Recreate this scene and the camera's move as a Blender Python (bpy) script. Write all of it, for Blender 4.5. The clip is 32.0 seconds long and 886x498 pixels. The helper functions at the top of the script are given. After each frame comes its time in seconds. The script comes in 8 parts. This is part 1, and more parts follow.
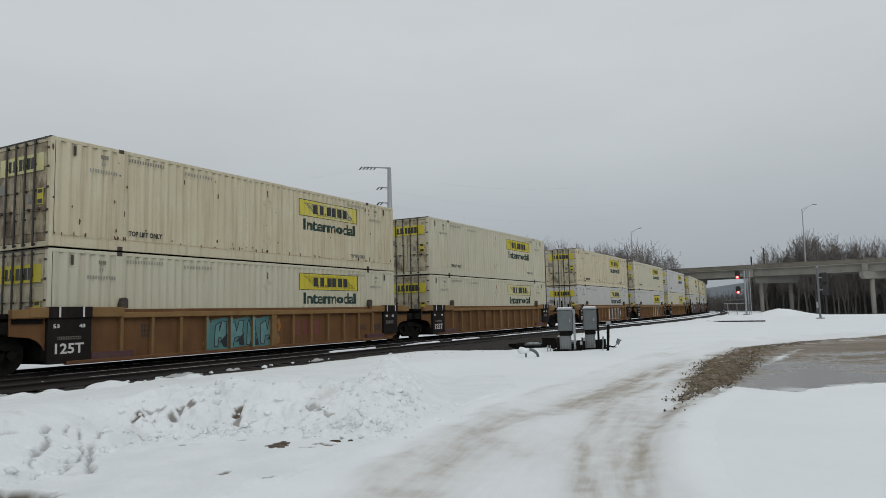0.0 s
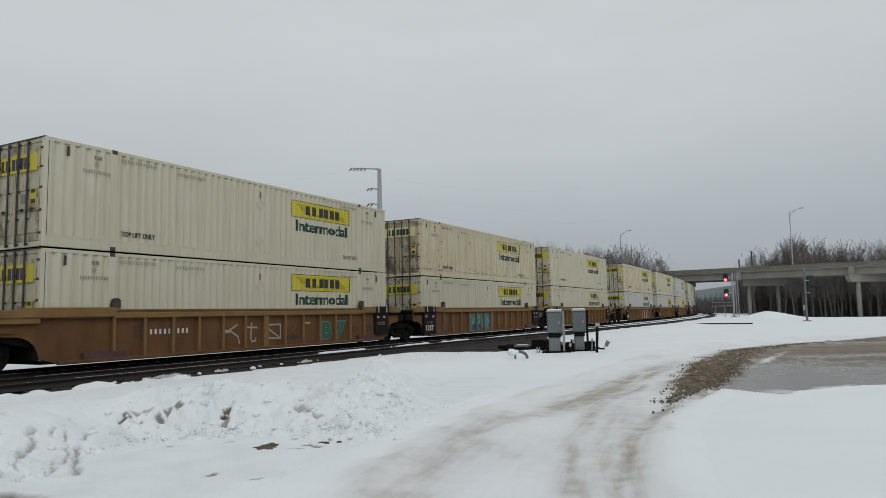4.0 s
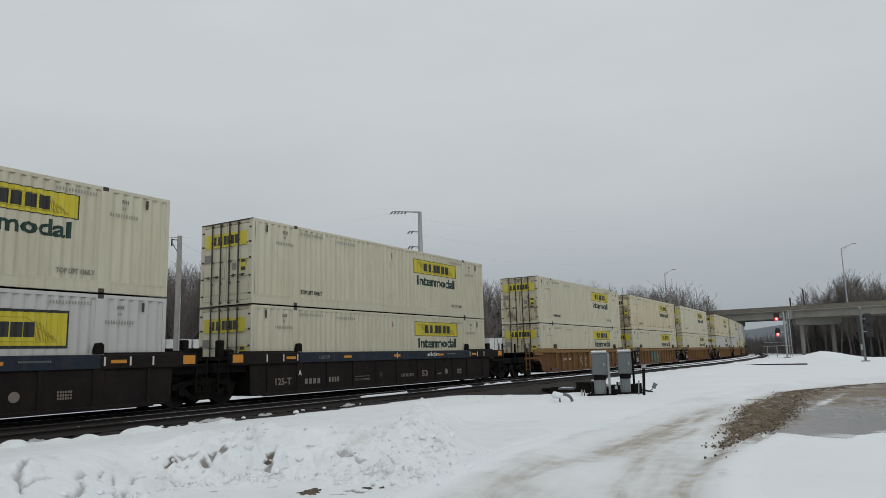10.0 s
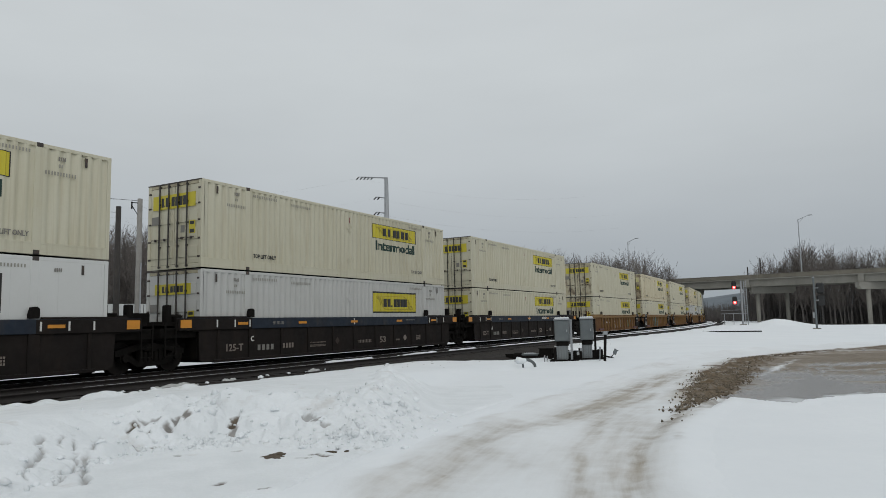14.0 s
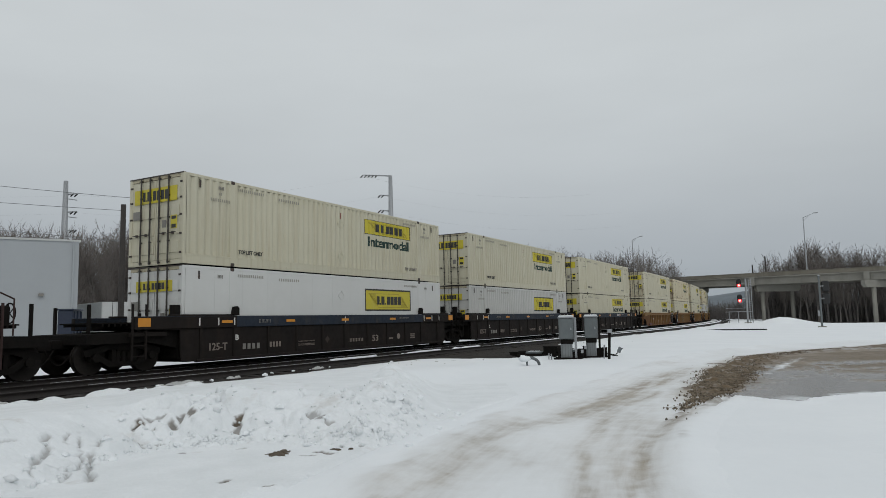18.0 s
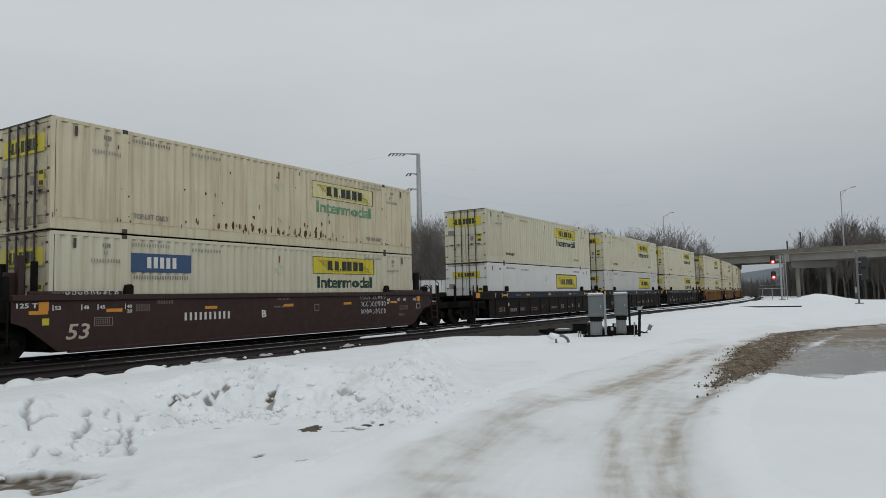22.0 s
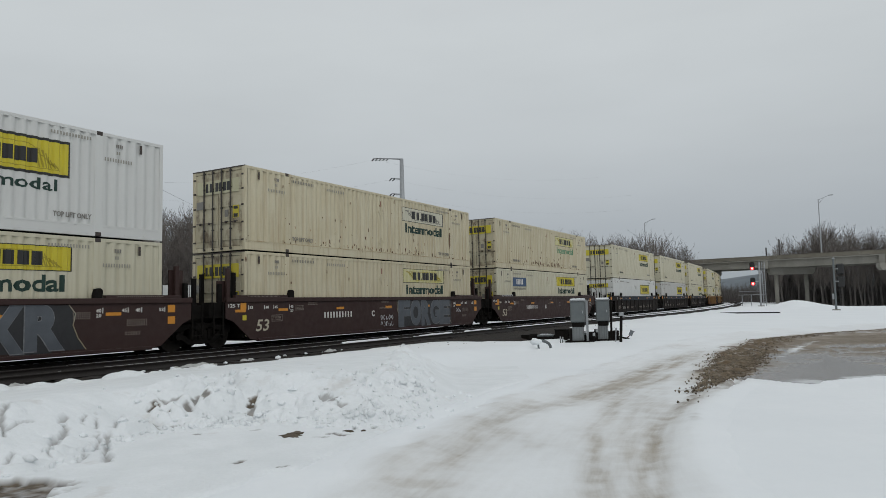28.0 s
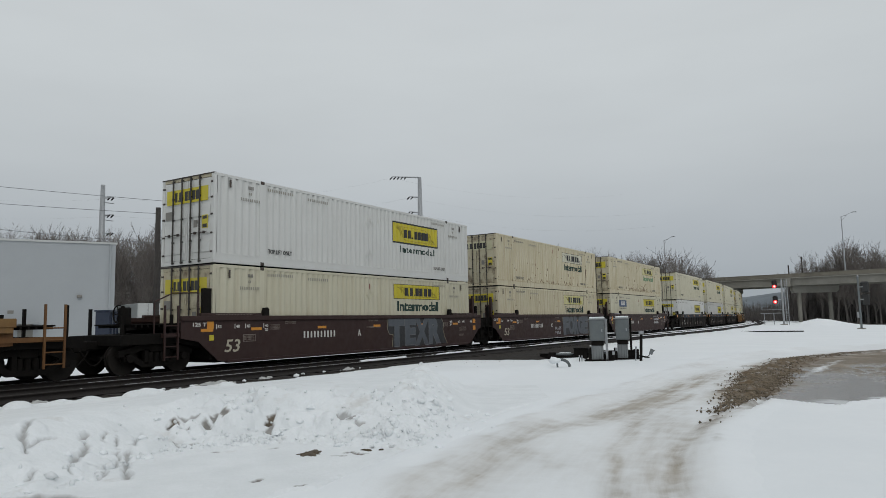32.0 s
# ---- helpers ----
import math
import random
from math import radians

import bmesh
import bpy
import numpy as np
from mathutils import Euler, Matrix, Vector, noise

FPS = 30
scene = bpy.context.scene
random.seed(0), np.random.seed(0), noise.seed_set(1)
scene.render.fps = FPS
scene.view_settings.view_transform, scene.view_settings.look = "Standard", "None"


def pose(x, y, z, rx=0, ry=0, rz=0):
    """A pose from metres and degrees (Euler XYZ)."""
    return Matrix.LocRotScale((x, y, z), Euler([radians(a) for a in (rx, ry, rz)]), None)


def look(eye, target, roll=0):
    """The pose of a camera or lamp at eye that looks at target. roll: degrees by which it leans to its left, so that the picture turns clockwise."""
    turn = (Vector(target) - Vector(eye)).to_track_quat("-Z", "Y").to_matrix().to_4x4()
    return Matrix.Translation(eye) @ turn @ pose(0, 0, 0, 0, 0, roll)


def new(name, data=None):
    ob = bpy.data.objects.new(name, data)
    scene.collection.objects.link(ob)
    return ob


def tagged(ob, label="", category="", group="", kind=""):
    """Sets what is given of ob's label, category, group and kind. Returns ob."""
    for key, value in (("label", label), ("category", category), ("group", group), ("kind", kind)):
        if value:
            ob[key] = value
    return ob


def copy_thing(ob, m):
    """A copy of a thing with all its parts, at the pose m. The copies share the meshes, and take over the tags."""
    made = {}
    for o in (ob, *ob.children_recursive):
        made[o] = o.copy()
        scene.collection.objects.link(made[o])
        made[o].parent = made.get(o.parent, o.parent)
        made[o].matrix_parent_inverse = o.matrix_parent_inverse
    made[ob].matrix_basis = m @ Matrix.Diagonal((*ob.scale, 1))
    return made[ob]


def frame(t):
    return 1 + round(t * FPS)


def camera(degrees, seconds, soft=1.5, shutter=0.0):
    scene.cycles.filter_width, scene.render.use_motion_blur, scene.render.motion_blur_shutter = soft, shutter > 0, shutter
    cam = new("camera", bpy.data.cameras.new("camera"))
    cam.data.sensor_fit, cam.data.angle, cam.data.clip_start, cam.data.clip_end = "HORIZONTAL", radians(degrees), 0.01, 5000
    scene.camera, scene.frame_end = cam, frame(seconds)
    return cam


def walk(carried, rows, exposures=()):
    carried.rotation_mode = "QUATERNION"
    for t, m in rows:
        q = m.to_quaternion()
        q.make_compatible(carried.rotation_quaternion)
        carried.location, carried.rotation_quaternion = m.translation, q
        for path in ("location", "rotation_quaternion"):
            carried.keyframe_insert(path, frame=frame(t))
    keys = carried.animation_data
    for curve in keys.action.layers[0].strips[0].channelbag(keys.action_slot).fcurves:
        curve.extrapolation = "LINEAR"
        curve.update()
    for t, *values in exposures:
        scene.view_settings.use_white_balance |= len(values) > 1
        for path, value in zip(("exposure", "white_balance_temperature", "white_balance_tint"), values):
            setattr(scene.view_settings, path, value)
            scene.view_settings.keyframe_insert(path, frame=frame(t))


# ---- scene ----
# Hand-held camera standing at one spot: seconds, yaw, pitch, lean in degrees.
EYE = (0.0, 0.0, 1.6)
cam = camera(65.4, 32.0, 0.8)
GLANCES = [
    (0.0, -0.40, 5.22, 1.32), (0.5, 0.17, 5.16, 1.40), (1.0, 0.98, 5.09, 1.42), (1.5, 1.52, 5.54, 1.30),
    (2.0, 1.70, 5.50, 1.33), (2.5, 0.79, 5.15, 1.47), (4.5, -1.37, 5.60, 1.06), (5.0, -0.83, 6.68, 1.31),
    (5.5, -0.76, 7.50, 1.08), (6.0, -1.43, 7.20, 1.49), (6.5, -0.79, 5.64, 1.55), (7.0, -0.46, 5.63, 1.43),
    (7.5, 0.73, 6.44, 1.49), (8.0, 0.68, 6.43, 1.48), (8.5, 1.01, 7.34, 1.61), (9.0, 1.90, 8.28, 1.65),
    (9.5, 2.03, 8.68, 1.61), (10.0, 2.20, 8.88, 1.52), (10.5, 2.29, 9.04, 1.40), (11.0, 2.25, 9.22, 1.44),
    (11.5, 0.61, 9.45, 1.64), (12.0, -0.13, 7.70, 1.51), (12.5, 0.24, 7.36, 1.63), (13.0, -0.45, 6.78, 1.56),
    (13.5, -0.70, 6.40, 1.33), (14.0, -0.66, 6.04, 1.28), (14.5, -0.84, 5.81, 1.06), (16.5, -1.42, 5.21, 1.22),
    (17.0, -1.32, 5.00, 1.19), (17.5, -1.16, 5.44, 1.31), (18.0, -0.32, 5.88, 1.25), (18.5, -0.23, 5.59, 1.49),
    (19.0, 0.00, 5.10, 1.40), (19.5, -0.18, 4.74, 1.51), (20.0, -1.68, 4.60, 1.55), (20.5, -1.51, 4.08, 1.57),
    (21.0, -0.38, 3.91, 1.43), (21.5, 1.18, 3.85, 1.33), (22.0, 2.06, 4.11, 1.42), (22.5, 1.69, 3.93, 1.42),
    (23.0, 1.53, 4.49, 1.29), (23.5, 1.46, 4.50, 1.29), (24.0, 1.32, 4.43, 1.29), (24.5, 1.44, 4.09, 1.29),
    (26.5, 0.39, 3.55, 1.50), (27.0, 0.17, 3.65, 1.38), (27.5, 0.53, 4.13, 1.40), (28.0, 0.63, 4.51, 1.25),
    (28.5, 0.76, 5.13, 1.46), (29.0, 0.78, 5.59, 1.53), (29.5, 0.99, 5.87, 1.32), (30.0, 1.74, 6.21, 1.27),
    (30.5, 1.88, 6.40, 1.22), (31.0, 1.65, 6.03, 1.52), (31.5, 1.40, 6.03, 1.38), (32.0, 2.12, 6.04, 1.19)]
walk(cam, [(t, pose(*EYE, 90 + p, r, y)) for t, y, p, r in GLANCES])

# ---- light: flat overcast winter day ----
world = bpy.data.worlds.new("overcast_sky")
scene.world = world
world.use_nodes = True
wn, wl = world.node_tree.nodes, world.node_tree.links
wn.clear()
sky = wn.new("ShaderNodeTexSky")
sky.sky_type, sky.sun_disc = "NISHITA", False
sky.sun_elevation, sky.sun_rotation = radians(32), radians(200)
sky.air_density, sky.dust_density = 1.0, 4.0
grey = wn.new("ShaderNodeHueSaturation")
grey.inputs["Saturation"].default_value = 0.12
coord = wn.new("ShaderNodeTexCoord")
split = wn.new("ShaderNodeSeparateXYZ")
band = wn.new("ShaderNodeValToRGB")
band.color_ramp.elements[0].position, band.color_ramp.elements[0].color = 0.0, (0.33, 0.372, 0.405, 1)
band.color_ramp.elements[1].position, band.color_ramp.elements[1].color = 0.55, (0.63, 0.665, 0.69, 1)
for at, col in ((0.10, (0.40, 0.44, 0.475, 1)), (0.22, (0.515, 0.555, 0.58, 1)), (0.36, (0.585, 0.625, 0.645, 1))):
    band.color_ramp.elements.new(at).color = col
cloud = wn.new("ShaderNodeTexNoise")
cloud.inputs["Scale"].default_value, cloud.inputs["Detail"].default_value, cloud.inputs["Roughness"].default_value = 2.2, 5, 0.5
squash = wn.new("ShaderNodeMapping")
squash.inputs["Scale"].default_value = (1, 1, 3.5)
puff = wn.new("ShaderNodeMapRange")
puff.inputs["From Min"].default_value, puff.inputs["From Max"].default_value = 0.3, 0.7
puff.inputs["To Min"].default_value, puff.inputs["To Max"].default_value = 0.95, 1.04
shade = wn.new("ShaderNodeVectorMath")
shade.operation = "SCALE"
mixer = wn.new("ShaderNodeMix")
mixer.data_type = "RGBA"
mixer.inputs["Factor"].default_value = 0.92
back = wn.new("ShaderNodeBackground")
wout = wn.new("ShaderNodeOutputWorld")
dim = wn.new("ShaderNodeVectorMath")
dim.operation = "SCALE"
dim.inputs["Scale"].default_value = 0.1
wl.new(sky.outputs[0], grey.inputs["Color"])
wl.new(grey.outputs[0], dim.inputs[0])
wl.new(coord.outputs["Generated"], split.inputs[0])
wl.new(split.outputs["Z"], band.inputs[0])
wl.new(coord.outputs["Generated"], squash.inputs["Vector"])
wl.new(squash.outputs[0], cloud.inputs["Vector"])
wl.new(cloud.outputs[0], puff.inputs["Value"])
wl.new(band.outputs[0], shade.inputs[0])
wl.new(puff.outputs[0], shade.inputs["Scale"])
wl.new(dim.outputs[0], mixer.inputs["A"])
wl.new(shade.outputs[0], mixer.inputs["B"])
wl.new(mixer.outputs["Result"], back.inputs["Color"])
wl.new(back.outputs[0], wout.inputs["Surface"])
back.inputs["Strength"].default_value = 1.0

sun = new("sun", bpy.data.lights.new("sun", "SUN"))
sun.data.energy, sun.data.angle, sun.data.color = 0.55, radians(35), (1.0, 0.98, 0.95)
sun.matrix_world = look((40, -60, 70), (0, 0, 0))

# ---- the line: straight past the camera, then a wide curve to the left ----
RAIL = 0.293            # top of rail
START_X, START_Y, HEAD = -3.0346, 30.0, 0.5187
BEND_AT, BEND_IN, BEND = 6.5, 60.0, 0.0012472
SIDE = 1.295            # half a container's width
STEP = 0.5
line_s = np.arange(-330.0, 420.0, STEP)
line_k = BEND * np.clip((line_s - BEND_AT) / BEND_IN, 0, 1)
line_h = HEAD - np.concatenate([[0], np.cumsum((line_k[1:] + line_k[:-1]) / 2 * STEP)])
line_x, line_y = np.cumsum(np.sin(line_h)) * STEP, np.cumsum(np.cos(line_h)) * STEP
zero = int(np.searchsorted(line_s, 0))
line_x, line_y = line_x - line_x[zero] + START_X, line_y - line_y[zero] + START_Y
line_x, line_y = line_x - SIDE * np.cos(line_h), line_y + SIDE * np.sin(line_h)


def on_line(s, lat=0.0):
    """The point s metres along the line and lat metres to its right, and the heading there."""
    h = np.interp(s, line_s, line_h)
    return np.interp(s, line_s, line_x) + lat * np.cos(h), np.interp(s, line_s, line_y) - lat * np.sin(h), h


def line_coords(x, y):
    """Along and right of the line, for arrays of points; good within some hundred metres."""
    x, y = np.asarray(x, float), np.asarray(y, float)
    flat_x, flat_y = x.ravel(), y.ravel()
    ds = (flat_x - START_X) * math.sin(HEAD) + (flat_y - START_Y) * math.cos(HEAD)
    for _ in range(6):
        cx, cy, h = on_line(ds)
        ds = np.clip(ds + (flat_x - cx) * np.sin(h) + (flat_y - cy) * np.cos(h), -329, 419)
    cx, cy, h = on_line(ds)
    lat = (flat_x - cx) * np.cos(h) - (flat_y - cy) * np.sin(h)
    return ds.reshape(x.shape), lat.reshape(x.shape)


def smooth(a, b, v):
    t = np.clip((v - a) / (b - a), 0, 1)
    return t * t * (3 - 2 * t)


def near_track(s):
    """How far right of the main track the second one runs."""
    return 2.97 + 1.35 * smooth(4, 48, s)


# Where the reference platform's rear stands on the line at t seconds.
def train_at(t):
    return 5.331 + 4.9274 * t - 0.008675 * t * t - 0.00003298 * t ** 3


PITCH, LINK = 19.403, 23.301
LONG = 16.15


def car_pose(rear):
    ax, ay, _ = on_line(rear)
    bx, by, _ = on_line(rear + LONG)
    return pose(ax, ay, RAIL, 0, 0, math.degrees(math.atan2(by - ay, bx - ax)))


# Value noise on a lattice, for arrays.
lattice = np.random.RandomState(7).rand(256, 256)


def vnoise(x, y):
    xi, yi = np.floor(x).astype(int), np.floor(y).astype(int)
    fx, fy = x - xi, y - yi
    fx, fy = fx * fx * (3 - 2 * fx), fy * fy * (3 - 2 * fy)
    a, b = lattice[xi % 256, yi % 256], lattice[(xi + 1) % 256, yi % 256]
    c, d = lattice[xi % 256, (yi + 1) % 256], lattice[(xi + 1) % 256, (yi + 1) % 256]
    return (a * (1 - fx) + b * fx) * (1 - fy) + (c * (1 - fx) + d * fx) * fy - 0.5


def fbm(x, y, octaves=4):
    return sum(vnoise(x * 2 ** k + 17.3 * k, y * 2 ** k + 5.1 * k) / 2 ** k for k in range(octaves))

# ---- materials ----
def surface(name, colour, rough=0.6, metal=0.0, second=None, scale=3.0, mix=0.35, dirt=None, dirt_scale=(4.0, 4.0, 0.35),
            dirt_from=0.55, dirt_to=0.75, dirt_mix=0.6, bump=0.0, bump_scale=60.0, jitter=0.0, island=0.0, spec=0.5, clean=None, muddy=None):
    """A procedural surface: two tones by coarse and fine noise, streaks of dirt stretched along z, fine relief."""
    m = bpy.data.materials.new(name)
    m.use_nodes = True
    nt = m.node_tree
    n, l = nt.nodes, nt.links
    b = n["Principled BSDF"]
    b.inputs["Roughness"].default_value, b.inputs["Metallic"].default_value = rough, metal
    b.inputs["Specular IOR Level"].default_value = spec
    tc = n.new("ShaderNodeTexCoord")
    second = second or tuple(c * 0.75 for c in colour)

    def noise(sc, detail=4.0, vec=None, roughness=0.55):
        t = n.new("ShaderNodeTexNoise")
        t.inputs["Scale"].default_value, t.inputs["Detail"].default_value, t.inputs["Roughness"].default_value = sc, detail, roughness
        l.new(vec or tc.outputs["Object"], t.inputs["Vector"])
        return t.outputs["Fac"]

    def span(v, a, c, lo, hi):
        r = n.new("ShaderNodeMapRange")
        for key, value in (("From Min", a), ("From Max", c), ("To Min", lo), ("To Max", hi)):
            r.inputs[key].default_value = value
        l.new(v, r.inputs["Value"])
        return r.outputs[0]

    def blend(f, a, c):
        x = n.new("ShaderNodeMix")
        x.data_type = "RGBA"
        l.new(f, x.inputs["Factor"])
        for key, value in (("A", a), ("B", c)):
            if isinstance(value, tuple):
                x.inputs[key].default_value = (*value, 1)
            else:
                l.new(value, x.inputs[key])
        return x.outputs["Result"]

    def sized(f, amount):
        x = n.new("ShaderNodeMath")
        x.operation = "MULTIPLY"
        l.new(f, x.inputs[0])
        x.inputs[1].default_value = amount
        return x.outputs[0]

    col = blend(span(noise(scale), 0.35, 0.65, 0.0, mix), tuple(colour), tuple(second))
    col = blend(span(noise(scale * 14, 3.0), 0.3, 0.7, 0.0, mix * 0.5), col, tuple(second))
    if dirt:
        mp = n.new("ShaderNodeMapping")
        mp.inputs["Scale"].default_value = dirt_scale
        l.new(tc.outputs["Object"], mp.inputs["Vector"])
        col = blend(span(noise(1.0, 5.0, mp.outputs[0], 0.6), dirt_from, dirt_to, 0.0, dirt_mix), col, tuple(dirt))
    if jitter or island:
        src = n.new("ShaderNodeNewGeometry").outputs["Random Per Island"] if island else n.new("ShaderNodeObjectInfo").outputs["Random"]
        k = jitter or island
        h = n.new("ShaderNodeHueSaturation")
        l.new(span(src, 0.0, 1.0, 1 - k, 1 + k), h.inputs["Value"])
        l.new(col, h.inputs["Color"])
        col = h.outputs[0]
    if muddy:  # mud where the mesh's "mud" value is high; on the bank also the cracks' painted shadow
        brown = n.new("ShaderNodeAttribute")
        brown.attribute_name = "mud"
        water = n.new("ShaderNodeAttribute")
        water.attribute_name = "wet"
        wet = water.outputs["Fac"]
        col = blend(wet, col, (0.20, 0.19, 0.18))
        col = blend(brown.outputs["Fac"], col, blend(span(noise(9.0), 0.35, 0.65, 0.0, 1.0), tuple(muddy), tuple(c * 1.9 for c in muddy)))
    if clean:  # laid bare where the mesh's "worn" value is high, else clean snow
        bare = n.new("ShaderNodeAttribute")
        bare.attribute_name = "worn"
        # wheel streaks run along the lane
        lane = n.new("ShaderNodeAttribute")
        lane.attribute_name = "lane"
        run = n.new("ShaderNodeSeparateXYZ")
        l.new(tc.outputs["Object"], run.inputs[0])
        path = n.new("ShaderNodeCombineXYZ")
        l.new(sized(lane.outputs["Fac"], 9.0), path.inputs[0])
        l.new(sized(run.outputs["Y"], 0.8), path.inputs[1])
        streak = span(noise(1.0, 4.0, path.outputs[0], 0.65), 0.36, 0.64, 0.78, 1.18)
        spots = span(noise(3.5, 4.0), 0.35, 0.65, 0.8, 1.15)
        both = n.new("ShaderNodeMath")
        both.operation = "MULTIPLY"
        l.new(streak, both.inputs[0])
        l.new(spots, both.inputs[1])
        # solid where worn right through
        solid = n.new("ShaderNodeMix")
        l.new(span(bare.outputs["Fac"], 0.75, 0.95, 0.0, 1.0), solid.inputs["Factor"])
        l.new(both.outputs[0], solid.inputs["A"])
        solid.inputs["B"].default_value = 1.0
        amount = n.new("ShaderNodeMath")
        amount.operation, amount.use_clamp = "MULTIPLY", True
        l.new(bare.outputs["Fac"], amount.inputs[0])
        l.new(solid.outputs["Result"], amount.inputs[1])
        col = blend(amount.outputs[0], blend(span(noise(0.35), 0.35, 0.65, 0.0, 0.6), *clean), col)
    l.new(col, b.inputs["Base Color"])
    gloss = span(noise(scale * 5), 0.3, 0.7, max(rough - 0.1, 0.02), min(rough + 0.12, 1))
    if muddy:
        x = n.new("ShaderNodeMix")
        l.new(wet, x.inputs["Factor"])
        l.new(gloss, x.inputs["A"])
        x.inputs["B"].default_value = 0.22
        gloss = x.outputs["Result"]
    l.new(gloss, b.inputs["Roughness"])
    if bump:
        bp = n.new("ShaderNodeBump")
        bp.inputs["Strength"].default_value, bp.inputs["Distance"].default_value = bump, 0.02
        l.new(noise(bump_scale, 5.0), bp.inputs["Height"])
        l.new(bp.outputs[0], b.inputs["Normal"])
    m.diffuse_color = (*colour, 1)
    return m


def plain(name, colour, rough=0.55, metal=0.0):
    return surface(name, colour, rough, metal, scale=6, mix=0.18)


SNOW = surface("snow", (0.80, 0.825, 0.84), 0.75, second=(0.74, 0.77, 0.79), scale=0.35, mix=0.6, bump=0.35, bump_scale=9, spec=0.25)
BANK_SNOW = surface("plowed_snow", (0.79, 0.815, 0.83), 0.75, second=(0.66, 0.69, 0.70), scale=1.6, mix=0.5, dirt=(0.42, 0.38, 0.33),
                    dirt_scale=(1.4, 1.4, 2.4), dirt_from=0.62, dirt_to=0.72, dirt_mix=0.3, bump=0.9, bump_scale=19, spec=0.25, muddy=(0.075, 0.060, 0.044))
CLEAN = ((0.80, 0.825, 0.84), (0.74, 0.77, 0.79))
ROAD_SNOW = surface("packed_road_snow", (0.40, 0.358, 0.30), 0.65, second=(0.27, 0.235, 0.185), scale=0.8, mix=0.7, bump=0.4, bump_scale=22, spec=0.3, clean=CLEAN, muddy=(0.082, 0.058, 0.033))
ICE = surface("grey_ice", (0.50, 0.51, 0.50), 0.5, second=(0.34, 0.34, 0.33), scale=7, mix=0.9, bump=0.5, bump_scale=30)
MUD = surface("mud_clod", (0.095, 0.070, 0.044), 0.8, second=(0.17, 0.135, 0.09), scale=5, mix=0.8, bump=0.6, bump_scale=30, jitter=0.25)
CRUMB = surface("mud_crumb", (0.11, 0.084, 0.055), 0.85, second=(0.19, 0.155, 0.11), scale=5, mix=0.8, island=0.45)
EARTH = surface("bare_earth", (0.06, 0.046, 0.032), 0.9, second=(0.12, 0.095, 0.065), scale=6, mix=0.8, bump=0.7, bump_scale=40)
BALLAST = surface("ballast", (0.026, 0.024, 0.023), 0.95, second=(0.045, 0.04, 0.036), scale=5, mix=0.9, bump=1.0, bump_scale=26, spec=0.15)
TIE = surface("tie", (0.022, 0.018, 0.016), 0.9, scale=8, mix=0.6)
RAIL_RUST = surface("rusty_rail", (0.018, 0.014, 0.012), 0.75, 0.0, scale=7, mix=0.6)
RAIL_BRIGHT = surface("worn_rail_head", (0.72, 0.73, 0.74), 0.38, 0.85, scale=2, mix=0.2)

CREAM = surface("cream_container_paint", (0.545, 0.52, 0.405), 0.5, second=(0.50, 0.468, 0.342), scale=0.7, mix=0.6, dirt=(0.39, 0.335, 0.225),
                dirt_scale=(9.0, 9.0, 0.3), dirt_from=0.50, dirt_to=0.76, dirt_mix=0.6, jitter=0.03)
BEIGE = surface("aged_container_paint", (0.575, 0.53, 0.39), 0.55, second=(0.51, 0.45, 0.305), scale=0.8, mix=0.8, dirt=(0.33, 0.245, 0.145),
                dirt_scale=(9.0, 9.0, 0.3), dirt_from=0.50, dirt_to=0.74, dirt_mix=0.65, jitter=0.03)
WHITE = surface("white_container_paint", (0.50, 0.50, 0.478), 0.5, second=(0.445, 0.44, 0.415), scale=0.8, mix=0.5, dirt=(0.5, 0.49, 0.45),
                dirt_scale=(2.0, 2.0, 0.2), dirt_from=0.58, dirt_to=0.85, dirt_mix=0.3, jitter=0.02)
CLEAN_WHITE = surface("smooth_white_paint", (0.60, 0.605, 0.585), 0.45, second=(0.555, 0.555, 0.535), scale=0.8, mix=0.5, dirt=(0.5, 0.49, 0.45),
                      dirt_scale=(2.0, 2.0, 0.2), dirt_from=0.58, dirt_to=0.85, dirt_mix=0.3)
DOOR_DIRT = surface("soiled_door_paint", (0.50, 0.465, 0.345), 0.6, second=(0.40, 0.35, 0.235), scale=1.6, mix=0.9, dirt=(0.10, 0.062, 0.038),
                    dirt_scale=(2.2, 2.2, 1.3), dirt_from=0.50, dirt_to=0.66, dirt_mix=0.85, jitter=0.04)
DOOR_RUSTY = surface("rust_stained_door_paint", (0.43, 0.38, 0.27), 0.65, second=(0.31, 0.25, 0.16), scale=1.6, mix=0.9, dirt=(0.075, 0.045, 0.028),
                     dirt_scale=(2.2, 2.2, 1.1), dirt_from=0.44, dirt_to=0.62, dirt_mix=0.85, jitter=0.05)
GASKET = plain("black_gasket", (0.03, 0.03, 0.028), 0.6)
CASTING = surface("dark_casting", (0.055, 0.045, 0.04), 0.6, 0.2, scale=9, mix=0.6, dirt=(0.18, 0.09, 0.05), dirt_scale=(9, 9, 9), dirt_mix=0.6)
ROD = surface("lock_rod", (0.045, 0.04, 0.034), 0.5, 0.3, scale=8, mix=0.5)
YELLOW = surface("yellow_decal", (0.56, 0.475, 0.03), 0.45, second=(0.48, 0.40, 0.028), scale=1.5, mix=0.5, dirt=(0.45, 0.40, 0.2), dirt_scale=(3, 3, .4), dirt_mix=.3)
FADED = surface("faded_decal", (0.53, 0.49, 0.14), 0.5, second=(0.56, 0.53, 0.33), scale=1.8, mix=0.9)
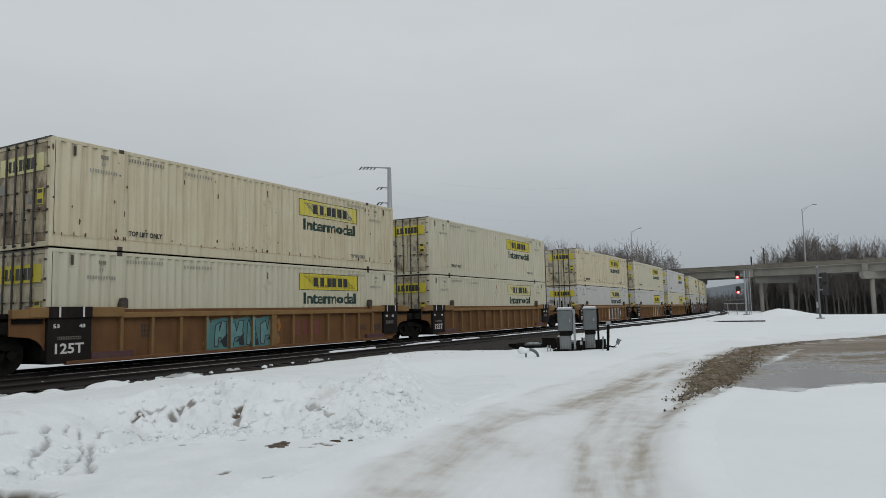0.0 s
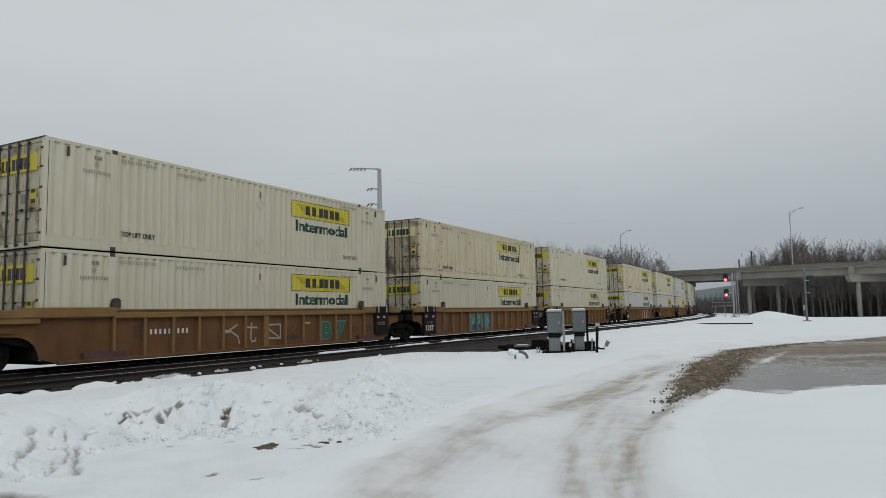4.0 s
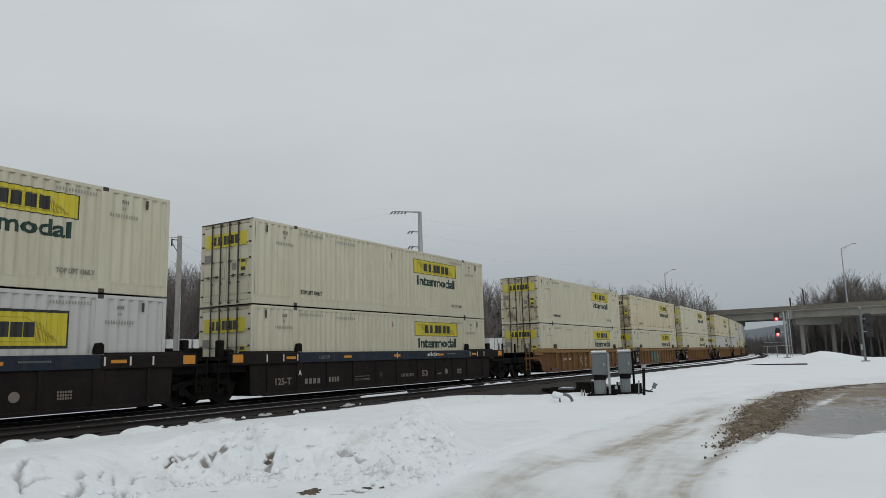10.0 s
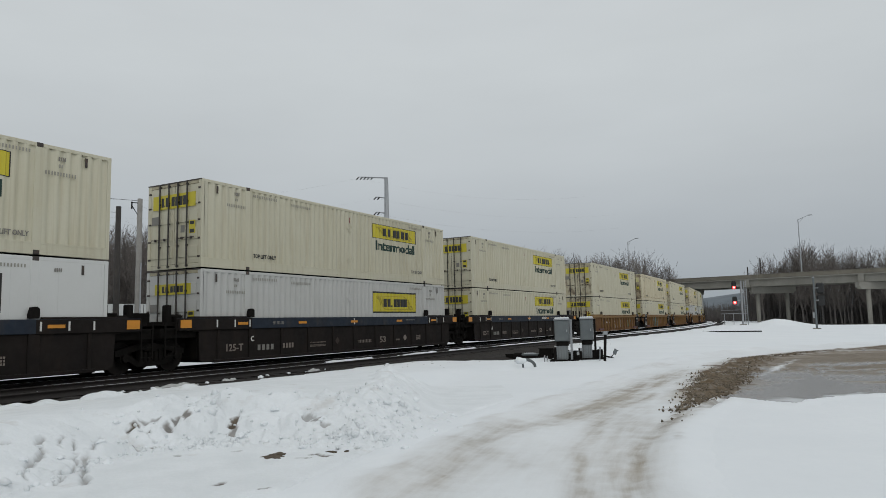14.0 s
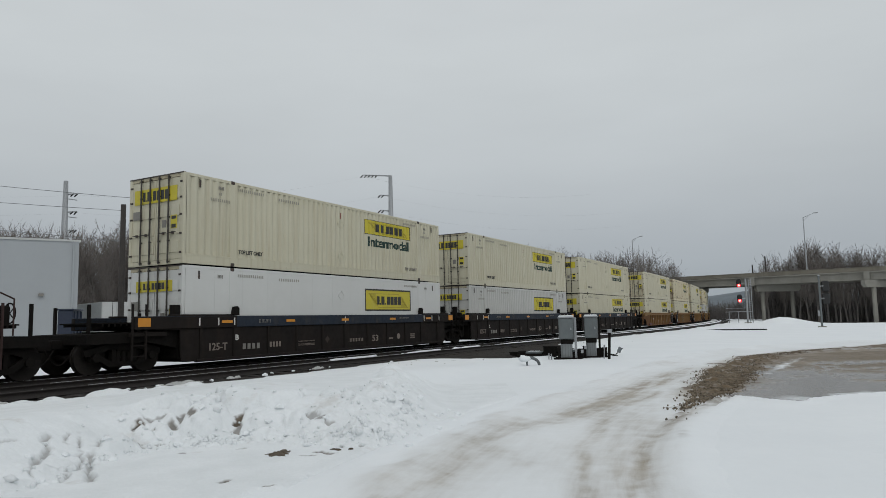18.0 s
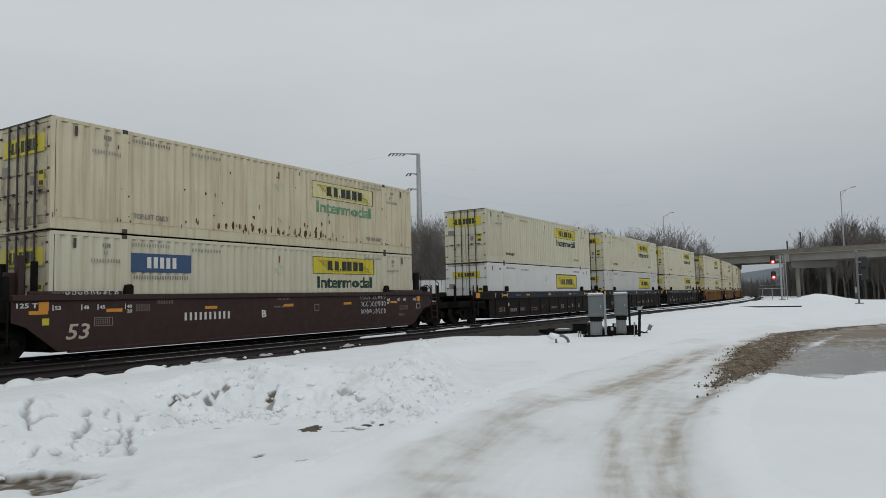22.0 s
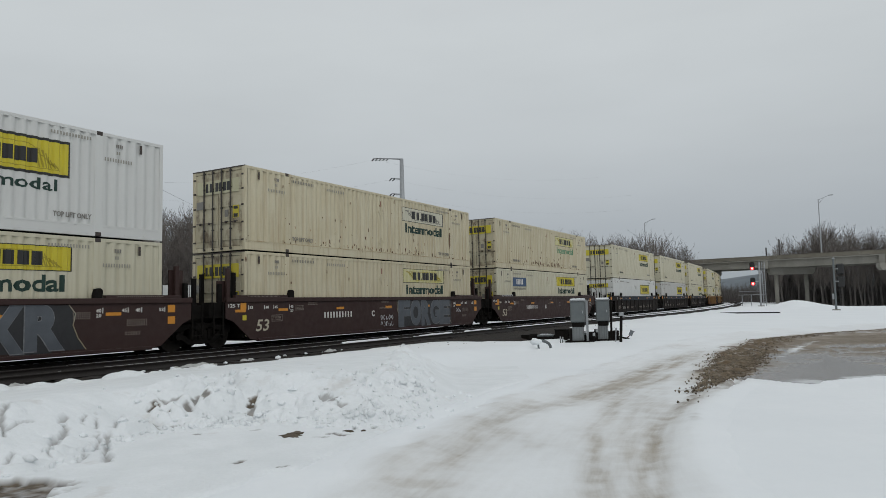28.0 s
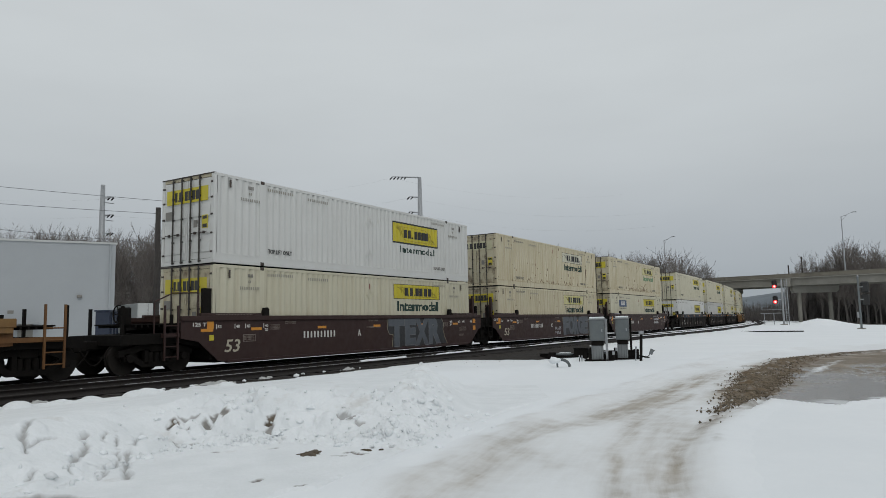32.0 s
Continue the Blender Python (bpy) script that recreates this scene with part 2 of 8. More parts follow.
PALE_DECAL = surface("pale_decal", (0.50, 0.48, 0.34), 0.5, second=(0.44, 0.42, 0.26), scale=2, mix=0.6)
BLACK_INK = plain("black_lettering", (0.02, 0.02, 0.02), 0.45)
OLIVE_INK = plain("olive_ornament", (0.33, 0.27, 0.02), 0.45)
GREEN_INK = surface("green_lettering", (0.005, 0.028, 0.02), 0.5, second=(0.008, 0.042, 0.03), scale=3, mix=0.5)
PALE_GREEN_INK = surface("faded_green_lettering", (0.07, 0.20, 0.10), 0.5, second=(0.2, 0.32, 0.2), scale=3, mix=0.7)
GREY_INK = plain("grey_marks", (0.20, 0.19, 0.17), 0.5)
MID_INK = plain("worn_black_marks", (0.29, 0.28, 0.24), 0.5)
DIM_INK = plain("dim_stencil", (0.20, 0.165, 0.14), 0.6)
RED_INK = plain("red_mark", (0.19, 0.04, 0.03), 0.5)
BLUE_DECAL = plain("blue_decal", (0.03, 0.07, 0.155), 0.45)
STENCIL = plain("cream_stencil", (0.46, 0.42, 0.33), 0.6)
WHITE_INK = plain("white_marks", (0.62, 0.61, 0.58), 0.5)
RUST_PALE = surface("orange_rust_stain", (0.22, 0.115, 0.05), 0.85, second=(0.36, 0.25, 0.14), scale=9, mix=1.0)
RUST = surface("rust_patch", (0.055, 0.024, 0.013), 0.85, second=(0.15, 0.065, 0.03), scale=8, mix=0.8, bump=0.5, bump_scale=50)

ORANGE = surface("weathered_orange_steel", (0.172, 0.092, 0.040), 0.8, spec=0.12, second=(0.135, 0.068, 0.032), scale=1.3, mix=0.9, dirt=(0.10, 0.052, 0.03),
                 dirt_scale=(1.8, 1.8, 0.5), dirt_from=0.45, dirt_to=0.7, dirt_mix=0.75, bump=0.1, jitter=0.06)
ORANGE_SILL = surface("orange_sill", (0.245, 0.15, 0.06), 0.75, spec=0.2, second=(0.18, 0.10, 0.042), scale=1.4, mix=0.8, dirt=(0.13, 0.075, 0.045),
                      dirt_scale=(2.2, 2.2, 1.5), dirt_mix=0.6, jitter=0.05)
BLACK_CAR = surface("sooty_black_steel", (0.011, 0.0095, 0.009), 0.8, second=(0.019, 0.015, 0.013), scale=1.2, mix=0.8, spec=0.15, dirt=(0.034, 0.023, 0.017),
                    dirt_scale=(1.6, 1.6, 0.5), dirt_mix=0.5, bump=0.1)
BLUE_SILL = surface("dull_blue_sill", (0.018, 0.027, 0.043), 0.7, spec=0.25, second=(0.018, 0.023, 0.032), scale=1.5, mix=0.9, dirt=(0.06, 0.05, 0.04),
                    dirt_scale=(2, 2, 1), dirt_mix=0.6)
MAROON = surface("dark_maroon_steel", (0.037, 0.018, 0.0155), 0.6, second=(0.034, 0.018, 0.016), scale=1.0, mix=0.7, spec=0.3, dirt=(0.075, 0.05, 0.037),
                 dirt_scale=(1.3, 1.3, 0.4), dirt_from=0.56, dirt_to=0.8, dirt_mix=0.35, bump=0.08, jitter=0.05)
MAUVE = surface("dark_mauve_strip", (0.075, 0.028, 0.034), 0.7, second=(0.10, 0.05, 0.05), scale=3, mix=0.7)
GRIME = surface("black_running_gear", (0.0075, 0.007, 0.0065), 0.85, 0.0, spec=0.1, second=(0.013, 0.011, 0.0095), scale=6, mix=0.7, bump=0.2)
REFLECT = surface("orange_reflector", (0.62, 0.25, 0.02), 0.4, scale=6, mix=0.3)
STEEL = surface("galvanised_steel", (0.36, 0.375, 0.385), 0.5, 0.3, second=(0.26, 0.27, 0.28), scale=4, mix=0.6)
PALE_CASE = surface("pale_grey_case_paint", (0.22, 0.235, 0.24), 0.55, second=(0.16, 0.17, 0.17), scale=4, mix=0.6)
CABINET = surface("grey_cabinet_paint", (0.135, 0.152, 0.155), 0.5, second=(0.10, 0.115, 0.12), scale=3, mix=0.6, dirt=(0.10, 0.10, 0.09), dirt_scale=(5, 5, .7), dirt_mix=.5)
CONCRETE = surface("bridge_concrete", (0.27, 0.263, 0.232), 0.85, second=(0.20, 0.19, 0.165), scale=0.25, mix=0.8, dirt=(0.16, 0.15, 0.13),
                   dirt_scale=(0.5, 0.5, 0.1), dirt_from=0.52, dirt_to=0.75, dirt_mix=0.55, bump=0.2, bump_scale=8)
PARAPET_MAT = surface("stained_parapet_concrete", (0.195, 0.18, 0.145), 0.85, second=(0.14, 0.128, 0.10), scale=0.3, mix=0.8, dirt=(0.10, 0.09, 0.07), dirt_scale=(0.6, 0.6, 0.15), dirt_from=0.5, dirt_to=0.75, dirt_mix=0.5, bump=0.2, bump_scale=8)
BARK = surface("grey_brown_bark", (0.15, 0.138, 0.128), 0.9, second=(0.085, 0.076, 0.07), scale=1.5, mix=0.8, jitter=0.3)
BRUSH = surface("dark_brush", (0.085, 0.077, 0.072), 0.95, second=(0.13, 0.119, 0.112), scale=0.5, mix=0.9)
TWIG = surface("bare_twigs", (0.165, 0.146, 0.132), 0.9, second=(0.12, 0.105, 0.095), scale=0.8, mix=0.7, jitter=0.25)
POLE_WOOD = surface("dark_pole_wood", (0.026, 0.023, 0.021), 0.85, second=(0.045, 0.039, 0.034), scale=3, mix=0.7)
POLE_PALE = surface("weathered_pole_wood", (0.27, 0.26, 0.24), 0.85, second=(0.2, 0.19, 0.175), scale=3, mix=0.7)
WALL_PAINT = surface("pale_sheet_wall", (0.35, 0.37, 0.385), 0.6, second=(0.325, 0.343, 0.355), scale=0.3, mix=0.6)
TRAILER = surface("white_trailer_skin", (0.50, 0.51, 0.50), 0.5, second=(0.42, 0.425, 0.41), scale=0.8, mix=0.6, jitter=0.08)
TRAILER_GREEN = surface("pale_green_container_paint", (0.40, 0.43, 0.36), 0.5, scale=0.8, mix=0.6, jitter=0.08)
BLUE_BOX = surface("dark_blue_steel", (0.012, 0.02, 0.042), 0.55, scale=2, mix=0.6)
# distance haze is mixed into this blue-grey hill colour
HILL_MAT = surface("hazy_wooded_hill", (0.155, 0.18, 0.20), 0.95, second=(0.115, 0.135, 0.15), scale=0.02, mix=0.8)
WIRE = plain("dark_wire", (0.10, 0.105, 0.11), 0.6)
LENS_DARK = plain("black_signal_hood", (0.015, 0.015, 0.015), 0.5)


def glow(name, colour, strength):
    m = plain(name, colour)
    b = m.node_tree.nodes["Principled BSDF"]
    b.inputs["Emission Color"].default_value, b.inputs["Emission Strength"].default_value = (*colour, 1), strength
    return m


RED_LIGHT = glow("lit_red_signal", (1.0, 0.16, 0.14), 6.0)
# the glow around the red lamps, put on as a self-lit disc
RED_HALO = glow("red_lamp_glow", (0.9, 0.02, 0.03), 1.6)


# ---- mesh helpers ----
def thing(name, label, category, group="", kind="", m=None):
    ob = new(name)
    ob.empty_display_size = 0.2
    tagged(ob, label, category, group, kind)
    if m is not None:
        ob.matrix_basis = m
    return ob


def mesh_of(name, bm, material, flat=True):
    me = bpy.data.meshes.new(name)
    bm.to_mesh(me)
    bm.free()
    me.materials.append(material)
    if not flat:
        me.shade_smooth()
    return me


def part(name, data, material=None, parent=None, label="", flat=True):
    """Links a bmesh, or a mesh made before, as one object under parent."""
    me = mesh_of(name, data, material, flat) if isinstance(data, bmesh.types.BMesh) else data
    ob = new(name, me)
    ob.parent = parent
    if label:
        tagged(ob, label)
    return ob


def box(x0, x1, y0, y1, z0, z1, bm=None, bevel=0.0):
    bm = bm or bmesh.new()
    m = Matrix.Translation(((x0 + x1) / 2, (y0 + y1) / 2, (z0 + z1) / 2)) @ Matrix.Diagonal((abs(x1 - x0), abs(y1 - y0), abs(z1 - z0), 1))
    made = bmesh.ops.create_cube(bm, size=1, matrix=m)["verts"]
    if bevel:
        edges = list({e for v in made for e in v.link_edges})
        bmesh.ops.bevel(bm, geom=edges, offset=bevel, segments=1, affect="EDGES")
    return bm


def rod(a, b, r0, r1=None, sides=8, bm=None):
    """A tapered round bar from a to b."""
    bm = bm or bmesh.new()
    a, b = Vector(a), Vector(b)
    r1 = r0 if r1 is None else r1
    m = Matrix.Translation((a + b) / 2) @ (b - a).to_track_quat("Z", "Y").to_matrix().to_4x4()
    bmesh.ops.create_cone(bm, cap_ends=True, segments=sides, radius1=r0, radius2=r1, depth=(b - a).length, matrix=m)
    return bm


def prism(outline, y0, y1, bm=None):
    """A plate whose outline is given in x, z, reaching from y0 to y1."""
    bm = bm or bmesh.new()
    front = [bm.verts.new((x, y0, z)) for x, z in outline]
    rear = [bm.verts.new((x, y1, z)) for x, z in outline]
    n = len(outline)
    bm.faces.new(front)
    bm.faces.new(rear[::-1])
    for i in range(n):
        j = (i + 1) % n
        bm.faces.new((front[j], front[i], rear[i], rear[j]))
    bmesh.ops.recalc_face_normals(bm, faces=bm.faces)
    return bm


def from_arrays(name, verts, faces, material, flat=True):
    me = bpy.data.meshes.new(name)
    verts, faces = np.asarray(verts, np.float32), np.asarray(faces, np.int32)
    k = faces.shape[1]
    me.vertices.add(len(verts))
    me.vertices.foreach_set("co", verts.ravel())
    me.loops.add(faces.size)
    me.loops.foreach_set("vertex_index", faces.ravel())
    me.polygons.add(len(faces))
    me.polygons.foreach_set("loop_start", np.arange(0, faces.size, k, dtype=np.int32))
    me.materials.append(material)
    me.update(calc_edges=True)
    me.validate()
    if not flat:
        me.shade_smooth()
    return me


def sheet(name, gx, gy, gz, material):
    """A smooth height sheet over a grid of points."""
    a, b = gx.shape
    idx = np.arange(a * b).reshape(a, b)
    faces = np.stack([idx[:-1, :-1], idx[1:, :-1], idx[1:, 1:], idx[:-1, 1:]], -1).reshape(-1, 4)
    return from_arrays(name, np.stack([gx, gy, gz], -1).reshape(-1, 3), faces, material, flat=False)


letter_cache = {}


def letters(text, width, height, material, bold=0.022, fine=2, lean=0.0):
    """Flat lettering in the built-in font, fitted to width and height, its lower left corner at 0, in the xz plane, read from -y."""
    key = (text, round(width, 3), round(height, 3), material.name, bold, lean)
    if key not in letter_cache:
        cu = bpy.data.curves.new("lettering", "FONT")
        cu.body, cu.size, cu.resolution_u, cu.extrude, cu.offset = text, 1.0, fine, 0.004, bold
        tmp = bpy.data.objects.new("lettering", cu)
        me = bpy.data.meshes.new_from_object(tmp)
        bpy.data.objects.remove(tmp)
        co = np.empty(len(me.vertices) * 3, np.float32)
        me.vertices.foreach_get("co", co)
        co = co.reshape(-1, 3)
        lo, hi = co.min(0), co.max(0)
        xs, zs = (co[:, 0] - lo[0]) / (hi[0] - lo[0]) * width, (co[:, 1] - lo[1]) / (hi[1] - lo[1]) * height
        xs = xs + lean * zs
        me.vertices.foreach_set("co", np.stack([xs, -co[:, 2], zs], -1).ravel())
        me.materials.clear()
        me.materials.append(material)
        me.update()
        letter_cache[key] = me
    return letter_cache[key]


def write_on(parent, text, x, y, z, width, height, material, name="lettering", label="", bold=0.022, fine=2, lean=0.0):
    ob = tagged(part(name, letters(text, width, height, material, bold, fine, lean), parent=parent, label=label), kind="stuff")
    ob.location = (x, y, z)
    return ob


bar_cache = {}


def bars(parent, x, y, z, width, height, material, count, name="marking", rows=1):
    """Writing that cannot be read: upright bars of its size."""
    key = (round(width, 3), round(height, 3), material.name, count, rows)
    if key not in bar_cache:
        bm = bmesh.new()
        for r in range(rows):
            for i in range(count):
                a, w = width * i / count, width / count
                h = height / rows
                box(a, a + w * (0.62 if count < 8 else 0.42), -0.003, 0.003, r * h, r * h + h * (0.72 if rows > 1 else 1), bm)
        bar_cache[key] = mesh_of(name, bm, material)
    ob = tagged(part(name, bar_cache[key], parent=parent), kind="stuff")
    ob.location = (x, y, z)
    return ob

# ---- ground ----
FOOT = [(-16.0, 1.0), (-7.0, 5.0), (-4.3, 6.9), (-3.9, 9.0), (-2.4, 9.55), (-0.7, 9.1), (0.1, 10.4), (0.3, 13.0), (0.0, 17.0), (2.0, 22.0)]
ROAD_LEFT = [(-2.6, -6.0), (-1.6, 0.0), (-0.98, 6.1), (-0.1, 8.86), (0.85, 11.4), (2.1, 13.75), (4.0, 17.1), (7.5, 24.2), (12.3, 31.1), (16.4, 34.4), (24.0, 38.4), (42.0, 49.0), (90.0, 75.0)]
ROAD_RIGHT = [(2.2, -6.0), (2.0, 0.0), (2.1, 5.0), (2.24, 6.07), (2.43, 6.89), (2.86, 8.28), (3.61, 10.1), (4.23, 11.18), (5.25, 12.88), (5.75, 13.7), (6.0, 13.3), (6.2, 12.75), (6.47, 12.44), (6.8, 12.9), (7.56, 13.29), (8.42, 13.49), (11.0, 13.7), (14.0, 13.4), (25.0, 12.5), (90.0, 14.0)]
MUD_LINE = [(2.9, 7.0), (3.3, 9.8), (4.15, 12.0), (5.05, 13.4), (6.5, 16.2), (7.8, 18.9), (9.9, 22.6), (12.2, 26.3), (15.2, 28.9), (18.0, 30.6), (24.3, 35.0), (42.0, 46.0), (90.0, 72.0)]
# brown bands left by wheels: line, half width, depth of wear
RUTS = [([(-1.11, 5.69), (-0.82, 6.35), (-0.55, 7.34), (0.10, 9.68), (1.15, 12.5), (2.7, 15.38), (5.1, 20.2), (7.9, 23.9)], 0.30, 0.34),
        ([(-0.06, 7.0), (0.21, 8.5)], 0.13, 0.45),
        ([(0.45, 9.5), (1.3, 11.4)], 0.15, 0.5),
        ([(-0.75, 4.6), (-0.46, 5.6), (-0.3, 6.12), (0.0, 7.41), (0.56, 9.6), (1.23, 10.67), (2.14, 11.6), (3.46, 14.05), (5.17, 17.02), (7.6, 21.2)], 0.26, 0.6),
        ([(-0.55, 6.34), (-0.10, 6.28)], 0.10, 0.9),
        ([(-0.3, 5.86), (0.05, 5.67)], 0.16, 0.5),
        ([(0.66, 8.9), (0.95, 8.0)], 0.22, 0.35),
        ([(2.3, 12.0), (3.46, 14.05), (5.17, 17.02), (6.6, 19.3)], 0.38, 1.05),
        ([(0.8, 4.0), (1.11, 5.58), (1.38, 7.0), (1.82, 8.79), (2.38, 10.59), (3.12, 12.48), (4.7, 15.08)], 0.13, 0.8),
        ([(1.0, 4.0), (1.27, 5.49), (1.77, 7.21), (2.25, 8.73), (2.87, 10.5), (3.76, 12.76)], 0.30, 0.5),
        ([(1.2, 4.0), (1.57, 5.62), (2.02, 7.18), (2.43, 8.34), (2.89, 9.48), (3.39, 10.41), (4.14, 11.67), (5.2, 13.1)], 0.13, 1.25)]
# the bank: cracks between slabs, then holes and soiled places (x, y, half sizes, depth, soil)
CRACKS = [[(-4.68, 8.40), (-4.60, 8.26), (-4.52, 8.22), (-4.49, 7.93), (-4.37, 7.63), (-4.28, 7.43)], [(-4.60, 8.70), (-4.51, 8.53)],
          [(-4.52, 8.87), (-4.37, 8.56), (-4.18, 8.19), (-3.99, 7.81)], [(-4.21, 8.47), (-3.91, 7.90), (-3.65, 7.33)], [(-4.15, 7.93), (-3.97, 7.44), (-3.94, 7.28)],
          [(-5.30, 8.35), (-5.04, 7.83), (-4.84, 7.50)], [(-4.87, 7.57), (-4.88, 7.83), (-4.84, 8.0)], [(-4.58, 7.24), (-4.52, 7.06)], [(-4.37, 9.26), (-4.19, 8.62)]]
HOLES = [(-4.07, 9.54, 0.08, 0.09, 0.04, 1.0), (-4.02, 9.71, 0.09, 0.06, 0.02, 0.6), (-3.88, 9.80, 0.13, 0.05, 0.02, 0.5), (-3.68, 9.69, 0.10, 0.06, 0.03, 0.8), (-3.61, 9.85, 0.06, 0.12, 0.03, 0.7),
         (-3.46, 9.79, 0.06, 0.04, 0.02, 0.8), (-3.88, 9.52, 0.04, 0.07, 0.04, 1.0), (-3.90, 9.12, 0.16, 0.05, 0.03, 0.6), (-3.67, 9.26, 0.07, 0.04, 0.03, 0.7),
         (-3.18, 8.71, 0.05, 0.05, 0.03, 1.0), (-2.87, 10.0, 0.07, 0.12, 0.04, 1.0), (-2.84, 9.80, 0.06, 0.12, 0.03, 0.7)]
HOLLOWS = [(-1.86, 10.11, 0.09, 0.07, 0.03, 0.5), (-1.70, 9.95, 0.10, 0.07, 0.03, 0.6), (-1.55, 9.85, 0.08, 0.05, 0.03, 0.5), (-1.45, 8.57, 0.08, 0.07, 0.03, 1.0),
           (-1.33, 8.50, 0.06, 0.07, 0.03, 1.0), (-2.53, 8.97, 0.06, 0.06, 0.03, 0.7), (-1.58, 8.37, 0.07, 0.03, 0.02, 1.0), (-1.27, 9.05, 0.03, 0.09, 0.04, 0.4),
           (-1.04, 8.97, 0.04, 0.09, 0.04, 0.4), (-2.19, 7.15, 0.06, 0.09, 0.03, 1.0), (-1.68, 6.86, 0.07, 0.04, 0.02, 1.0)]
PRINTS = [(-1.57, 6.58), (-1.50, 6.70), (-1.45, 6.78), (-1.42, 6.91), (-1.38, 7.05), (-1.35, 7.17), (-1.32, 7.30)]
SOIL_PATCH = [(-4.9, 6.75), (-4.26, 6.60), (-3.96, 6.62), (-3.56, 6.60), (-3.40, 6.48), (-3.52, 6.02), (-3.64, 5.86), (-3.9, 5.95), (-5.2, 6.1)]

def side_of(line, x, y):
    """Signed distance of points to a polyline: positive on its left."""
    best, sign, lean = np.full(x.shape, 1e9), np.ones(x.shape), np.zeros(x.shape)
    for (ax, ay), (bx, by) in zip(line, line[1:]):
        dx, dy = bx - ax, by - ay
        t = np.clip(((x - ax) * dx + (y - ay) * dy) / (dx * dx + dy * dy), 0, 1)
        d = np.hypot(x - ax - t * dx, y - ay - t * dy)
        cross = (dx * (y - ay) - dy * (x - ax)) / math.hypot(dx, dy)
        near = (d < best - 1e-7) | ((d < best + 1e-7) & (np.abs(cross) > lean))
        best, sign, lean = np.where(near, d, best), np.where(near, np.where(cross >= 0, 1, -1), sign), np.where(near, np.abs(cross), lean)
    return best * sign


def road_inside(x, y):
    """How far a point lies inside the road and the slushy yard, in metres."""
    return np.minimum(-side_of(ROAD_LEFT, x, y), side_of(ROAD_RIGHT, x, y))


def bank_height(x, y):
    d = side_of(FOOT, x, y)
    s, lat = line_coords(x, y)
    return 0.46 * smooth(0.0, 1.25, d) * smooth(5.4, 9.6, lat) * (1 - 0.75 * smooth(-14, -2, s))


def bare(s, lat):
    """1 where the ballast is free of snow: all across near the camera, farther off just under each track."""
    nt = near_track(s)
    edge = nt + 2.05 + 0.35 * fbm(s / 1.5, s * 0 + 3)
    near = (1 - smooth(-0.10, 0.20, lat - edge)) * (1 - smooth(-0.25, 0.45, -lat - 2.45))
    far = np.maximum(1 - smooth(1.35, 1.75, np.abs(lat)), 1 - smooth(1.0, 1.3, np.abs(lat - nt)))
    mix = smooth(12, 30, s)
    spill = 1 - smooth(0.8, 1.1, np.hypot((s - 6.0) / 7.0, (lat - 5.6) / 2.9) + 0.25 * fbm(s / 0.9, lat / 0.9))
    return np.maximum(near * (1 - mix) + far * mix, spill)


def ground_height(x, y):
    far = np.hypot(x, y)
    s, lat = line_coords(x, y)
    clear = bare(s, lat)
    z = 0.05 * fbm(x / 5, y / 5) * (1 - smooth(60, 200, far)) + 0.02 * fbm(x / 1.3 + 40, y / 1.3)
    side = lat - near_track(s) - 2.05
    z = z + 0.17 * (1 - smooth(0.5, 4, side)) * smooth(-5, -2, lat)
    z = z * (1 - clear) - 0.22 * clear
    z = z + bank_height(x, y) * (1 - clear)
    z = z - 0.10 * smooth(-0.1, 0.6, road_inside(x, y)) * (far < 110)
    z = z + 1.05 * np.exp(-((x - 48.9) ** 2 / 9 + (y - 98.3) ** 2 / 14))
    return z - 1.3 * smooth(108, 150, far) * smooth(14, 30, lat)


def domes(gx, gy, size, seed, fill):
    """Height of round clods, one to a cell of that size, where they are."""
    r = np.random.RandomState(seed)
    ix, iy = np.floor(gx / size).astype(int), np.floor(gy / size).astype(int)
    jx, jy, rad, here = r.rand(64, 64), r.rand(64, 64), r.uniform(0.32, 0.78, (64, 64)), r.rand(64, 64)
    top = np.zeros(gx.shape)
    wx, wy = gx / size + 0.22 * fbm(gx / size * 1.7, gy / size * 1.7, 2), gy / size + 0.22 * fbm(gx / size * 1.7 + 31, gy / size * 1.7, 2)
    for ox in (-1, 0, 1):
        for oy in (-1, 0, 1):
            cx, cy = (ix + ox) % 64, (iy + oy) % 64
            q = np.hypot(wx - ix - ox - jx[cx, cy], wy - iy - oy - jy[cx, cy]) / rad[cx, cy]
            top = np.maximum(top, (here[cx, cy] < fill) * rad[cx, cy] * np.sqrt(np.clip(1 - q * q, 0, 1)))
    return top * size


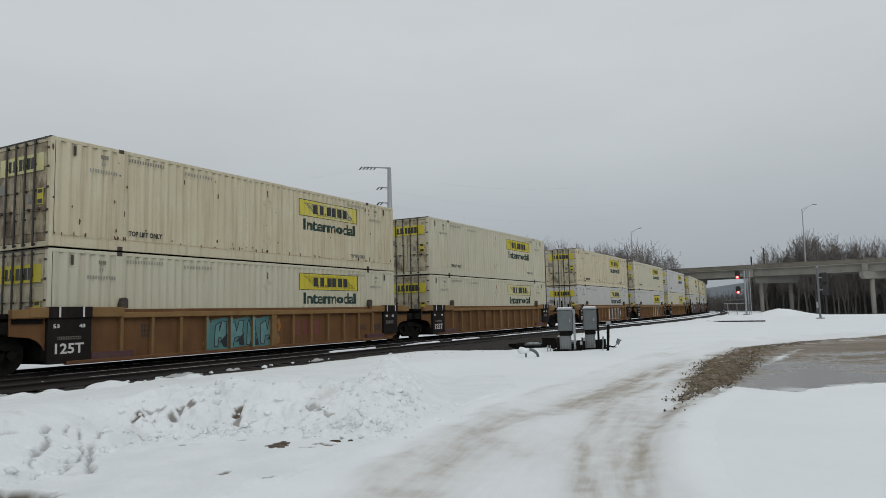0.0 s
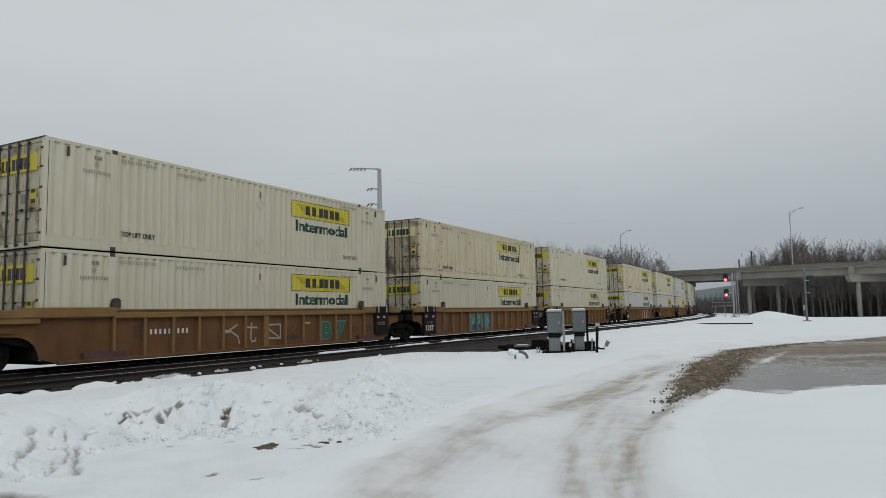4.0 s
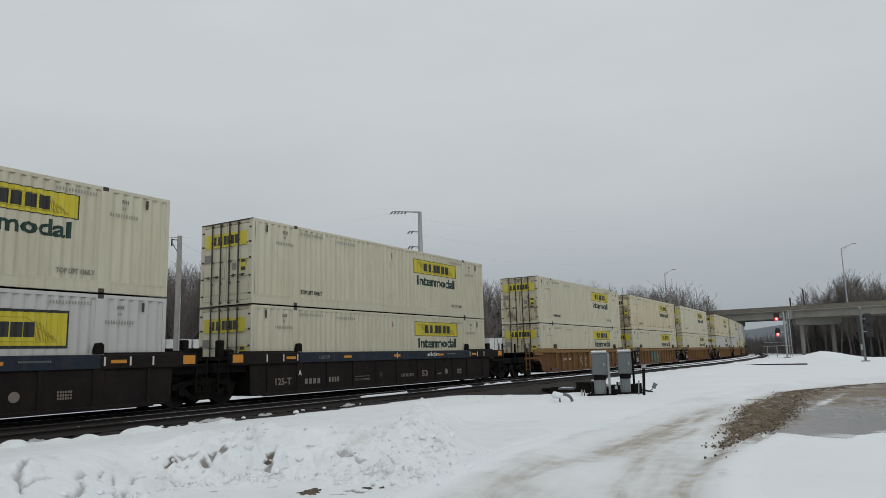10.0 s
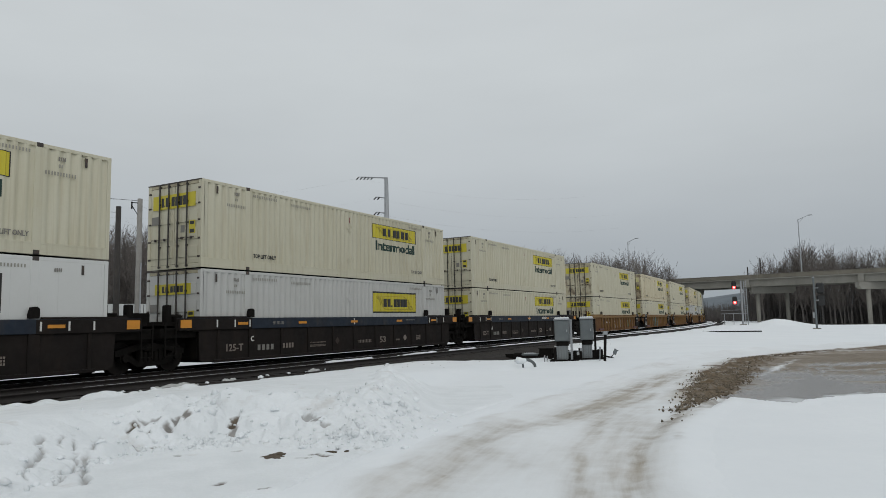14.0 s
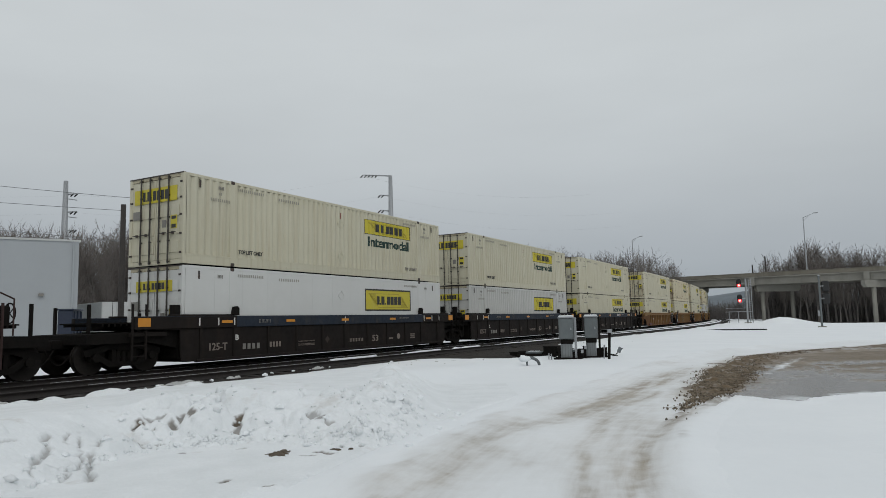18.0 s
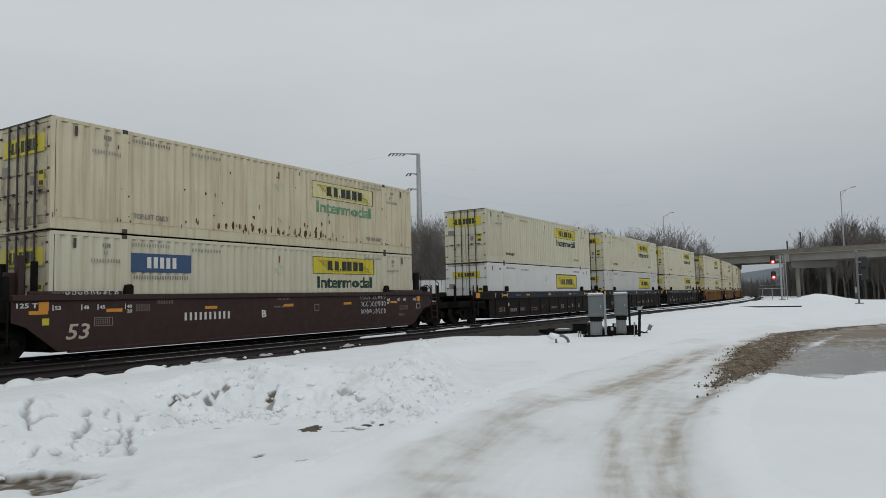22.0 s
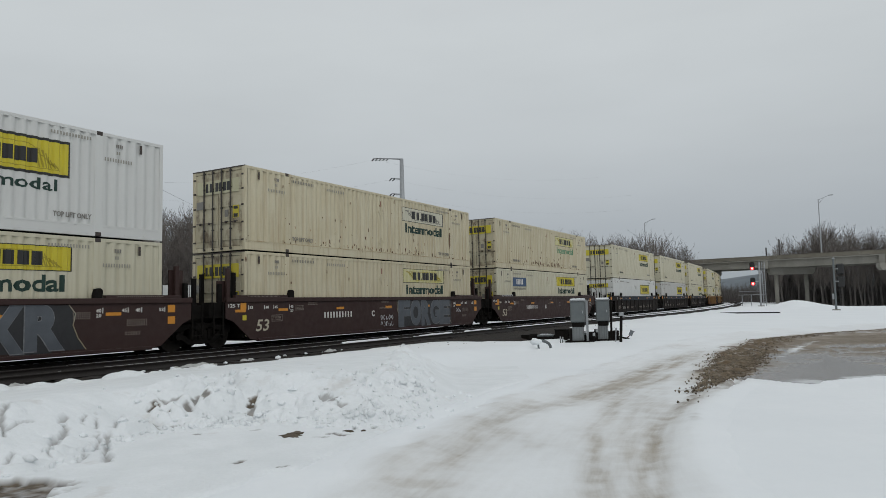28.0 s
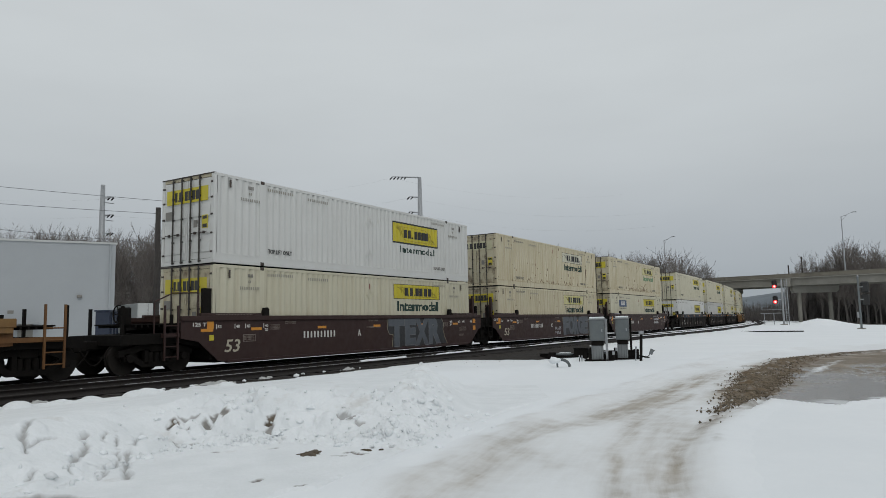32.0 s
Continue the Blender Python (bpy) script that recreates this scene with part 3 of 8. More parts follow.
def bank_marks(gx, gy):
    """Depth of cracks and holes in the bank, with soil in the holes and painted shadow in the cracks."""
    deep, soil_shade = np.zeros(gx.shape), np.zeros(gx.shape)
    wob = 0.09 * fbm(gx / 0.25, gy / 0.25)
    for k, line in enumerate(CRACKS):
        d = np.abs(side_of(line, gx, gy) + wob)
        half = (0.034 if k in (0, 3, 5) else 0.018) * np.clip(1 + 1.6 * fbm(gx / 0.18 + 4, gy / 0.18), 0.25, 2)
        deep = np.maximum(deep, 0.06 * (1 - smooth(0.6, 1.1, d / half)))
        # shadow inside the cracks, painted in the soil's brown
        soil_shade = np.maximum(soil_shade, 0.5 * (1 - smooth(0.4, 1.0, d / half)))
    for x, y, w, h, down, brown in HOLES + HOLLOWS:
        q = np.hypot((gx - x) / w, (gy - y) / h) * 1.0 + 1.1 * fbm(gx / 0.07 + 7, gy / 0.09)
        deep = np.maximum(deep, down * (1 - smooth(0.5, 1.15, q)))
        soil_shade = np.maximum(soil_shade, brown * (1 - smooth(0.7, 1.0, q)))
    for x, y in PRINTS:
        deep = np.maximum(deep, 0.06 * (1 - smooth(0.55, 1.0, np.hypot((gx - x) / 0.06, (gy - y) / 0.05))))
    ring = SOIL_PATCH + SOIL_PATCH[:1]
    inside = side_of(ring[::-1], gx, gy) + 0.22 * fbm(gx / 0.3, gy / 0.22)
    bare_soil = smooth(-0.02, 0.05, inside) * (gx > -5.3)
    return np.maximum(deep, 0.07 * bare_soil), np.maximum(soil_shade, bare_soil * np.clip(0.9 + 0.6 * fbm(gx / 0.08, gy / 0.08), 0.3, 1))


def bank_surface(gx, gy):
    """The plowed bank in front of the tracks: clods thrown over each other, slabs with cracks further left."""
    d = side_of(FOOT, gx, gy) + 0.14 * fbm(gx / 0.5, gy / 0.5)
    right = smooth(-4.7, -3.9, gx)
    zone = smooth(-0.10, 0.10, d) * (1 - smooth(1.0, 1.9, d)) * (1 - smooth(-0.9, 0.0, gx))
    patchy = 0.35 + 0.65 * smooth(-0.22, 0.18, fbm(gx / 0.9 + 11, gy / 0.7))
    lumps = 0.50 * domes(gx, gy, 0.46, 5, 0.5) + patchy * (0.62 * domes(gx, gy, 0.21, 6, 0.42) + 0.5 * domes(gx + 3, gy, 0.105, 8, 0.30))
    slabs = 0.09 * domes(gx, gy, 0.9, 15, 0.7) + patchy * (0.22 * domes(gx, gy, 0.26, 16, 0.10) + 0.3 * domes(gx, gy, 0.11, 17, 0.06))
    z = ground_height(gx, gy) + 0.03 + zone * (right * lumps + (1 - right) * slabs) + 0.025 * fbm(gx / 0.3, gy / 0.3) * (0.4 + zone)
    # crumbs rolled to the foot and drifts along the ballast
    z = z + 0.6 * domes(gx, gy + 9, 0.085, 19, 0.30) * smooth(-0.55, -0.1, d) * (1 - smooth(0.0, 0.2, d)) * (1 - smooth(-0.7, 0.3, gx))
    s, lat = line_coords(gx, gy)
    shore = lat - near_track(s) - 2.05 - 0.35 * fbm(s / 1.5, s * 0 + 3)
    z = z + 0.42 * domes(gx, gy, 0.42, 23, 0.5) * smooth(0.12, 0.4, shore) * (1 - smooth(0.5, 1.0, shore)) * (1 - smooth(-4.6, -3.2, gx))
    deep, _ = bank_marks(gx, gy)
    z = z - deep
    return z - 0.14 * (1 - smooth(-2.7, -2.4, d)) - 0.14 * smooth(-0.8, -0.5, road_inside(gx, gy)) * (gy < 17)


def heap_size(y):
    """Half the width of the muddy heap along its line."""
    return np.interp(y, [7, 10, 11.5, 13.5, 15, 17, 20, 24, 27, 30, 34, 60], [0.0, 0.02, 0.12, 0.2, 0.40, 0.52, 0.62, 0.62, 0.5, 0.5, 0.6, 0.9])


def heap_top(x, y):
    """Height of the mud over the ground at a point of the heap."""
    size, md = heap_size(y), np.abs(side_of(MUD_LINE, x, y))
    return 0.10 + 0.14 * np.clip(size - 0.3, 0, 1) * smooth(0, 0.5, size - md)


def build_ground():
    u = np.linspace(-1, 1, 421)
    ax = 10.0 * np.sinh(u * 6.0)
    gx, gy = np.meshgrid(ax, ax + 12.0, indexing="ij")
    d = side_of(FOOT, gx, gy)
    under = smooth(-2.2, -1.8, d) * smooth(-10.0, -9.6, gx) * (1 - smooth(0.8, 1.2, gx)) * smooth(5.0, 5.3, gy) * (1 - smooth(16.0, 16.5, gy)) * (1 - smooth(-1.1, -0.9, road_inside(gx, gy)))
    ob = new("ground", sheet("ground", gx, gy, ground_height(gx, gy) - 0.45 * under, SNOW))
    tagged(ob, "snow-covered open ground reaching to the horizon", "ground", kind="structure")

    gx, gy = np.meshgrid(np.arange(-10.6, 1.6, 0.024), np.concatenate([np.arange(4.6, 10.6, 0.021), np.arange(10.6, 17.0, 0.036)]), indexing="ij")
    me = sheet("snow_bank", gx, gy, bank_surface(gx, gy), BANK_SNOW)
    soil_shade = bank_marks(gx, gy)[1]
    # carries real soil and the painted shadow of the cracks
    me.attributes.new("mud", "FLOAT", "POINT").data.foreach_set("value", soil_shade.ravel().astype(np.float32))
    ob = new("snow_bank", me)
    tagged(ob, "lumpy plowed snow bank beside the railway track", "snow bank", kind="structure")

    # road of packed snow with brown ruts, and the slushy yard that it runs into
    ax = np.concatenate([np.arange(-5, 7, 0.05), np.arange(7, 14, 0.085), np.geomspace(14, 88, 130)])
    ay = np.concatenate([np.arange(-5, 20, 0.065), np.arange(20, 27, 0.09), np.geomspace(27, 76, 110)])
    gx, gy = np.meshgrid(ax, ay, indexing="ij")
    lf, rt, md = -side_of(ROAD_LEFT, gx, gy), side_of(ROAD_RIGHT, gx, gy), -side_of(MUD_LINE, gx, gy)
    soft = fbm(gx / 2.5 + 20, gy / 4.0, 2)
    rough, fine = fbm(gx / 0.9, gy / 0.9), fbm(gx / 0.22, gy / 0.22)
    brim = rt + 0.05 * fbm(gx / 0.5, gy / 0.5) + 0.03 * fine
    inside = np.minimum(lf + 0.35 * rough, brim)
    worn = (0.05 + 0.13 * np.clip(fbm(gx / 1.3, gy / 2.2, 3) + 0.25, 0, 1)) * smooth(-0.05, 0.25, inside) * (gy > 4)
    for line, half, deep in RUTS:
        d = side_of(line, gx, gy) + 0.12 * soft + 0.06 * rough
        run = np.clip(0.85 + 0.9 * vnoise(d / 0.12 + 40, gy / 1.1) + 0.6 * rough + 0.55 * fine, 0.1, 1.6)
        rut = 0.85 * np.exp(-(d / half) ** 2) * run + 0.15 * np.exp(-(d / (2.4 * half)) ** 2)
        worn = 1 - (1 - worn) * (1 - np.clip(0.70 * deep * rut, 0, 0.8))
    size = heap_size(gy)
    mud = smooth(-0.16, 0.16, size - np.abs(md) + 0.5 * fbm(gx / 0.55, gy / 0.55) + 0.3 * fine)
    mud = np.clip(mud * (1.0 + 0.7 * fine + 0.5 * rough), 0, 1) * np.interp(gy, [7, 10, 11.5], [0.2, 0.4, 1.0]) * smooth(-0.1, 0.15, inside)
    halo = smooth(11.5, 15, gy) * np.exp(-(np.clip(np.abs(md) - size * 0.8, 0, 9) / 0.55) ** 2) * (0.85 + 0.7 * rough)
    yard = smooth(-0.15, 0.5, md + 0.4 * rough) * smooth(11.9, 12.3, gy) * smooth(-0.03, 0.05, brim)
    worn = np.maximum(np.maximum(worn, np.clip(halo, 0, 0.85)), np.maximum(mud, yard)) * smooth(-0.3, 0.12, inside)
    # slush beside the heap and a floe of snow at the rim
    for line, half in (([(8.6, 18.6), (10.4, 21.2), (12.8, 24.6)], 0.04), ([(7.9, 14.02), (8.75, 14.25)], 0.10)):
        worn = worn * (1 - 0.85 * smooth(-0.12, 0.12, half - np.abs(side_of(line, gx, gy)) + 0.25 * rough + 0.15 * fine))
    # snow left over in the yard
    worn = worn * (1 - 0.7 * smooth(0.24, 0.32, fbm(gx / 1.1 + 60, gy / 0.5)) * smooth(0.9, 1.6, md) * (1 - smooth(0.4, 1.2, rt)))
    mud = np.maximum(mud, 0.8 * yard * smooth(0.0, 0.25, fbm(gx / 2.4 + 9, gy / 1.6) + 0.4 * fine + 0.10 * smooth(17, 24, gy)) * (1 - 0.95 * (1 - smooth(2.0, 6.5, rt))))
    lane = np.where(lf < rt, lf, 20 - rt)
    wet = yard * (1 - np.clip(mud, 0, 1)) * smooth(-0.12, 0.06, fbm(gx / 2.6 + 30, gy / 1.5) + 0.4 * (1 - smooth(3, 9, rt)))
    mud = np.maximum(mud, 0.5 * yard * (1 - wet))
    z = ground_height(gx, gy) + 0.075 * smooth(-0.4, 0.3, inside) - 0.06 * (1 - smooth(-0.7, -0.3, inside))
    z = z - 0.02 * worn * smooth(0, 0.3, inside) * (1 - yard) + 0.035 * fine * np.clip(mud, 0, 1) * (1 - 0.6 * yard) + 0.035 * mud * (1 - yard) + (0.14 * np.clip(size - 0.3, 0, 1) * smooth(0, 0.5, size - np.abs(md)) + 0.55 * domes(gx, gy, 0.2, 31, 0.45) * smooth(13, 15, gy) * (1 - smooth(23, 27, gy)) * smooth(-0.1, 0.25, size - np.abs(md))) * mud
    mud = np.clip(mud, 0, 1)
    z = z * (1 - yard * (1 - mud)) - 0.055 * yard * (1 - mud)
    a, b = gx.shape
    idx = np.arange(a * b).reshape(a, b)
    faces = np.stack([idx[:-1, :-1], idx[1:, :-1], idx[1:, 1:], idx[:-1, 1:]], -1).reshape(-1, 4)
    keep = (inside[:-1, :-1] > -0.9).ravel()
    paved = ((md[:-1, :-1] > 0.2) & (gy[:-1, :-1] > 12.0)).ravel()
    for name, label, pick in (("road", "snow-packed curving track with brown wheel ruts", keep & ~paved), ("pavement", "wet slush-covered yard paving with mud", keep & paved)):
        used, local = np.unique(faces[pick], return_inverse=True)
        verts = np.stack([gx, gy, z], -1).reshape(-1, 3)[used]
        me = from_arrays(name, verts, local.reshape(-1, 4), ROAD_SNOW, flat=False)
        for key, value in (("worn", worn), ("mud", mud), ("wet", wet), ("lane", lane)):
            me.attributes.new(key, "FLOAT", "POINT").data.foreach_set("value", np.clip(value, 0, 30).ravel()[used].astype(np.float32))
        tagged(new(name, me), label, name, kind="structure")


build_ground()

# ---- tracks ----
def swept(profile, s0, s1, lat, z, step=2.0):
    """A bar with that cross-section (across, up) along the line at lat (a number or a function of s)."""
    s = np.arange(s0, s1 + step / 2, step)
    rows = []
    for py, pz in profile:
        off = (lat(s) if callable(lat) else lat) + py
        x, y, _ = on_line(s, off)
        rows.append(np.stack([x, y, np.full(len(s), z + pz)], -1))
    v = np.stack(rows, 1)
    n, k = v.shape[:2]
    i, j = np.meshgrid(np.arange(n - 1), np.arange(k), indexing="ij")
    a, b = i * k + j, i * k + (j + 1) % k
    return v.reshape(-1, 3), np.stack([a, a + k, b + k, b], -1).reshape(-1, 4)


RAIL_SHAPE = [(-0.075, -0.17), (0.075, -0.17), (0.075, -0.155), (0.012, -0.14), (0.012, -0.04), (0.036, -0.03), (0.036, -0.002), (-0.036, -0.002), (-0.036, -0.03), (-0.012, -0.04), (-0.012, -0.14), (-0.075, -0.155)]
HEAD_SHAPE = [(-0.034, -0.002), (0.034, -0.002), (0.030, 0.0), (-0.030, 0.0)]


def build_track(name, label, offset, s0, s1, shine_from):
    track = thing(name, label, "railway track", kind="structure")
    for gauge in (-0.753, 0.753):
        f = lambda s, g=gauge: offset(s) + g
        rail = part("rail", from_arrays("rail", *swept(RAIL_SHAPE, s0, s1, f, RAIL), RAIL_RUST), parent=track)
        part("rail_head", from_arrays("rail_head", *swept(HEAD_SHAPE, shine_from, s1, f, RAIL + 0.002), RAIL_BRIGHT), parent=rail, label="bright worn running surface")
    # ties nearest to the camera are separate pieces
    base = mesh_of("tie", box(-0.11, 0.11, -1.3, 1.3, -0.17, 0.0, bevel=0.012), TIE)
    for s in np.arange(-30, 60, 0.6):
        x, y, h = on_line(s, offset(s))
        tie = part("tie", base, parent=track)
        tie.matrix_basis = pose(x, y, RAIL - 0.175, 0, 0, 90 - math.degrees(h) + random.uniform(-1, 1))
    return track


build_track("main_track", "main railway track curving away under the bridge", lambda s: 0 * s, -320, 400, -320)
# bright heads begin at -14.5, shaped to where the rail's sky reflection sets in
build_track("second_track", "second railway track with snow between its rails", near_track, -60, 300, -14.5)


def build_ballast():
    s = np.arange(-320, 400, 1.0)
    s = np.concatenate([s[s < -30], np.arange(-30, 60, 0.2), s[s >= 60]])
    across = np.linspace(-1, 1, 60)
    S, A = np.meshgrid(s, across, indexing="ij")
    lo, hi = -3.0, near_track(S) + 2.7 + 3.3 * np.exp(-((S - 6.0) / 6.0) ** 2)
    lat = lo + (hi - lo) * (A + 1) / 2
    x, y, _ = on_line(S, lat)
    z = 0.10 + 0.035 * fbm(S / 0.3, lat / 0.3) - 0.35 * smooth(0.72, 1.0, np.abs(A))
    ob = new("ballast", sheet("ballast", x, y, z, BALLAST))
    tagged(ob, "dark crushed-stone ballast under the railway tracks", "ballast", kind="structure")


build_ballast()


def line_strip(name, label, s, lo, hi, top, n=9):
    """A strip of snow along the line from lo to hi (functions of s), its height from top(s, across)."""
    S, A = np.meshgrid(s, np.linspace(0, 1, n), indexing="ij")
    lat = lo(S) + (hi(S) - lo(S)) * A
    x, y, _ = on_line(S, lat)
    ob = new(name, sheet(name, x, y, top(S, A), SNOW))
    tagged(ob, label, "snow", kind="structure")


def hump(S, A):
    return np.clip(np.minimum(A, 1 - A) * 5, 0, 1)


line_strip("snow_ridge", "narrow ridge of snow along a rail of the second track", np.arange(-4.0, 140, 0.25),
           lambda s: near_track(s) - 0.72, lambda s: near_track(s) - 0.56 + 0.10 * fbm(s / 0.8, s * 0) + 0.22 * smooth(0, 25, s),
           lambda S, A: 0.06 + (0.17 + 0.05 * fbm(S / 0.5, A)) * hump(S, A) - 0.18 * smooth(-0.06, 0.06, fbm(S / 1.7 + 5, A * 0)) * (1 - smooth(2, 14, S)))
line_strip("snow_strip", "snow lying between the two tracks", np.arange(8, 330, 0.5),
           lambda s: 1.65 + 0 * s, lambda s: near_track(s) - 1.0,
           lambda S, A: 0.04 + (0.20 * smooth(8, 16, S) + 0.03 * fbm(S / 0.9, A * 3)) * hump(S, A))
line_strip("snow_strip", "snow lying beside the second track", np.arange(10, 330, 0.5),
           lambda s: near_track(s) + 1.15, lambda s: near_track(s) + 8.0,
           lambda S, A: 0.02 + (0.17 * smooth(14, 24, S) + 0.03 * fbm(S / 0.9, A * 3)) * np.clip(A * 14, 0, 1) - 0.24 * smooth(0.35, 1, A))
stray = thing("stray_rail", "dark rail lying on the snow near the signal", "rail")
part("bar", rod(Vector((71 * math.sin(radians(19.6)), 71 * math.cos(radians(19.6)), 0.13)), Vector((69 * math.sin(radians(25.3)), 69 * math.cos(radians(25.3)), 0.13)), 0.06, sides=6), RAIL_RUST, stray)


def pebble(radius, squash, seed, cuts=1):
    rnd = random.Random(seed)
    bm = bmesh.new()
    bmesh.ops.create_icosphere(bm, subdivisions=cuts, radius=radius)
    for v in bm.verts:
        v.co *= rnd.uniform(0.72, 1.2)
        v.co.z *= squash
    return bm


def scatter(name, label, category, meshes, spots, seed):
    """Small loose pieces at x, y, z, size; each an object of its own."""
    rnd = random.Random(seed)
    for x, y, z, size in spots:
        ob = new(name, rnd.choice(meshes))
        ob.matrix_basis = pose(x, y, z, rnd.uniform(-15, 15), rnd.uniform(-15, 15), rnd.uniform(0, 360)) @ Matrix.Diagonal((size, size * rnd.uniform(0.7, 1.2), size, 1))
        tagged(ob, label, category, name + " scatter")

# ---- containers: x along, y to the left, z up from the bottom; the doors at x = 0 face backwards ----
HIGH, WIDE = 2.9, 2.59
shared = {}


def once(key, build):
    if key not in shared:
        shared[key] = build()
    return shared[key]


def corrugated(x0, x1, z0, z1, y, out, pitch=0.28, deep=0.052):
    """An upright corrugated sheet; out is the way it faces along y."""
    n = max(2, round((x1 - x0) / pitch))
    w = (x1 - x0) / n
    xs, ds = [], []
    for i in range(n):
        for f, d in ((0.0, 0), (0.42, 0), (0.56, 1), (0.86, 1)):
            xs.append(x0 + (i + f) * w)
            ds.append(d)
    xs.append(x1)
    ds.append(0)
    v = [(x, y - out * deep * d, z) for z in (z0, z1) for x, d in zip(xs, ds)]
    k = len(xs)
    f = [(i, i + 1, k + i + 1, k + i) if out < 0 else (i + 1, i, k + i, k + i + 1) for i in range(k - 1)]
    return v, f


def side_panels(parent, y, out, paint, ribbed):
    """One long side: three corrugated sheets between the posts, or a smooth sheet with raised seams."""
    if ribbed:
        for a, b in ((0.13, 1.94), (2.16, 13.99), (14.21, 16.02)):
            part("side_panel", once(("side", y, paint.name, a), lambda: from_arrays("side_panel", *corrugated(a, b, 0.30, HIGH - 0.09, y, out), paint)), parent=parent)
        return
    panel = part("side_panel", once(("smooth", y, paint.name), lambda: mesh_of("side_panel", box(0.13, 16.02, min(y, y - out * 0.03), max(y, y - out * 0.03), 0.30, HIGH - 0.09), paint)), parent=parent)
    for i in range(13):
        part("seam", once(("seam", y, paint.name), lambda: mesh_of("seam", box(0, 0.018, min(y, y + out * 0.003), max(y, y + out * 0.003), 0.3, HIGH - 0.1), paint)), parent=panel).location = (1.3 + i * 1.22, 0, 0)


# plain blocks in the rhythm of the sign's lettering: start, width, height, all in parts of the whole
SIGN_BLOCKS = ((0.0, 0.095, 1.0), (0.115, 0.03, 0.2), (0.17, 0.125, 1.0), (0.315, 0.03, 0.2), (0.405, 0.125, 1.0), (0.555, 0.125, 1.0), (0.71, 0.135, 1.0), (0.87, 0.13, 1.0))


def sign_blocks(x0, z0, width, height, y0, y1):
    bm = bmesh.new()
    for a, w, h in SIGN_BLOCKS:
        box(x0 + a * width, x0 + (a + w) * width, y0, y1, z0, z0 + h * height, bm)
    return bm


def stroke(points, half, y0, y1, bm=None):
    """A flat painted line through x, z points."""
    bm = bm or bmesh.new()
    for (ax, az), (bx, bz) in zip(points, points[1:]):
        d = math.hypot(bx - ax, bz - az) or 1.0
        ux, uz = (bx - ax) / d * half, (bz - az) / d * half
        prism([(ax - ux - uz, az - uz + ux), (ax - ux + uz, az - uz - ux), (bx + ux + uz, bz + uz - ux), (bx + ux - uz, bz + uz + ux)], y0, y1, bm)
    return bm


def over_ribs(me, x0):
    """Presses a flat decal, whose own x = 0 lies at x0, into the corrugation of the near side."""
    bm = bmesh.new()
    bm.from_mesh(me)
    n = round((13.99 - 2.16) / 0.28)
    w = (13.99 - 2.16) / n
    lo, hi = min(v.co.x for v in bm.verts) + x0, max(v.co.x for v in bm.verts) + x0
    for i in range(int((lo - 2.16) / w), int((hi - 2.16) / w) + 1):
        for f in (0.0, 0.42, 0.56, 0.86):
            x = 2.16 + (i + f) * w
            if lo < x < hi:
                bmesh.ops.bisect_plane(bm, geom=bm.verts[:] + bm.edges[:] + bm.faces[:], plane_co=(x - x0, 0, 0), plane_no=(1, 0, 0))
    for v in bm.verts:
        f = ((v.co.x + x0 - 2.16) / w) % 1.0
        v.co.y += 0.052 * float(np.interp(f, [0.0, 0.42, 0.56, 0.86, 1.0], [0, 0, 1, 1, 0]))
    bm.to_mesh(me)
    bm.free()
    return me


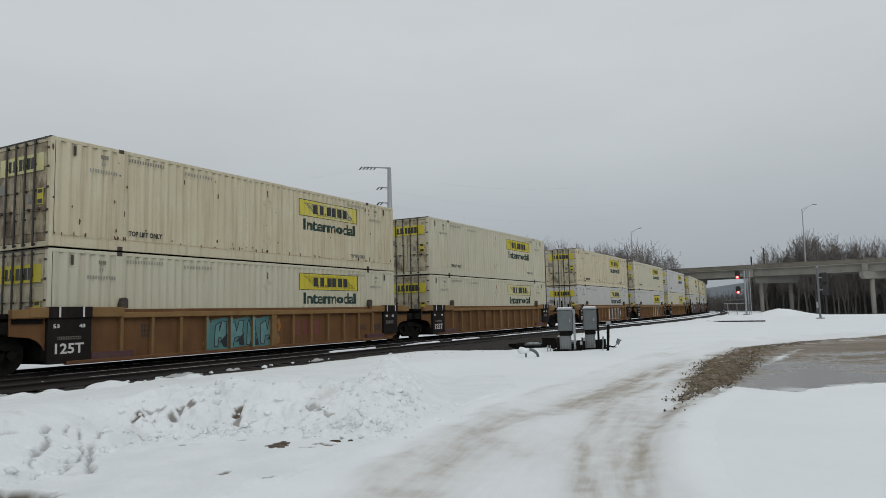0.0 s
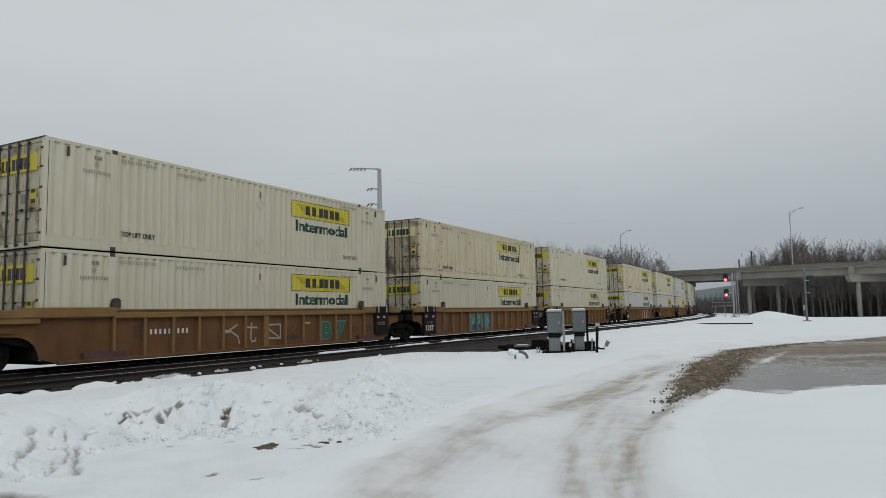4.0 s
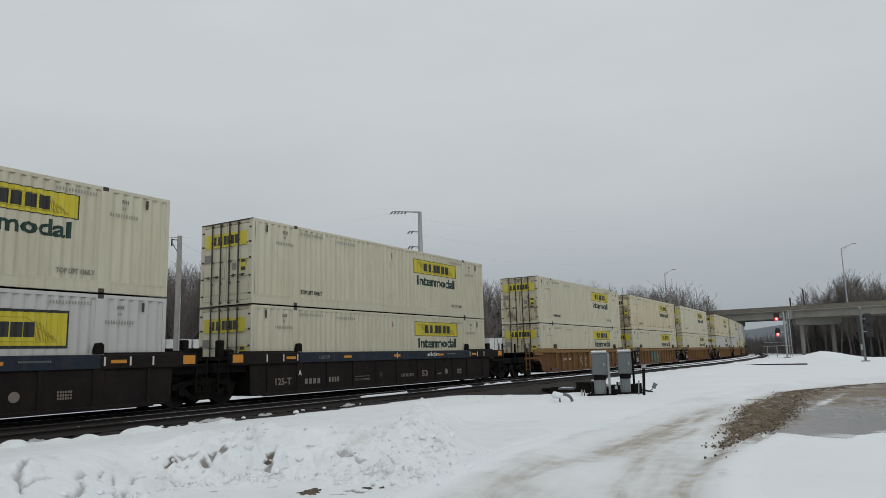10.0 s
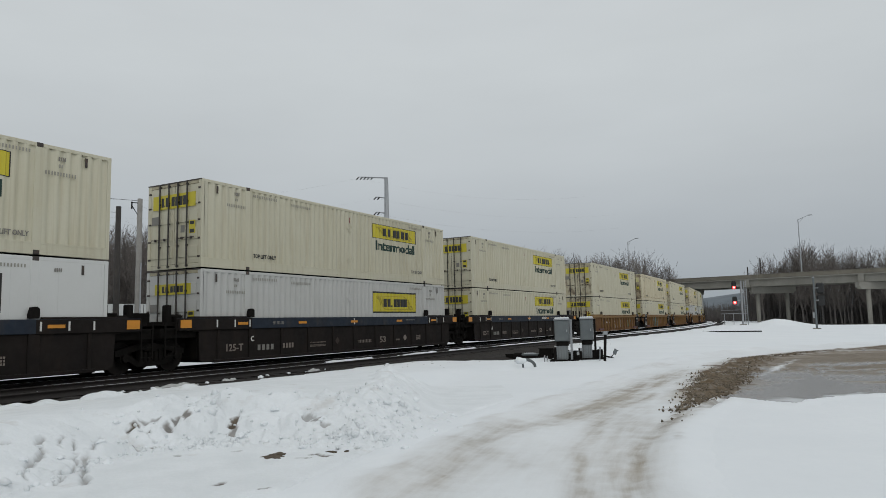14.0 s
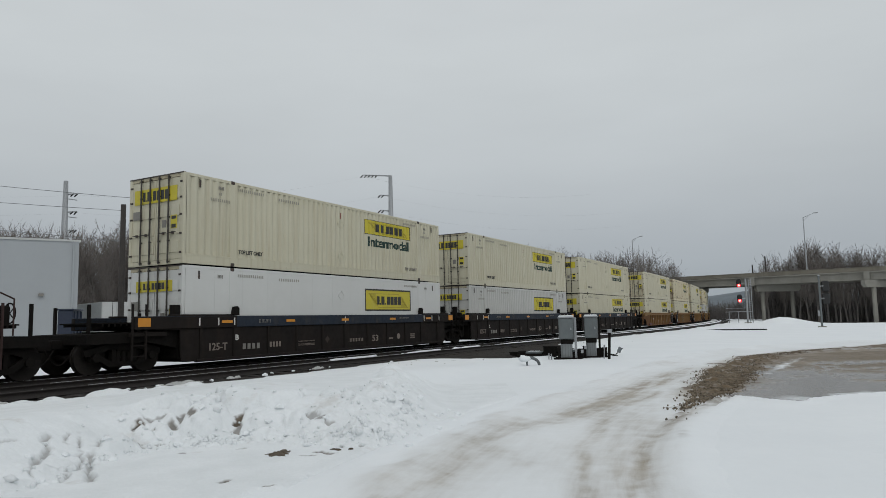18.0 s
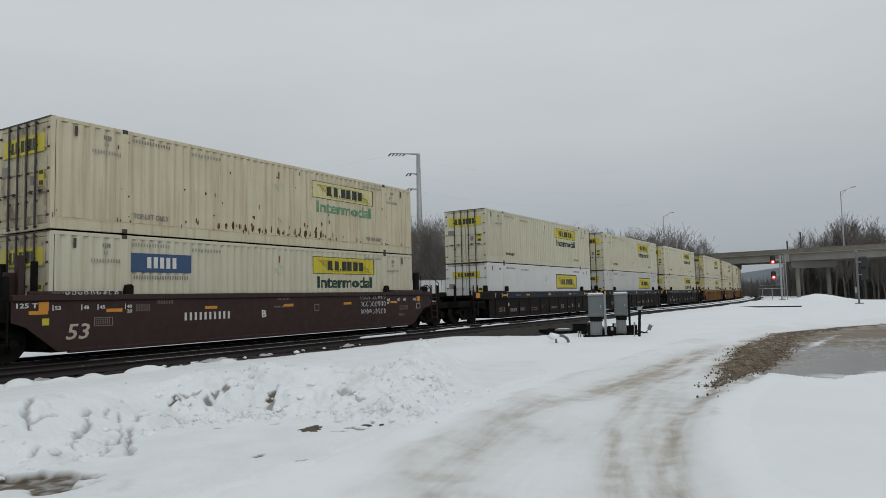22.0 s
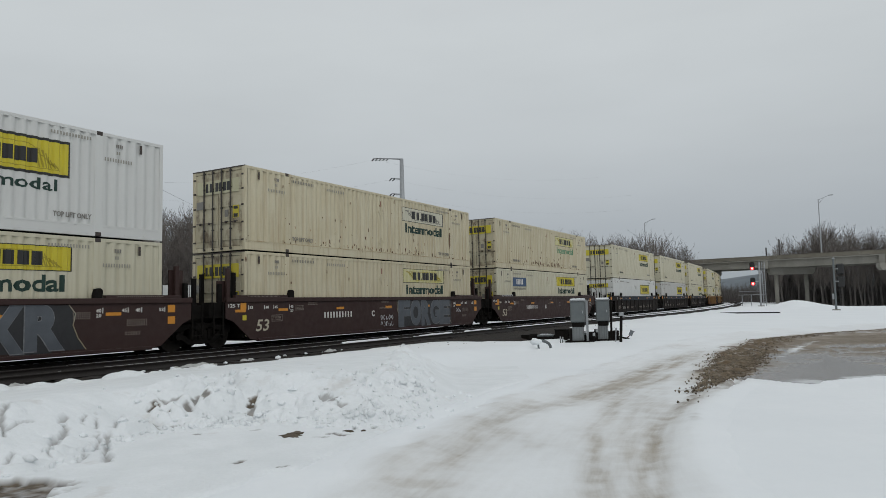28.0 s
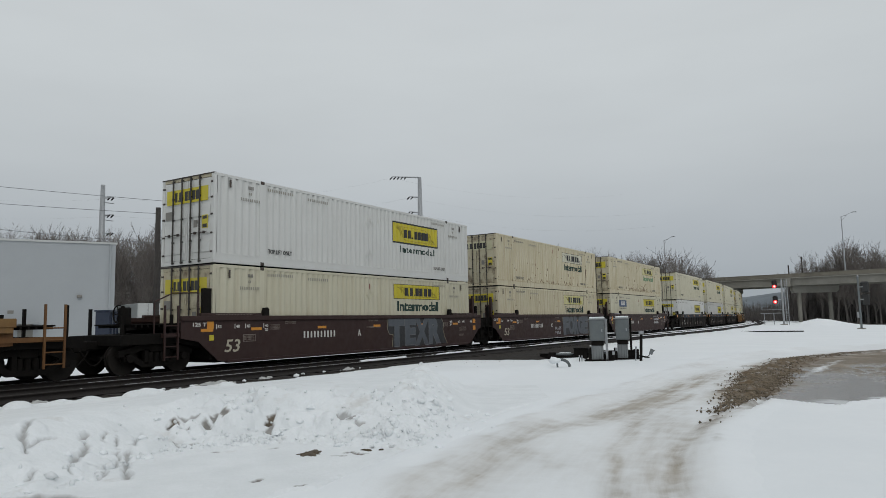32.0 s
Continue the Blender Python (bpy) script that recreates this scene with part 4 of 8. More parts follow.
def logo(ob, style, y, lift=0.0, ribbed=True):
    """The company's yellow sign, with plain blocks for its letters."""
    if style == "none":
        return
    big = style in ("frame", "frame_word")
    x0, x1, z0, z1 = (9.62, 13.30, 1.47, 2.43) if big else (9.70, 13.40, 1.88 + lift, 2.53 + lift)
    ground = FADED if style in ("faded", "bleached") else YELLOW
    if style == "outline":
        ground = once("pale_sign", lambda: surface("bleached_decal", (0.60, 0.58, 0.47), 0.5, scale=2, mix=0.4))
    if style == "peeling":
        ground = once("peeling_sign", lambda: surface("peeling_decal", (0.58, 0.55, 0.42), 0.5, second=(0.55, 0.48, 0.06), scale=0.45, mix=2.2))
    h = z1 - z0

    def press(me):
        return over_ribs(me, 0.0) if ribbed else me

    def build_plate():
        return press(mesh_of("sign", box(x0, x1, y - 0.006, y + 0.002, z0, z1), ground))

    def build_rim():
        bm = bmesh.new()
        w = 0.07 if big else 0.022
        for a, b, c, d in ((x0, x1, z0, z0 + w), (x0, x1, z1 - w, z1), (x0, x0 + w, z0 + w, z1 - w), (x1 - w, x1, z0 + w, z1 - w)):
            box(a, b, y - 0.010, y - 0.004, c, d, bm)
        return press(mesh_of("border", bm, BLACK_INK))

    def build_scrolls():
        bm = bmesh.new()
        a, b, lo, hi = x0 + 0.28, x1 - 0.28, z0 + 0.17 * h, z0 + 0.79 * h
        run = [(a, hi), (b - 0.78, hi), (b - 0.30, lo + 0.2 * h), (b, lo), (a + 0.72, lo), (a + 0.30, hi - 0.2 * h), (a, hi)]
        stroke(run, 0.010, y - 0.010, y - 0.004, bm)
        # hatched wings at both ends
        for sx, px, pz in ((1, a, hi), (-1, b, lo)):
            for q in range(7):
                u = 0.06 + 0.075 * q
                stroke([(px + sx * u, pz - sx * 0.04 * h), (px + sx * (u + 0.10), pz - sx * h * min(0.52, 0.16 + 0.08 * q))], 0.016, y - 0.010, y - 0.004, bm)
        return press(mesh_of("ornament", bm, GREY_INK if style in ("outline", "peeling") else OLIVE_INK))

    sign = part("sign", once(("plate", style, y, lift, ribbed), build_plate), parent=ob, label="yellow company sign" if ground is YELLOW else "faded company sign")
    part("border", once(("rim", big, y, lift, ribbed), build_rim), parent=sign)
    part("ornament", once(("scroll", big, y, style in ("outline", "peeling"), lift, ribbed), build_scrolls), parent=sign)
    wide, low, tall = (1.92, 0.29, 0.38) if big else (2.08, 0.22, 0.54)
    tagged(part("letter_bar", once(("blocks", big, y, lift, ribbed), lambda: press(mesh_of("letter_bar", sign_blocks(x0 + (x1 - x0 - wide) / 2 + 0.02, z0 + h * low, wide, h * tall, y - 0.014, y - 0.007), BLACK_INK))), parent=sign), kind="stuff")
    if style in ("frame",):
        return
    x, z, wide, tall, bold = (10.2, 1.08, 2.75, 0.31, 0.02) if big else (9.92, 1.345 + lift, 3.28, 0.44, 0.028)
    ink = PALE_GREEN_INK if style == "bleached" else GREEN_INK
    text = once(("word", wide, ink.name, ribbed), lambda: over_ribs(letters("Intermodal", wide, tall, ink, bold).copy(), x) if ribbed else letters("Intermodal", wide, tall, ink, bold))
    word = tagged(part("lettering", text, parent=ob, label="green lettering"), kind="stuff")
    word.location = (x, y - 0.006, z)


def container(paint, style, ribbed, door_style, label, rusty=False, blue_sign=False, lift=0.0):
    ob = thing("container", label, "container", "double-stacked containers")
    near = -WIDE / 2
    # skin
    side_panels(ob, near, -1, paint, ribbed)
    side_panels(ob, -near, 1, paint, ribbed)
    part("roof", once(("roof", paint.name), lambda: mesh_of("roof", box(0.06, 16.09, near + 0.03, -near - 0.03, HIGH - 0.07, HIGH - 0.03), paint)), parent=ob)
    part("floor", once("floor", lambda: mesh_of("floor", box(0.1, 16.05, near + 0.06, -near - 0.06, 0.06, 0.16), GRIME)), parent=ob)
    part("front_wall", once(("front", paint.name), lambda: mesh_of("front_wall", box(16.06, 16.11, near + 0.05, -near - 0.05, 0.1, HIGH - 0.06), paint)), parent=ob)
    for y in (near, -near):
        s = 1 if y > 0 else -1
        part("top_rail", once(("toprail", s, paint.name), lambda: mesh_of("top_rail", box(0.02, 16.13, y - s * 0.07, y + s * 0.004, HIGH - 0.10, HIGH, bevel=0.008), paint)), parent=ob)

        def build_sill():
            bm = box(0.02, 16.13, y - s * 0.08, y + s * 0.006, 0.0, 0.30, bevel=0.01)
            box(0.1, 16.05, y - s * 0.02, y + s * 0.014, 0.27, 0.315, bm)
            for i in range(26):
                x = 0.5 + i * 0.6
                box(x, x + 0.22, y - s * 0.02, y + s * 0.012, 0.07, 0.12, bm)
            return mesh_of("bottom_rail", bm, paint)
        part("bottom_rail", once(("sill", s, paint.name), build_sill), parent=ob)
        for x in (0.0, 16.03):
            part("corner_post", once(("post", s, x, paint.name), lambda: mesh_of("corner_post", box(x, x + 0.12, y - s * 0.14, y + s * 0.005, 0.0, HIGH, bevel=0.012), paint)), parent=ob)
        for x in (1.95, 14.0):
            post = part("lift_post", once(("lift", s, x, paint.name), lambda: mesh_of("lift_post", box(x - 0.02, x + 0.22, y - s * 0.09, y + s * 0.012, 0.0, HIGH - 0.01, bevel=0.012), paint)), parent=ob)
            for z in (0.0, HIGH - 0.115):
                part("casting", once(("cast", s, x, z), lambda: mesh_of("casting", box(x + 0.01, x + 0.19, y - s * 0.12, y + s * 0.022, z, z + 0.12, bevel=0.015), CASTING)), parent=post)

    # doors
    door_paint = {"dirty": DOOR_DIRT, "rusty": DOOR_RUSTY}.get(door_style, paint)
    part("door_header", once(("dhead", paint.name), lambda: mesh_of("door_header", box(0.01, 0.1, near, -near, HIGH - 0.13, HIGH - 0.03), DOOR_DIRT)), parent=ob)
    part("header_cap", once("hcap", lambda: mesh_of("header_cap", box(-0.01, 0.1, near, -near, HIGH - 0.03, HIGH + 0.004), CASTING)), parent=ob)
    part("door_sill", once(("dsill", paint.name), lambda: mesh_of("door_sill", box(0.01, 0.1, near, -near, 0.0, 0.14), paint)), parent=ob)
    part("gasket", once("gasket", lambda: mesh_of("gasket", box(0.05, 0.09, near + 0.1, -near - 0.1, 0.13, HIGH - 0.12), GASKET)), parent=ob)
    for s in (-1, 1):
        def build_door():
            y0, y1 = sorted((s * 0.012, s * (WIDE / 2 - 0.125)))
            bm = box(0.02, 0.06, y0, y1, 0.15, HIGH - 0.14, bevel=0.01)
            for i in range(4):
                z = 0.36 + i * 0.58
                box(-0.002, 0.022, y0 + 0.06, y1 - 0.06, z, z + 0.36, bm, bevel=0.006)
            return mesh_of("door", bm, door_paint)
        door = part("door", once(("door", s, door_paint.name), build_door), parent=ob)
        for k in (0.22, 0.66):
            def build_rod():
                y = s * k
                bm = rod((-0.045, y, 0.03), (-0.045, y, HIGH - 0.03), 0.027, sides=6)
                for z in (0.08, 0.75, 1.5, 2.2, 2.78):
                    box(-0.06, 0.0, y - 0.038, y + 0.038, z - 0.024, z + 0.024, bm)
                return mesh_of("lock_rod", bm, ROD)
            lock = part("lock_rod", once(("rod", s, k), build_rod), parent=door)

        def build_handles():
            bm = bmesh.new()
            for k in (0.22, 0.66):
                rod((-0.06, s * k, 0.98), (-0.06, s * (k + 0.36), 1.0), 0.014, sides=6, bm=bm)
            for k in (0.42, 0.86):
                box(-0.06, 0.0, s * k - 0.03, s * k + 0.03, 0.95, 1.03, bm)
            return mesh_of("handle", bm, CASTING)
        part("handle", once(("handle", s), build_handles), parent=door)

        hinge = once(("hinge", s), lambda: mesh_of("hinge", box(-0.02, 0.04, s * (WIDE / 2 - 0.10) - 0.05, s * (WIDE / 2 - 0.10) + 0.05, -0.03, 0.03, bevel=0.008), CASTING))
        for z in (0.35, 0.95, 1.55, 2.1, 2.6):
            part("hinge", hinge, parent=door).location = (0, 0, z)
    # signs on the doors, read from behind
    ground = PALE_DECAL if style == "outline" else FADED if style == "peeling" else YELLOW

    def build_door_sign():
        if style == "frame":
            return mesh_of("door_sign", box(-0.014, -0.004, -0.86, 0.86, 2.10, 2.45), ground)
        return mesh_of("door_sign", box(-0.014, -0.004, -1.02, 1.02, 2.02, 2.50), ground)
    sign = part("door_sign", once(("dsign", style == "frame", ground.name), build_door_sign), parent=ob, label="yellow sign across the doors")

    def build_door_bars():
        z0, z1, w = (2.17, 2.38, 0.50) if style == "frame" else (2.10, 2.41, 0.60)
        bm = bmesh.new()
        for a, wide, tall in SIGN_BLOCKS:
            box(-0.018, -0.01, w - (a + wide) * 2 * w, w - a * 2 * w, z0, z0 + tall * (z1 - z0), bm)
        return mesh_of("letter_bar", bm, BLACK_INK)
    tagged(part("letter_bar", once(("dbars", style == "frame"), build_door_bars), parent=sign), kind="stuff")
    part("placard", once("placard", lambda: mesh_of("placard", box(-0.012, -0.002, -1.02, -0.74, 1.12, 1.55), YELLOW)), parent=ob, label="small yellow placard")
    for z0, z1 in ((1.14, 1.26), (1.42, 1.52)):
        part("text_bar", once(("text_bar", z0), lambda: mesh_of("text_bar", box(-0.015, -0.011, -0.98, -0.78, z0, z1), BLACK_INK)), parent=ob)
    part("data_plate", once("data_plate", lambda: mesh_of("data_plate", box(-0.012, -0.002, -0.52, -0.34, 1.18, 1.42), GREY_INK)), parent=ob)
    part("vent_plate", once("vent_plate", lambda: mesh_of("vent_plate", box(-0.012, -0.002, 0.72, 1.08, 1.52, 1.80), GREY_INK)), parent=ob)

    # marks on the near side
    logo(ob, style, near, lift, ribbed)
    y = near - 0.010
    upright = paint is BEIGE
    write_on(ob, "TOP LIFT ONLY", 2.32, y, 0.44, 1.15, 0.15, GREY_INK if rusty else BLACK_INK)
    write_on(ob, "TOP LIFT ONLY", 12.85, y, 0.44, 1.05, 0.14, GREY_INK)
    bars(ob, 2.30, y, HIGH - 0.30, 1.25, 0.10, GREY_INK if upright else MID_INK, 14)
    bars(ob, 12.75, y, HIGH - 0.30, 1.15, 0.09, MID_INK, 14)
    bars(ob, 4.3, y, HIGH - 0.36, 1.15, 0.10, MID_INK, 10)
    bars(ob, 1.42, y, HIGH - 0.37, 0.24, 0.11, GREY_INK, 4)
    bars(ob, 14.6, y, HIGH - 0.37, 0.22, 0.10, GREY_INK, 4)
    if ribbed:
        for x in (1.45, 14.62):
            bars(ob, x, y, HIGH - 0.56, 0.13, 0.09, MID_INK, 2)
            bars(ob, x - 0.36, y, HIGH - 0.78, 0.88, 0.10, MID_INK, 11)
    for x in (0.62, 15.35):
        part("vent_slot", once(("slot", x), lambda: mesh_of("vent_slot", box(x, x + 0.07, near - 0.012, near, HIGH - 0.42, HIGH - 0.16), CASTING)), parent=ob)

    def build_diamond(z):
        def build():
            bm = bmesh.new()
            c, r = Vector((7.95, 0, z)), 0.20
            for i in range(4):
                a, b = [c + Vector((r * math.cos(q), near - 0.012, r * math.sin(q))) for q in (i * math.pi / 2, (i + 1) * math.pi / 2)]
                rod(a, b, 0.012, sides=4, bm=bm)
            if paint is WHITE:
                prism([(7.95 - 0.19, z), (7.95, z - 0.19), (7.95 + 0.19, z), (7.95, z + 0.19)], near - 0.010, near - 0.004, bm)
            return mesh_of("placard_holder", bm, WHITE if paint is WHITE else paint)
        return build
    for z in (0.75, 2.1):
        part("placard_holder", once(("diamond", z, paint.name), build_diamond(z)), parent=ob)
    if paint not in (WHITE, CLEAN_WHITE):
        part("red_mark", once("redmark", lambda: mesh_of("red_mark", box(7.93, 7.98, near - 0.012, near - 0.004, 2.32, 2.56), RED_INK)), parent=ob)
    if blue_sign:
        sign = part("blue_sign", once("blue_sign", lambda: mesh_of("blue_sign", box(2.26, 4.27, near - 0.008, near + 0.006, 1.88, 2.42), BLUE_DECAL)), parent=ob, label="blue rectangular company sign")
        bars(sign, 2.76, near - 0.014, 2.0, 1.05, 0.32, WHITE_INK, 5, "letter_bar")
        bars(ob, 2.34, y, 1.68, 1.85, 0.11, GREY_INK, 22)
    if paint is BEIGE:
        def build_specks():
            r2 = random.Random(77 + int(bool(rusty)))
            bm = bmesh.new()
            for _ in range(70):
                x = r2.choice([r2.uniform(0.2, 16), r2.choice([1.93, 2.19, 13.97, 14.24, 0.1]) + r2.gauss(0, 0.05), r2.uniform(5, 11)])
                z = r2.choice([0.31 + abs(r2.gauss(0, 0.12)), r2.uniform(0.4, 2.7), 0.34])
                w, h = r2.uniform(0.008, 0.03), r2.uniform(0.012, 0.10)
                ring = [(x + w * math.cos(6.283 * q / 7) * r2.uniform(0.6, 1.2), z + h * math.sin(6.283 * q / 7) * r2.uniform(0.6, 1.2)) for q in range(7)]
                prism(ring, near - 0.016, near - 0.001, bm)
            return mesh_of("rust_speck", bm, RUST)
        tagged(part("rust_speck", once(("specks", bool(rusty)), build_specks), parent=ob), kind="stuff")
        part("stain_line", once("stain", lambda: mesh_of("stain_line", box(0.15, 16.0, near - 0.016, near - 0.012, 0.290, 0.322), STAIN)), parent=ob)
    if rusty:
        rnd = random.Random(rusty)
        heavy = rusty == 11
        for i in range(64):
            x = rnd.choice([rnd.uniform(4.4, 10.6), rnd.uniform(5.4, 8.2), rnd.uniform(8.6, 10.4)]) if heavy else rnd.uniform(2.5, 11.5)
            x = 2.16 + round((x - 2.16) / 0.2817) * 0.2817 + 0.07 + rnd.uniform(-0.05, 0.05)
            w, h = (rnd.uniform(0.018, 0.052), rnd.uniform(0.05, 0.24)) if heavy else (rnd.uniform(0.010, 0.028), rnd.uniform(0.03, 0.15))
            z = 0.33 + rnd.uniform(0, 0.10) + (rnd.uniform(0.1, 0.5) if rnd.random() < 0.1 else 0)
            bm = bmesh.new()
            n = 9
            ring = [(x + w * math.cos(6.283 * q / n) * rnd.uniform(0.6, 1.2), z + h / 2 + h * 0.6 * math.sin(6.283 * q / n) * rnd.uniform(0.6, 1.2)) for q in range(n)]
            prism(ring, near - 0.004, near + 0.002, bm)
            part("rust_patch", bm, RUST if heavy or rnd.random() < 0.5 else RUST_PALE, ob)
        if not heavy:
            part("rust_patch", prism([(13.96, 1.62), (14.03, 1.62), (14.02, 1.25), (14.04, 0.98), (13.97, 0.75), (13.95, 1.2)], near - 0.02, near - 0.012), RUST, ob)
    return ob


# ---- well cars: x = 0 at the containers' rear end, z up from the rail ----
def side_outline(kind, front_end, rear_end):
    """The side plate, cut away at its lower corners over the trucks."""
    a, b = -rear_end, LONG + front_end
    if kind == "black":
        return [(a, 1.55), (a, 1.22), (-0.16, 1.18), (-0.12, 0.27), (0.1, 0.20), (16.05, 0.20), (16.27, 0.27), (16.31, 1.18), (b, 1.22), (b, 1.55)]
    if kind == "maroon":
        return [(a, 1.60), (a, 0.98), (-0.62, 0.86), (0.12, 0.26), (0.5, 0.20), (15.65, 0.20), (16.03, 0.26), (16.8, 0.88), (b, 1.0), (b, 1.60)]
    curve_r = [(-0.62 + 0.62 * math.sin(q), 0.30 + 0.62 * math.cos(q)) for q in np.linspace(0, 1.5, 6)]
    return [(a, 1.60), (a, 0.95)] + curve_r + [(0.5, 0.20), (15.65, 0.20)] + [(LONG - x, z) for x, z in curve_r[::-1]] + [(b, 0.95), (b, 1.60)]


def truck(parent, x, keyed):
    """A two-axle truck; its side frames are one mesh, its wheelsets turn."""
    def build_frame():
        bm = bmesh.new()
        for s in (-1, 1):
            y0, y1 = sorted((s * 0.93, s * 1.08))
            prism([(-1.2, 0.52), (-1.2, 0.68), (-0.5, 0.85), (0.5, 0.85), (1.2, 0.68), (1.2, 0.52), (1.0, 0.52), (0.5, 0.68), (-0.5, 0.68), (-1.0, 0.52)], y0, y1, bm)
            prism([(-1.0, 0.54), (-0.48, 0.20), (0.48, 0.20), (1.0, 0.54), (0.78, 0.58), (0.40, 0.34), (-0.40, 0.34), (-0.78, 0.58)], y0, y1, bm)
            for q in (-0.34, 0.34):
                box(q - 0.06, q + 0.06, y0, y1, 0.3, 0.72, bm)
            for q in (-0.89, 0.89):
                box(q - 0.14, q + 0.14, y0, y1, 0.36, 0.60, bm)
                rod((q, s * 1.05, 0.47), (q, s * 1.16, 0.47), 0.12, sides=12, bm=bm)
            for q in (-0.19, 0.0, 0.19):
                rod((q, s * 1.02, 0.32), (q, s * 1.02, 0.62), 0.08, sides=8, bm=bm)
        box(-0.22, 0.22, -1.1, 1.1, 0.62, 0.86, bm, bevel=0.03)
        return mesh_of("truck", bm, GRIME)

    def build_wheels():
        bm = bmesh.new()
        rod((0, -0.95, 0), (0, 0.95, 0), 0.085, sides=10, bm=bm)
        for s in (-1, 1):
            for a, b, r in ((0.68, 0.71, 0.495), (0.71, 0.82, 0.465)):
                rod((0, s * a, 0), (0, s * b, 0), r, sides=28, bm=bm)
            rod((0, s * 0.80, 0), (0, s * 0.84, 0), 0.13, sides=12, bm=bm)
            for i in range(6):
                q = i * math.pi / 3
                rod((0.26 * math.cos(q), s * 0.80, 0.26 * math.sin(q)), (0.26 * math.cos(q), s * 0.826, 0.26 * math.sin(q)), 0.05, sides=8, bm=bm)
        return mesh_of("wheelset", bm, WHEEL)
    frame_ob = part("truck", once("truck", build_frame), parent=parent, label="black cast truck frame")
    frame_ob.location = (x, 0, 0)
    for q in (-0.89, 0.89):
        w = part("wheelset", once("wheelset", build_wheels), parent=frame_ob)
        w.location = (q, 0, 0.465)
        if keyed:
            rolling.append((w, q))
    return frame_ob


rolling = []


def top_bar(kind, a, b, y0, y1):
    """The box section along the top of a side; orange cars step down between their ends."""
    if kind == "black":
        return box(a, b, y0, y1, 1.23, 1.60, bevel=0.015)
    if kind == "maroon":
        return box(a, b, y0, y1, 1.49, 1.645, bevel=0.015)
    bm = box(2.0, 14.15, y0, y1, 1.35, 1.51, bevel=0.015)
    for c, d in ((a, 2.0), (14.15, b)):
        box(c, d, y0, y1, 1.38, 1.60, bm, bevel=0.015)
    return bm


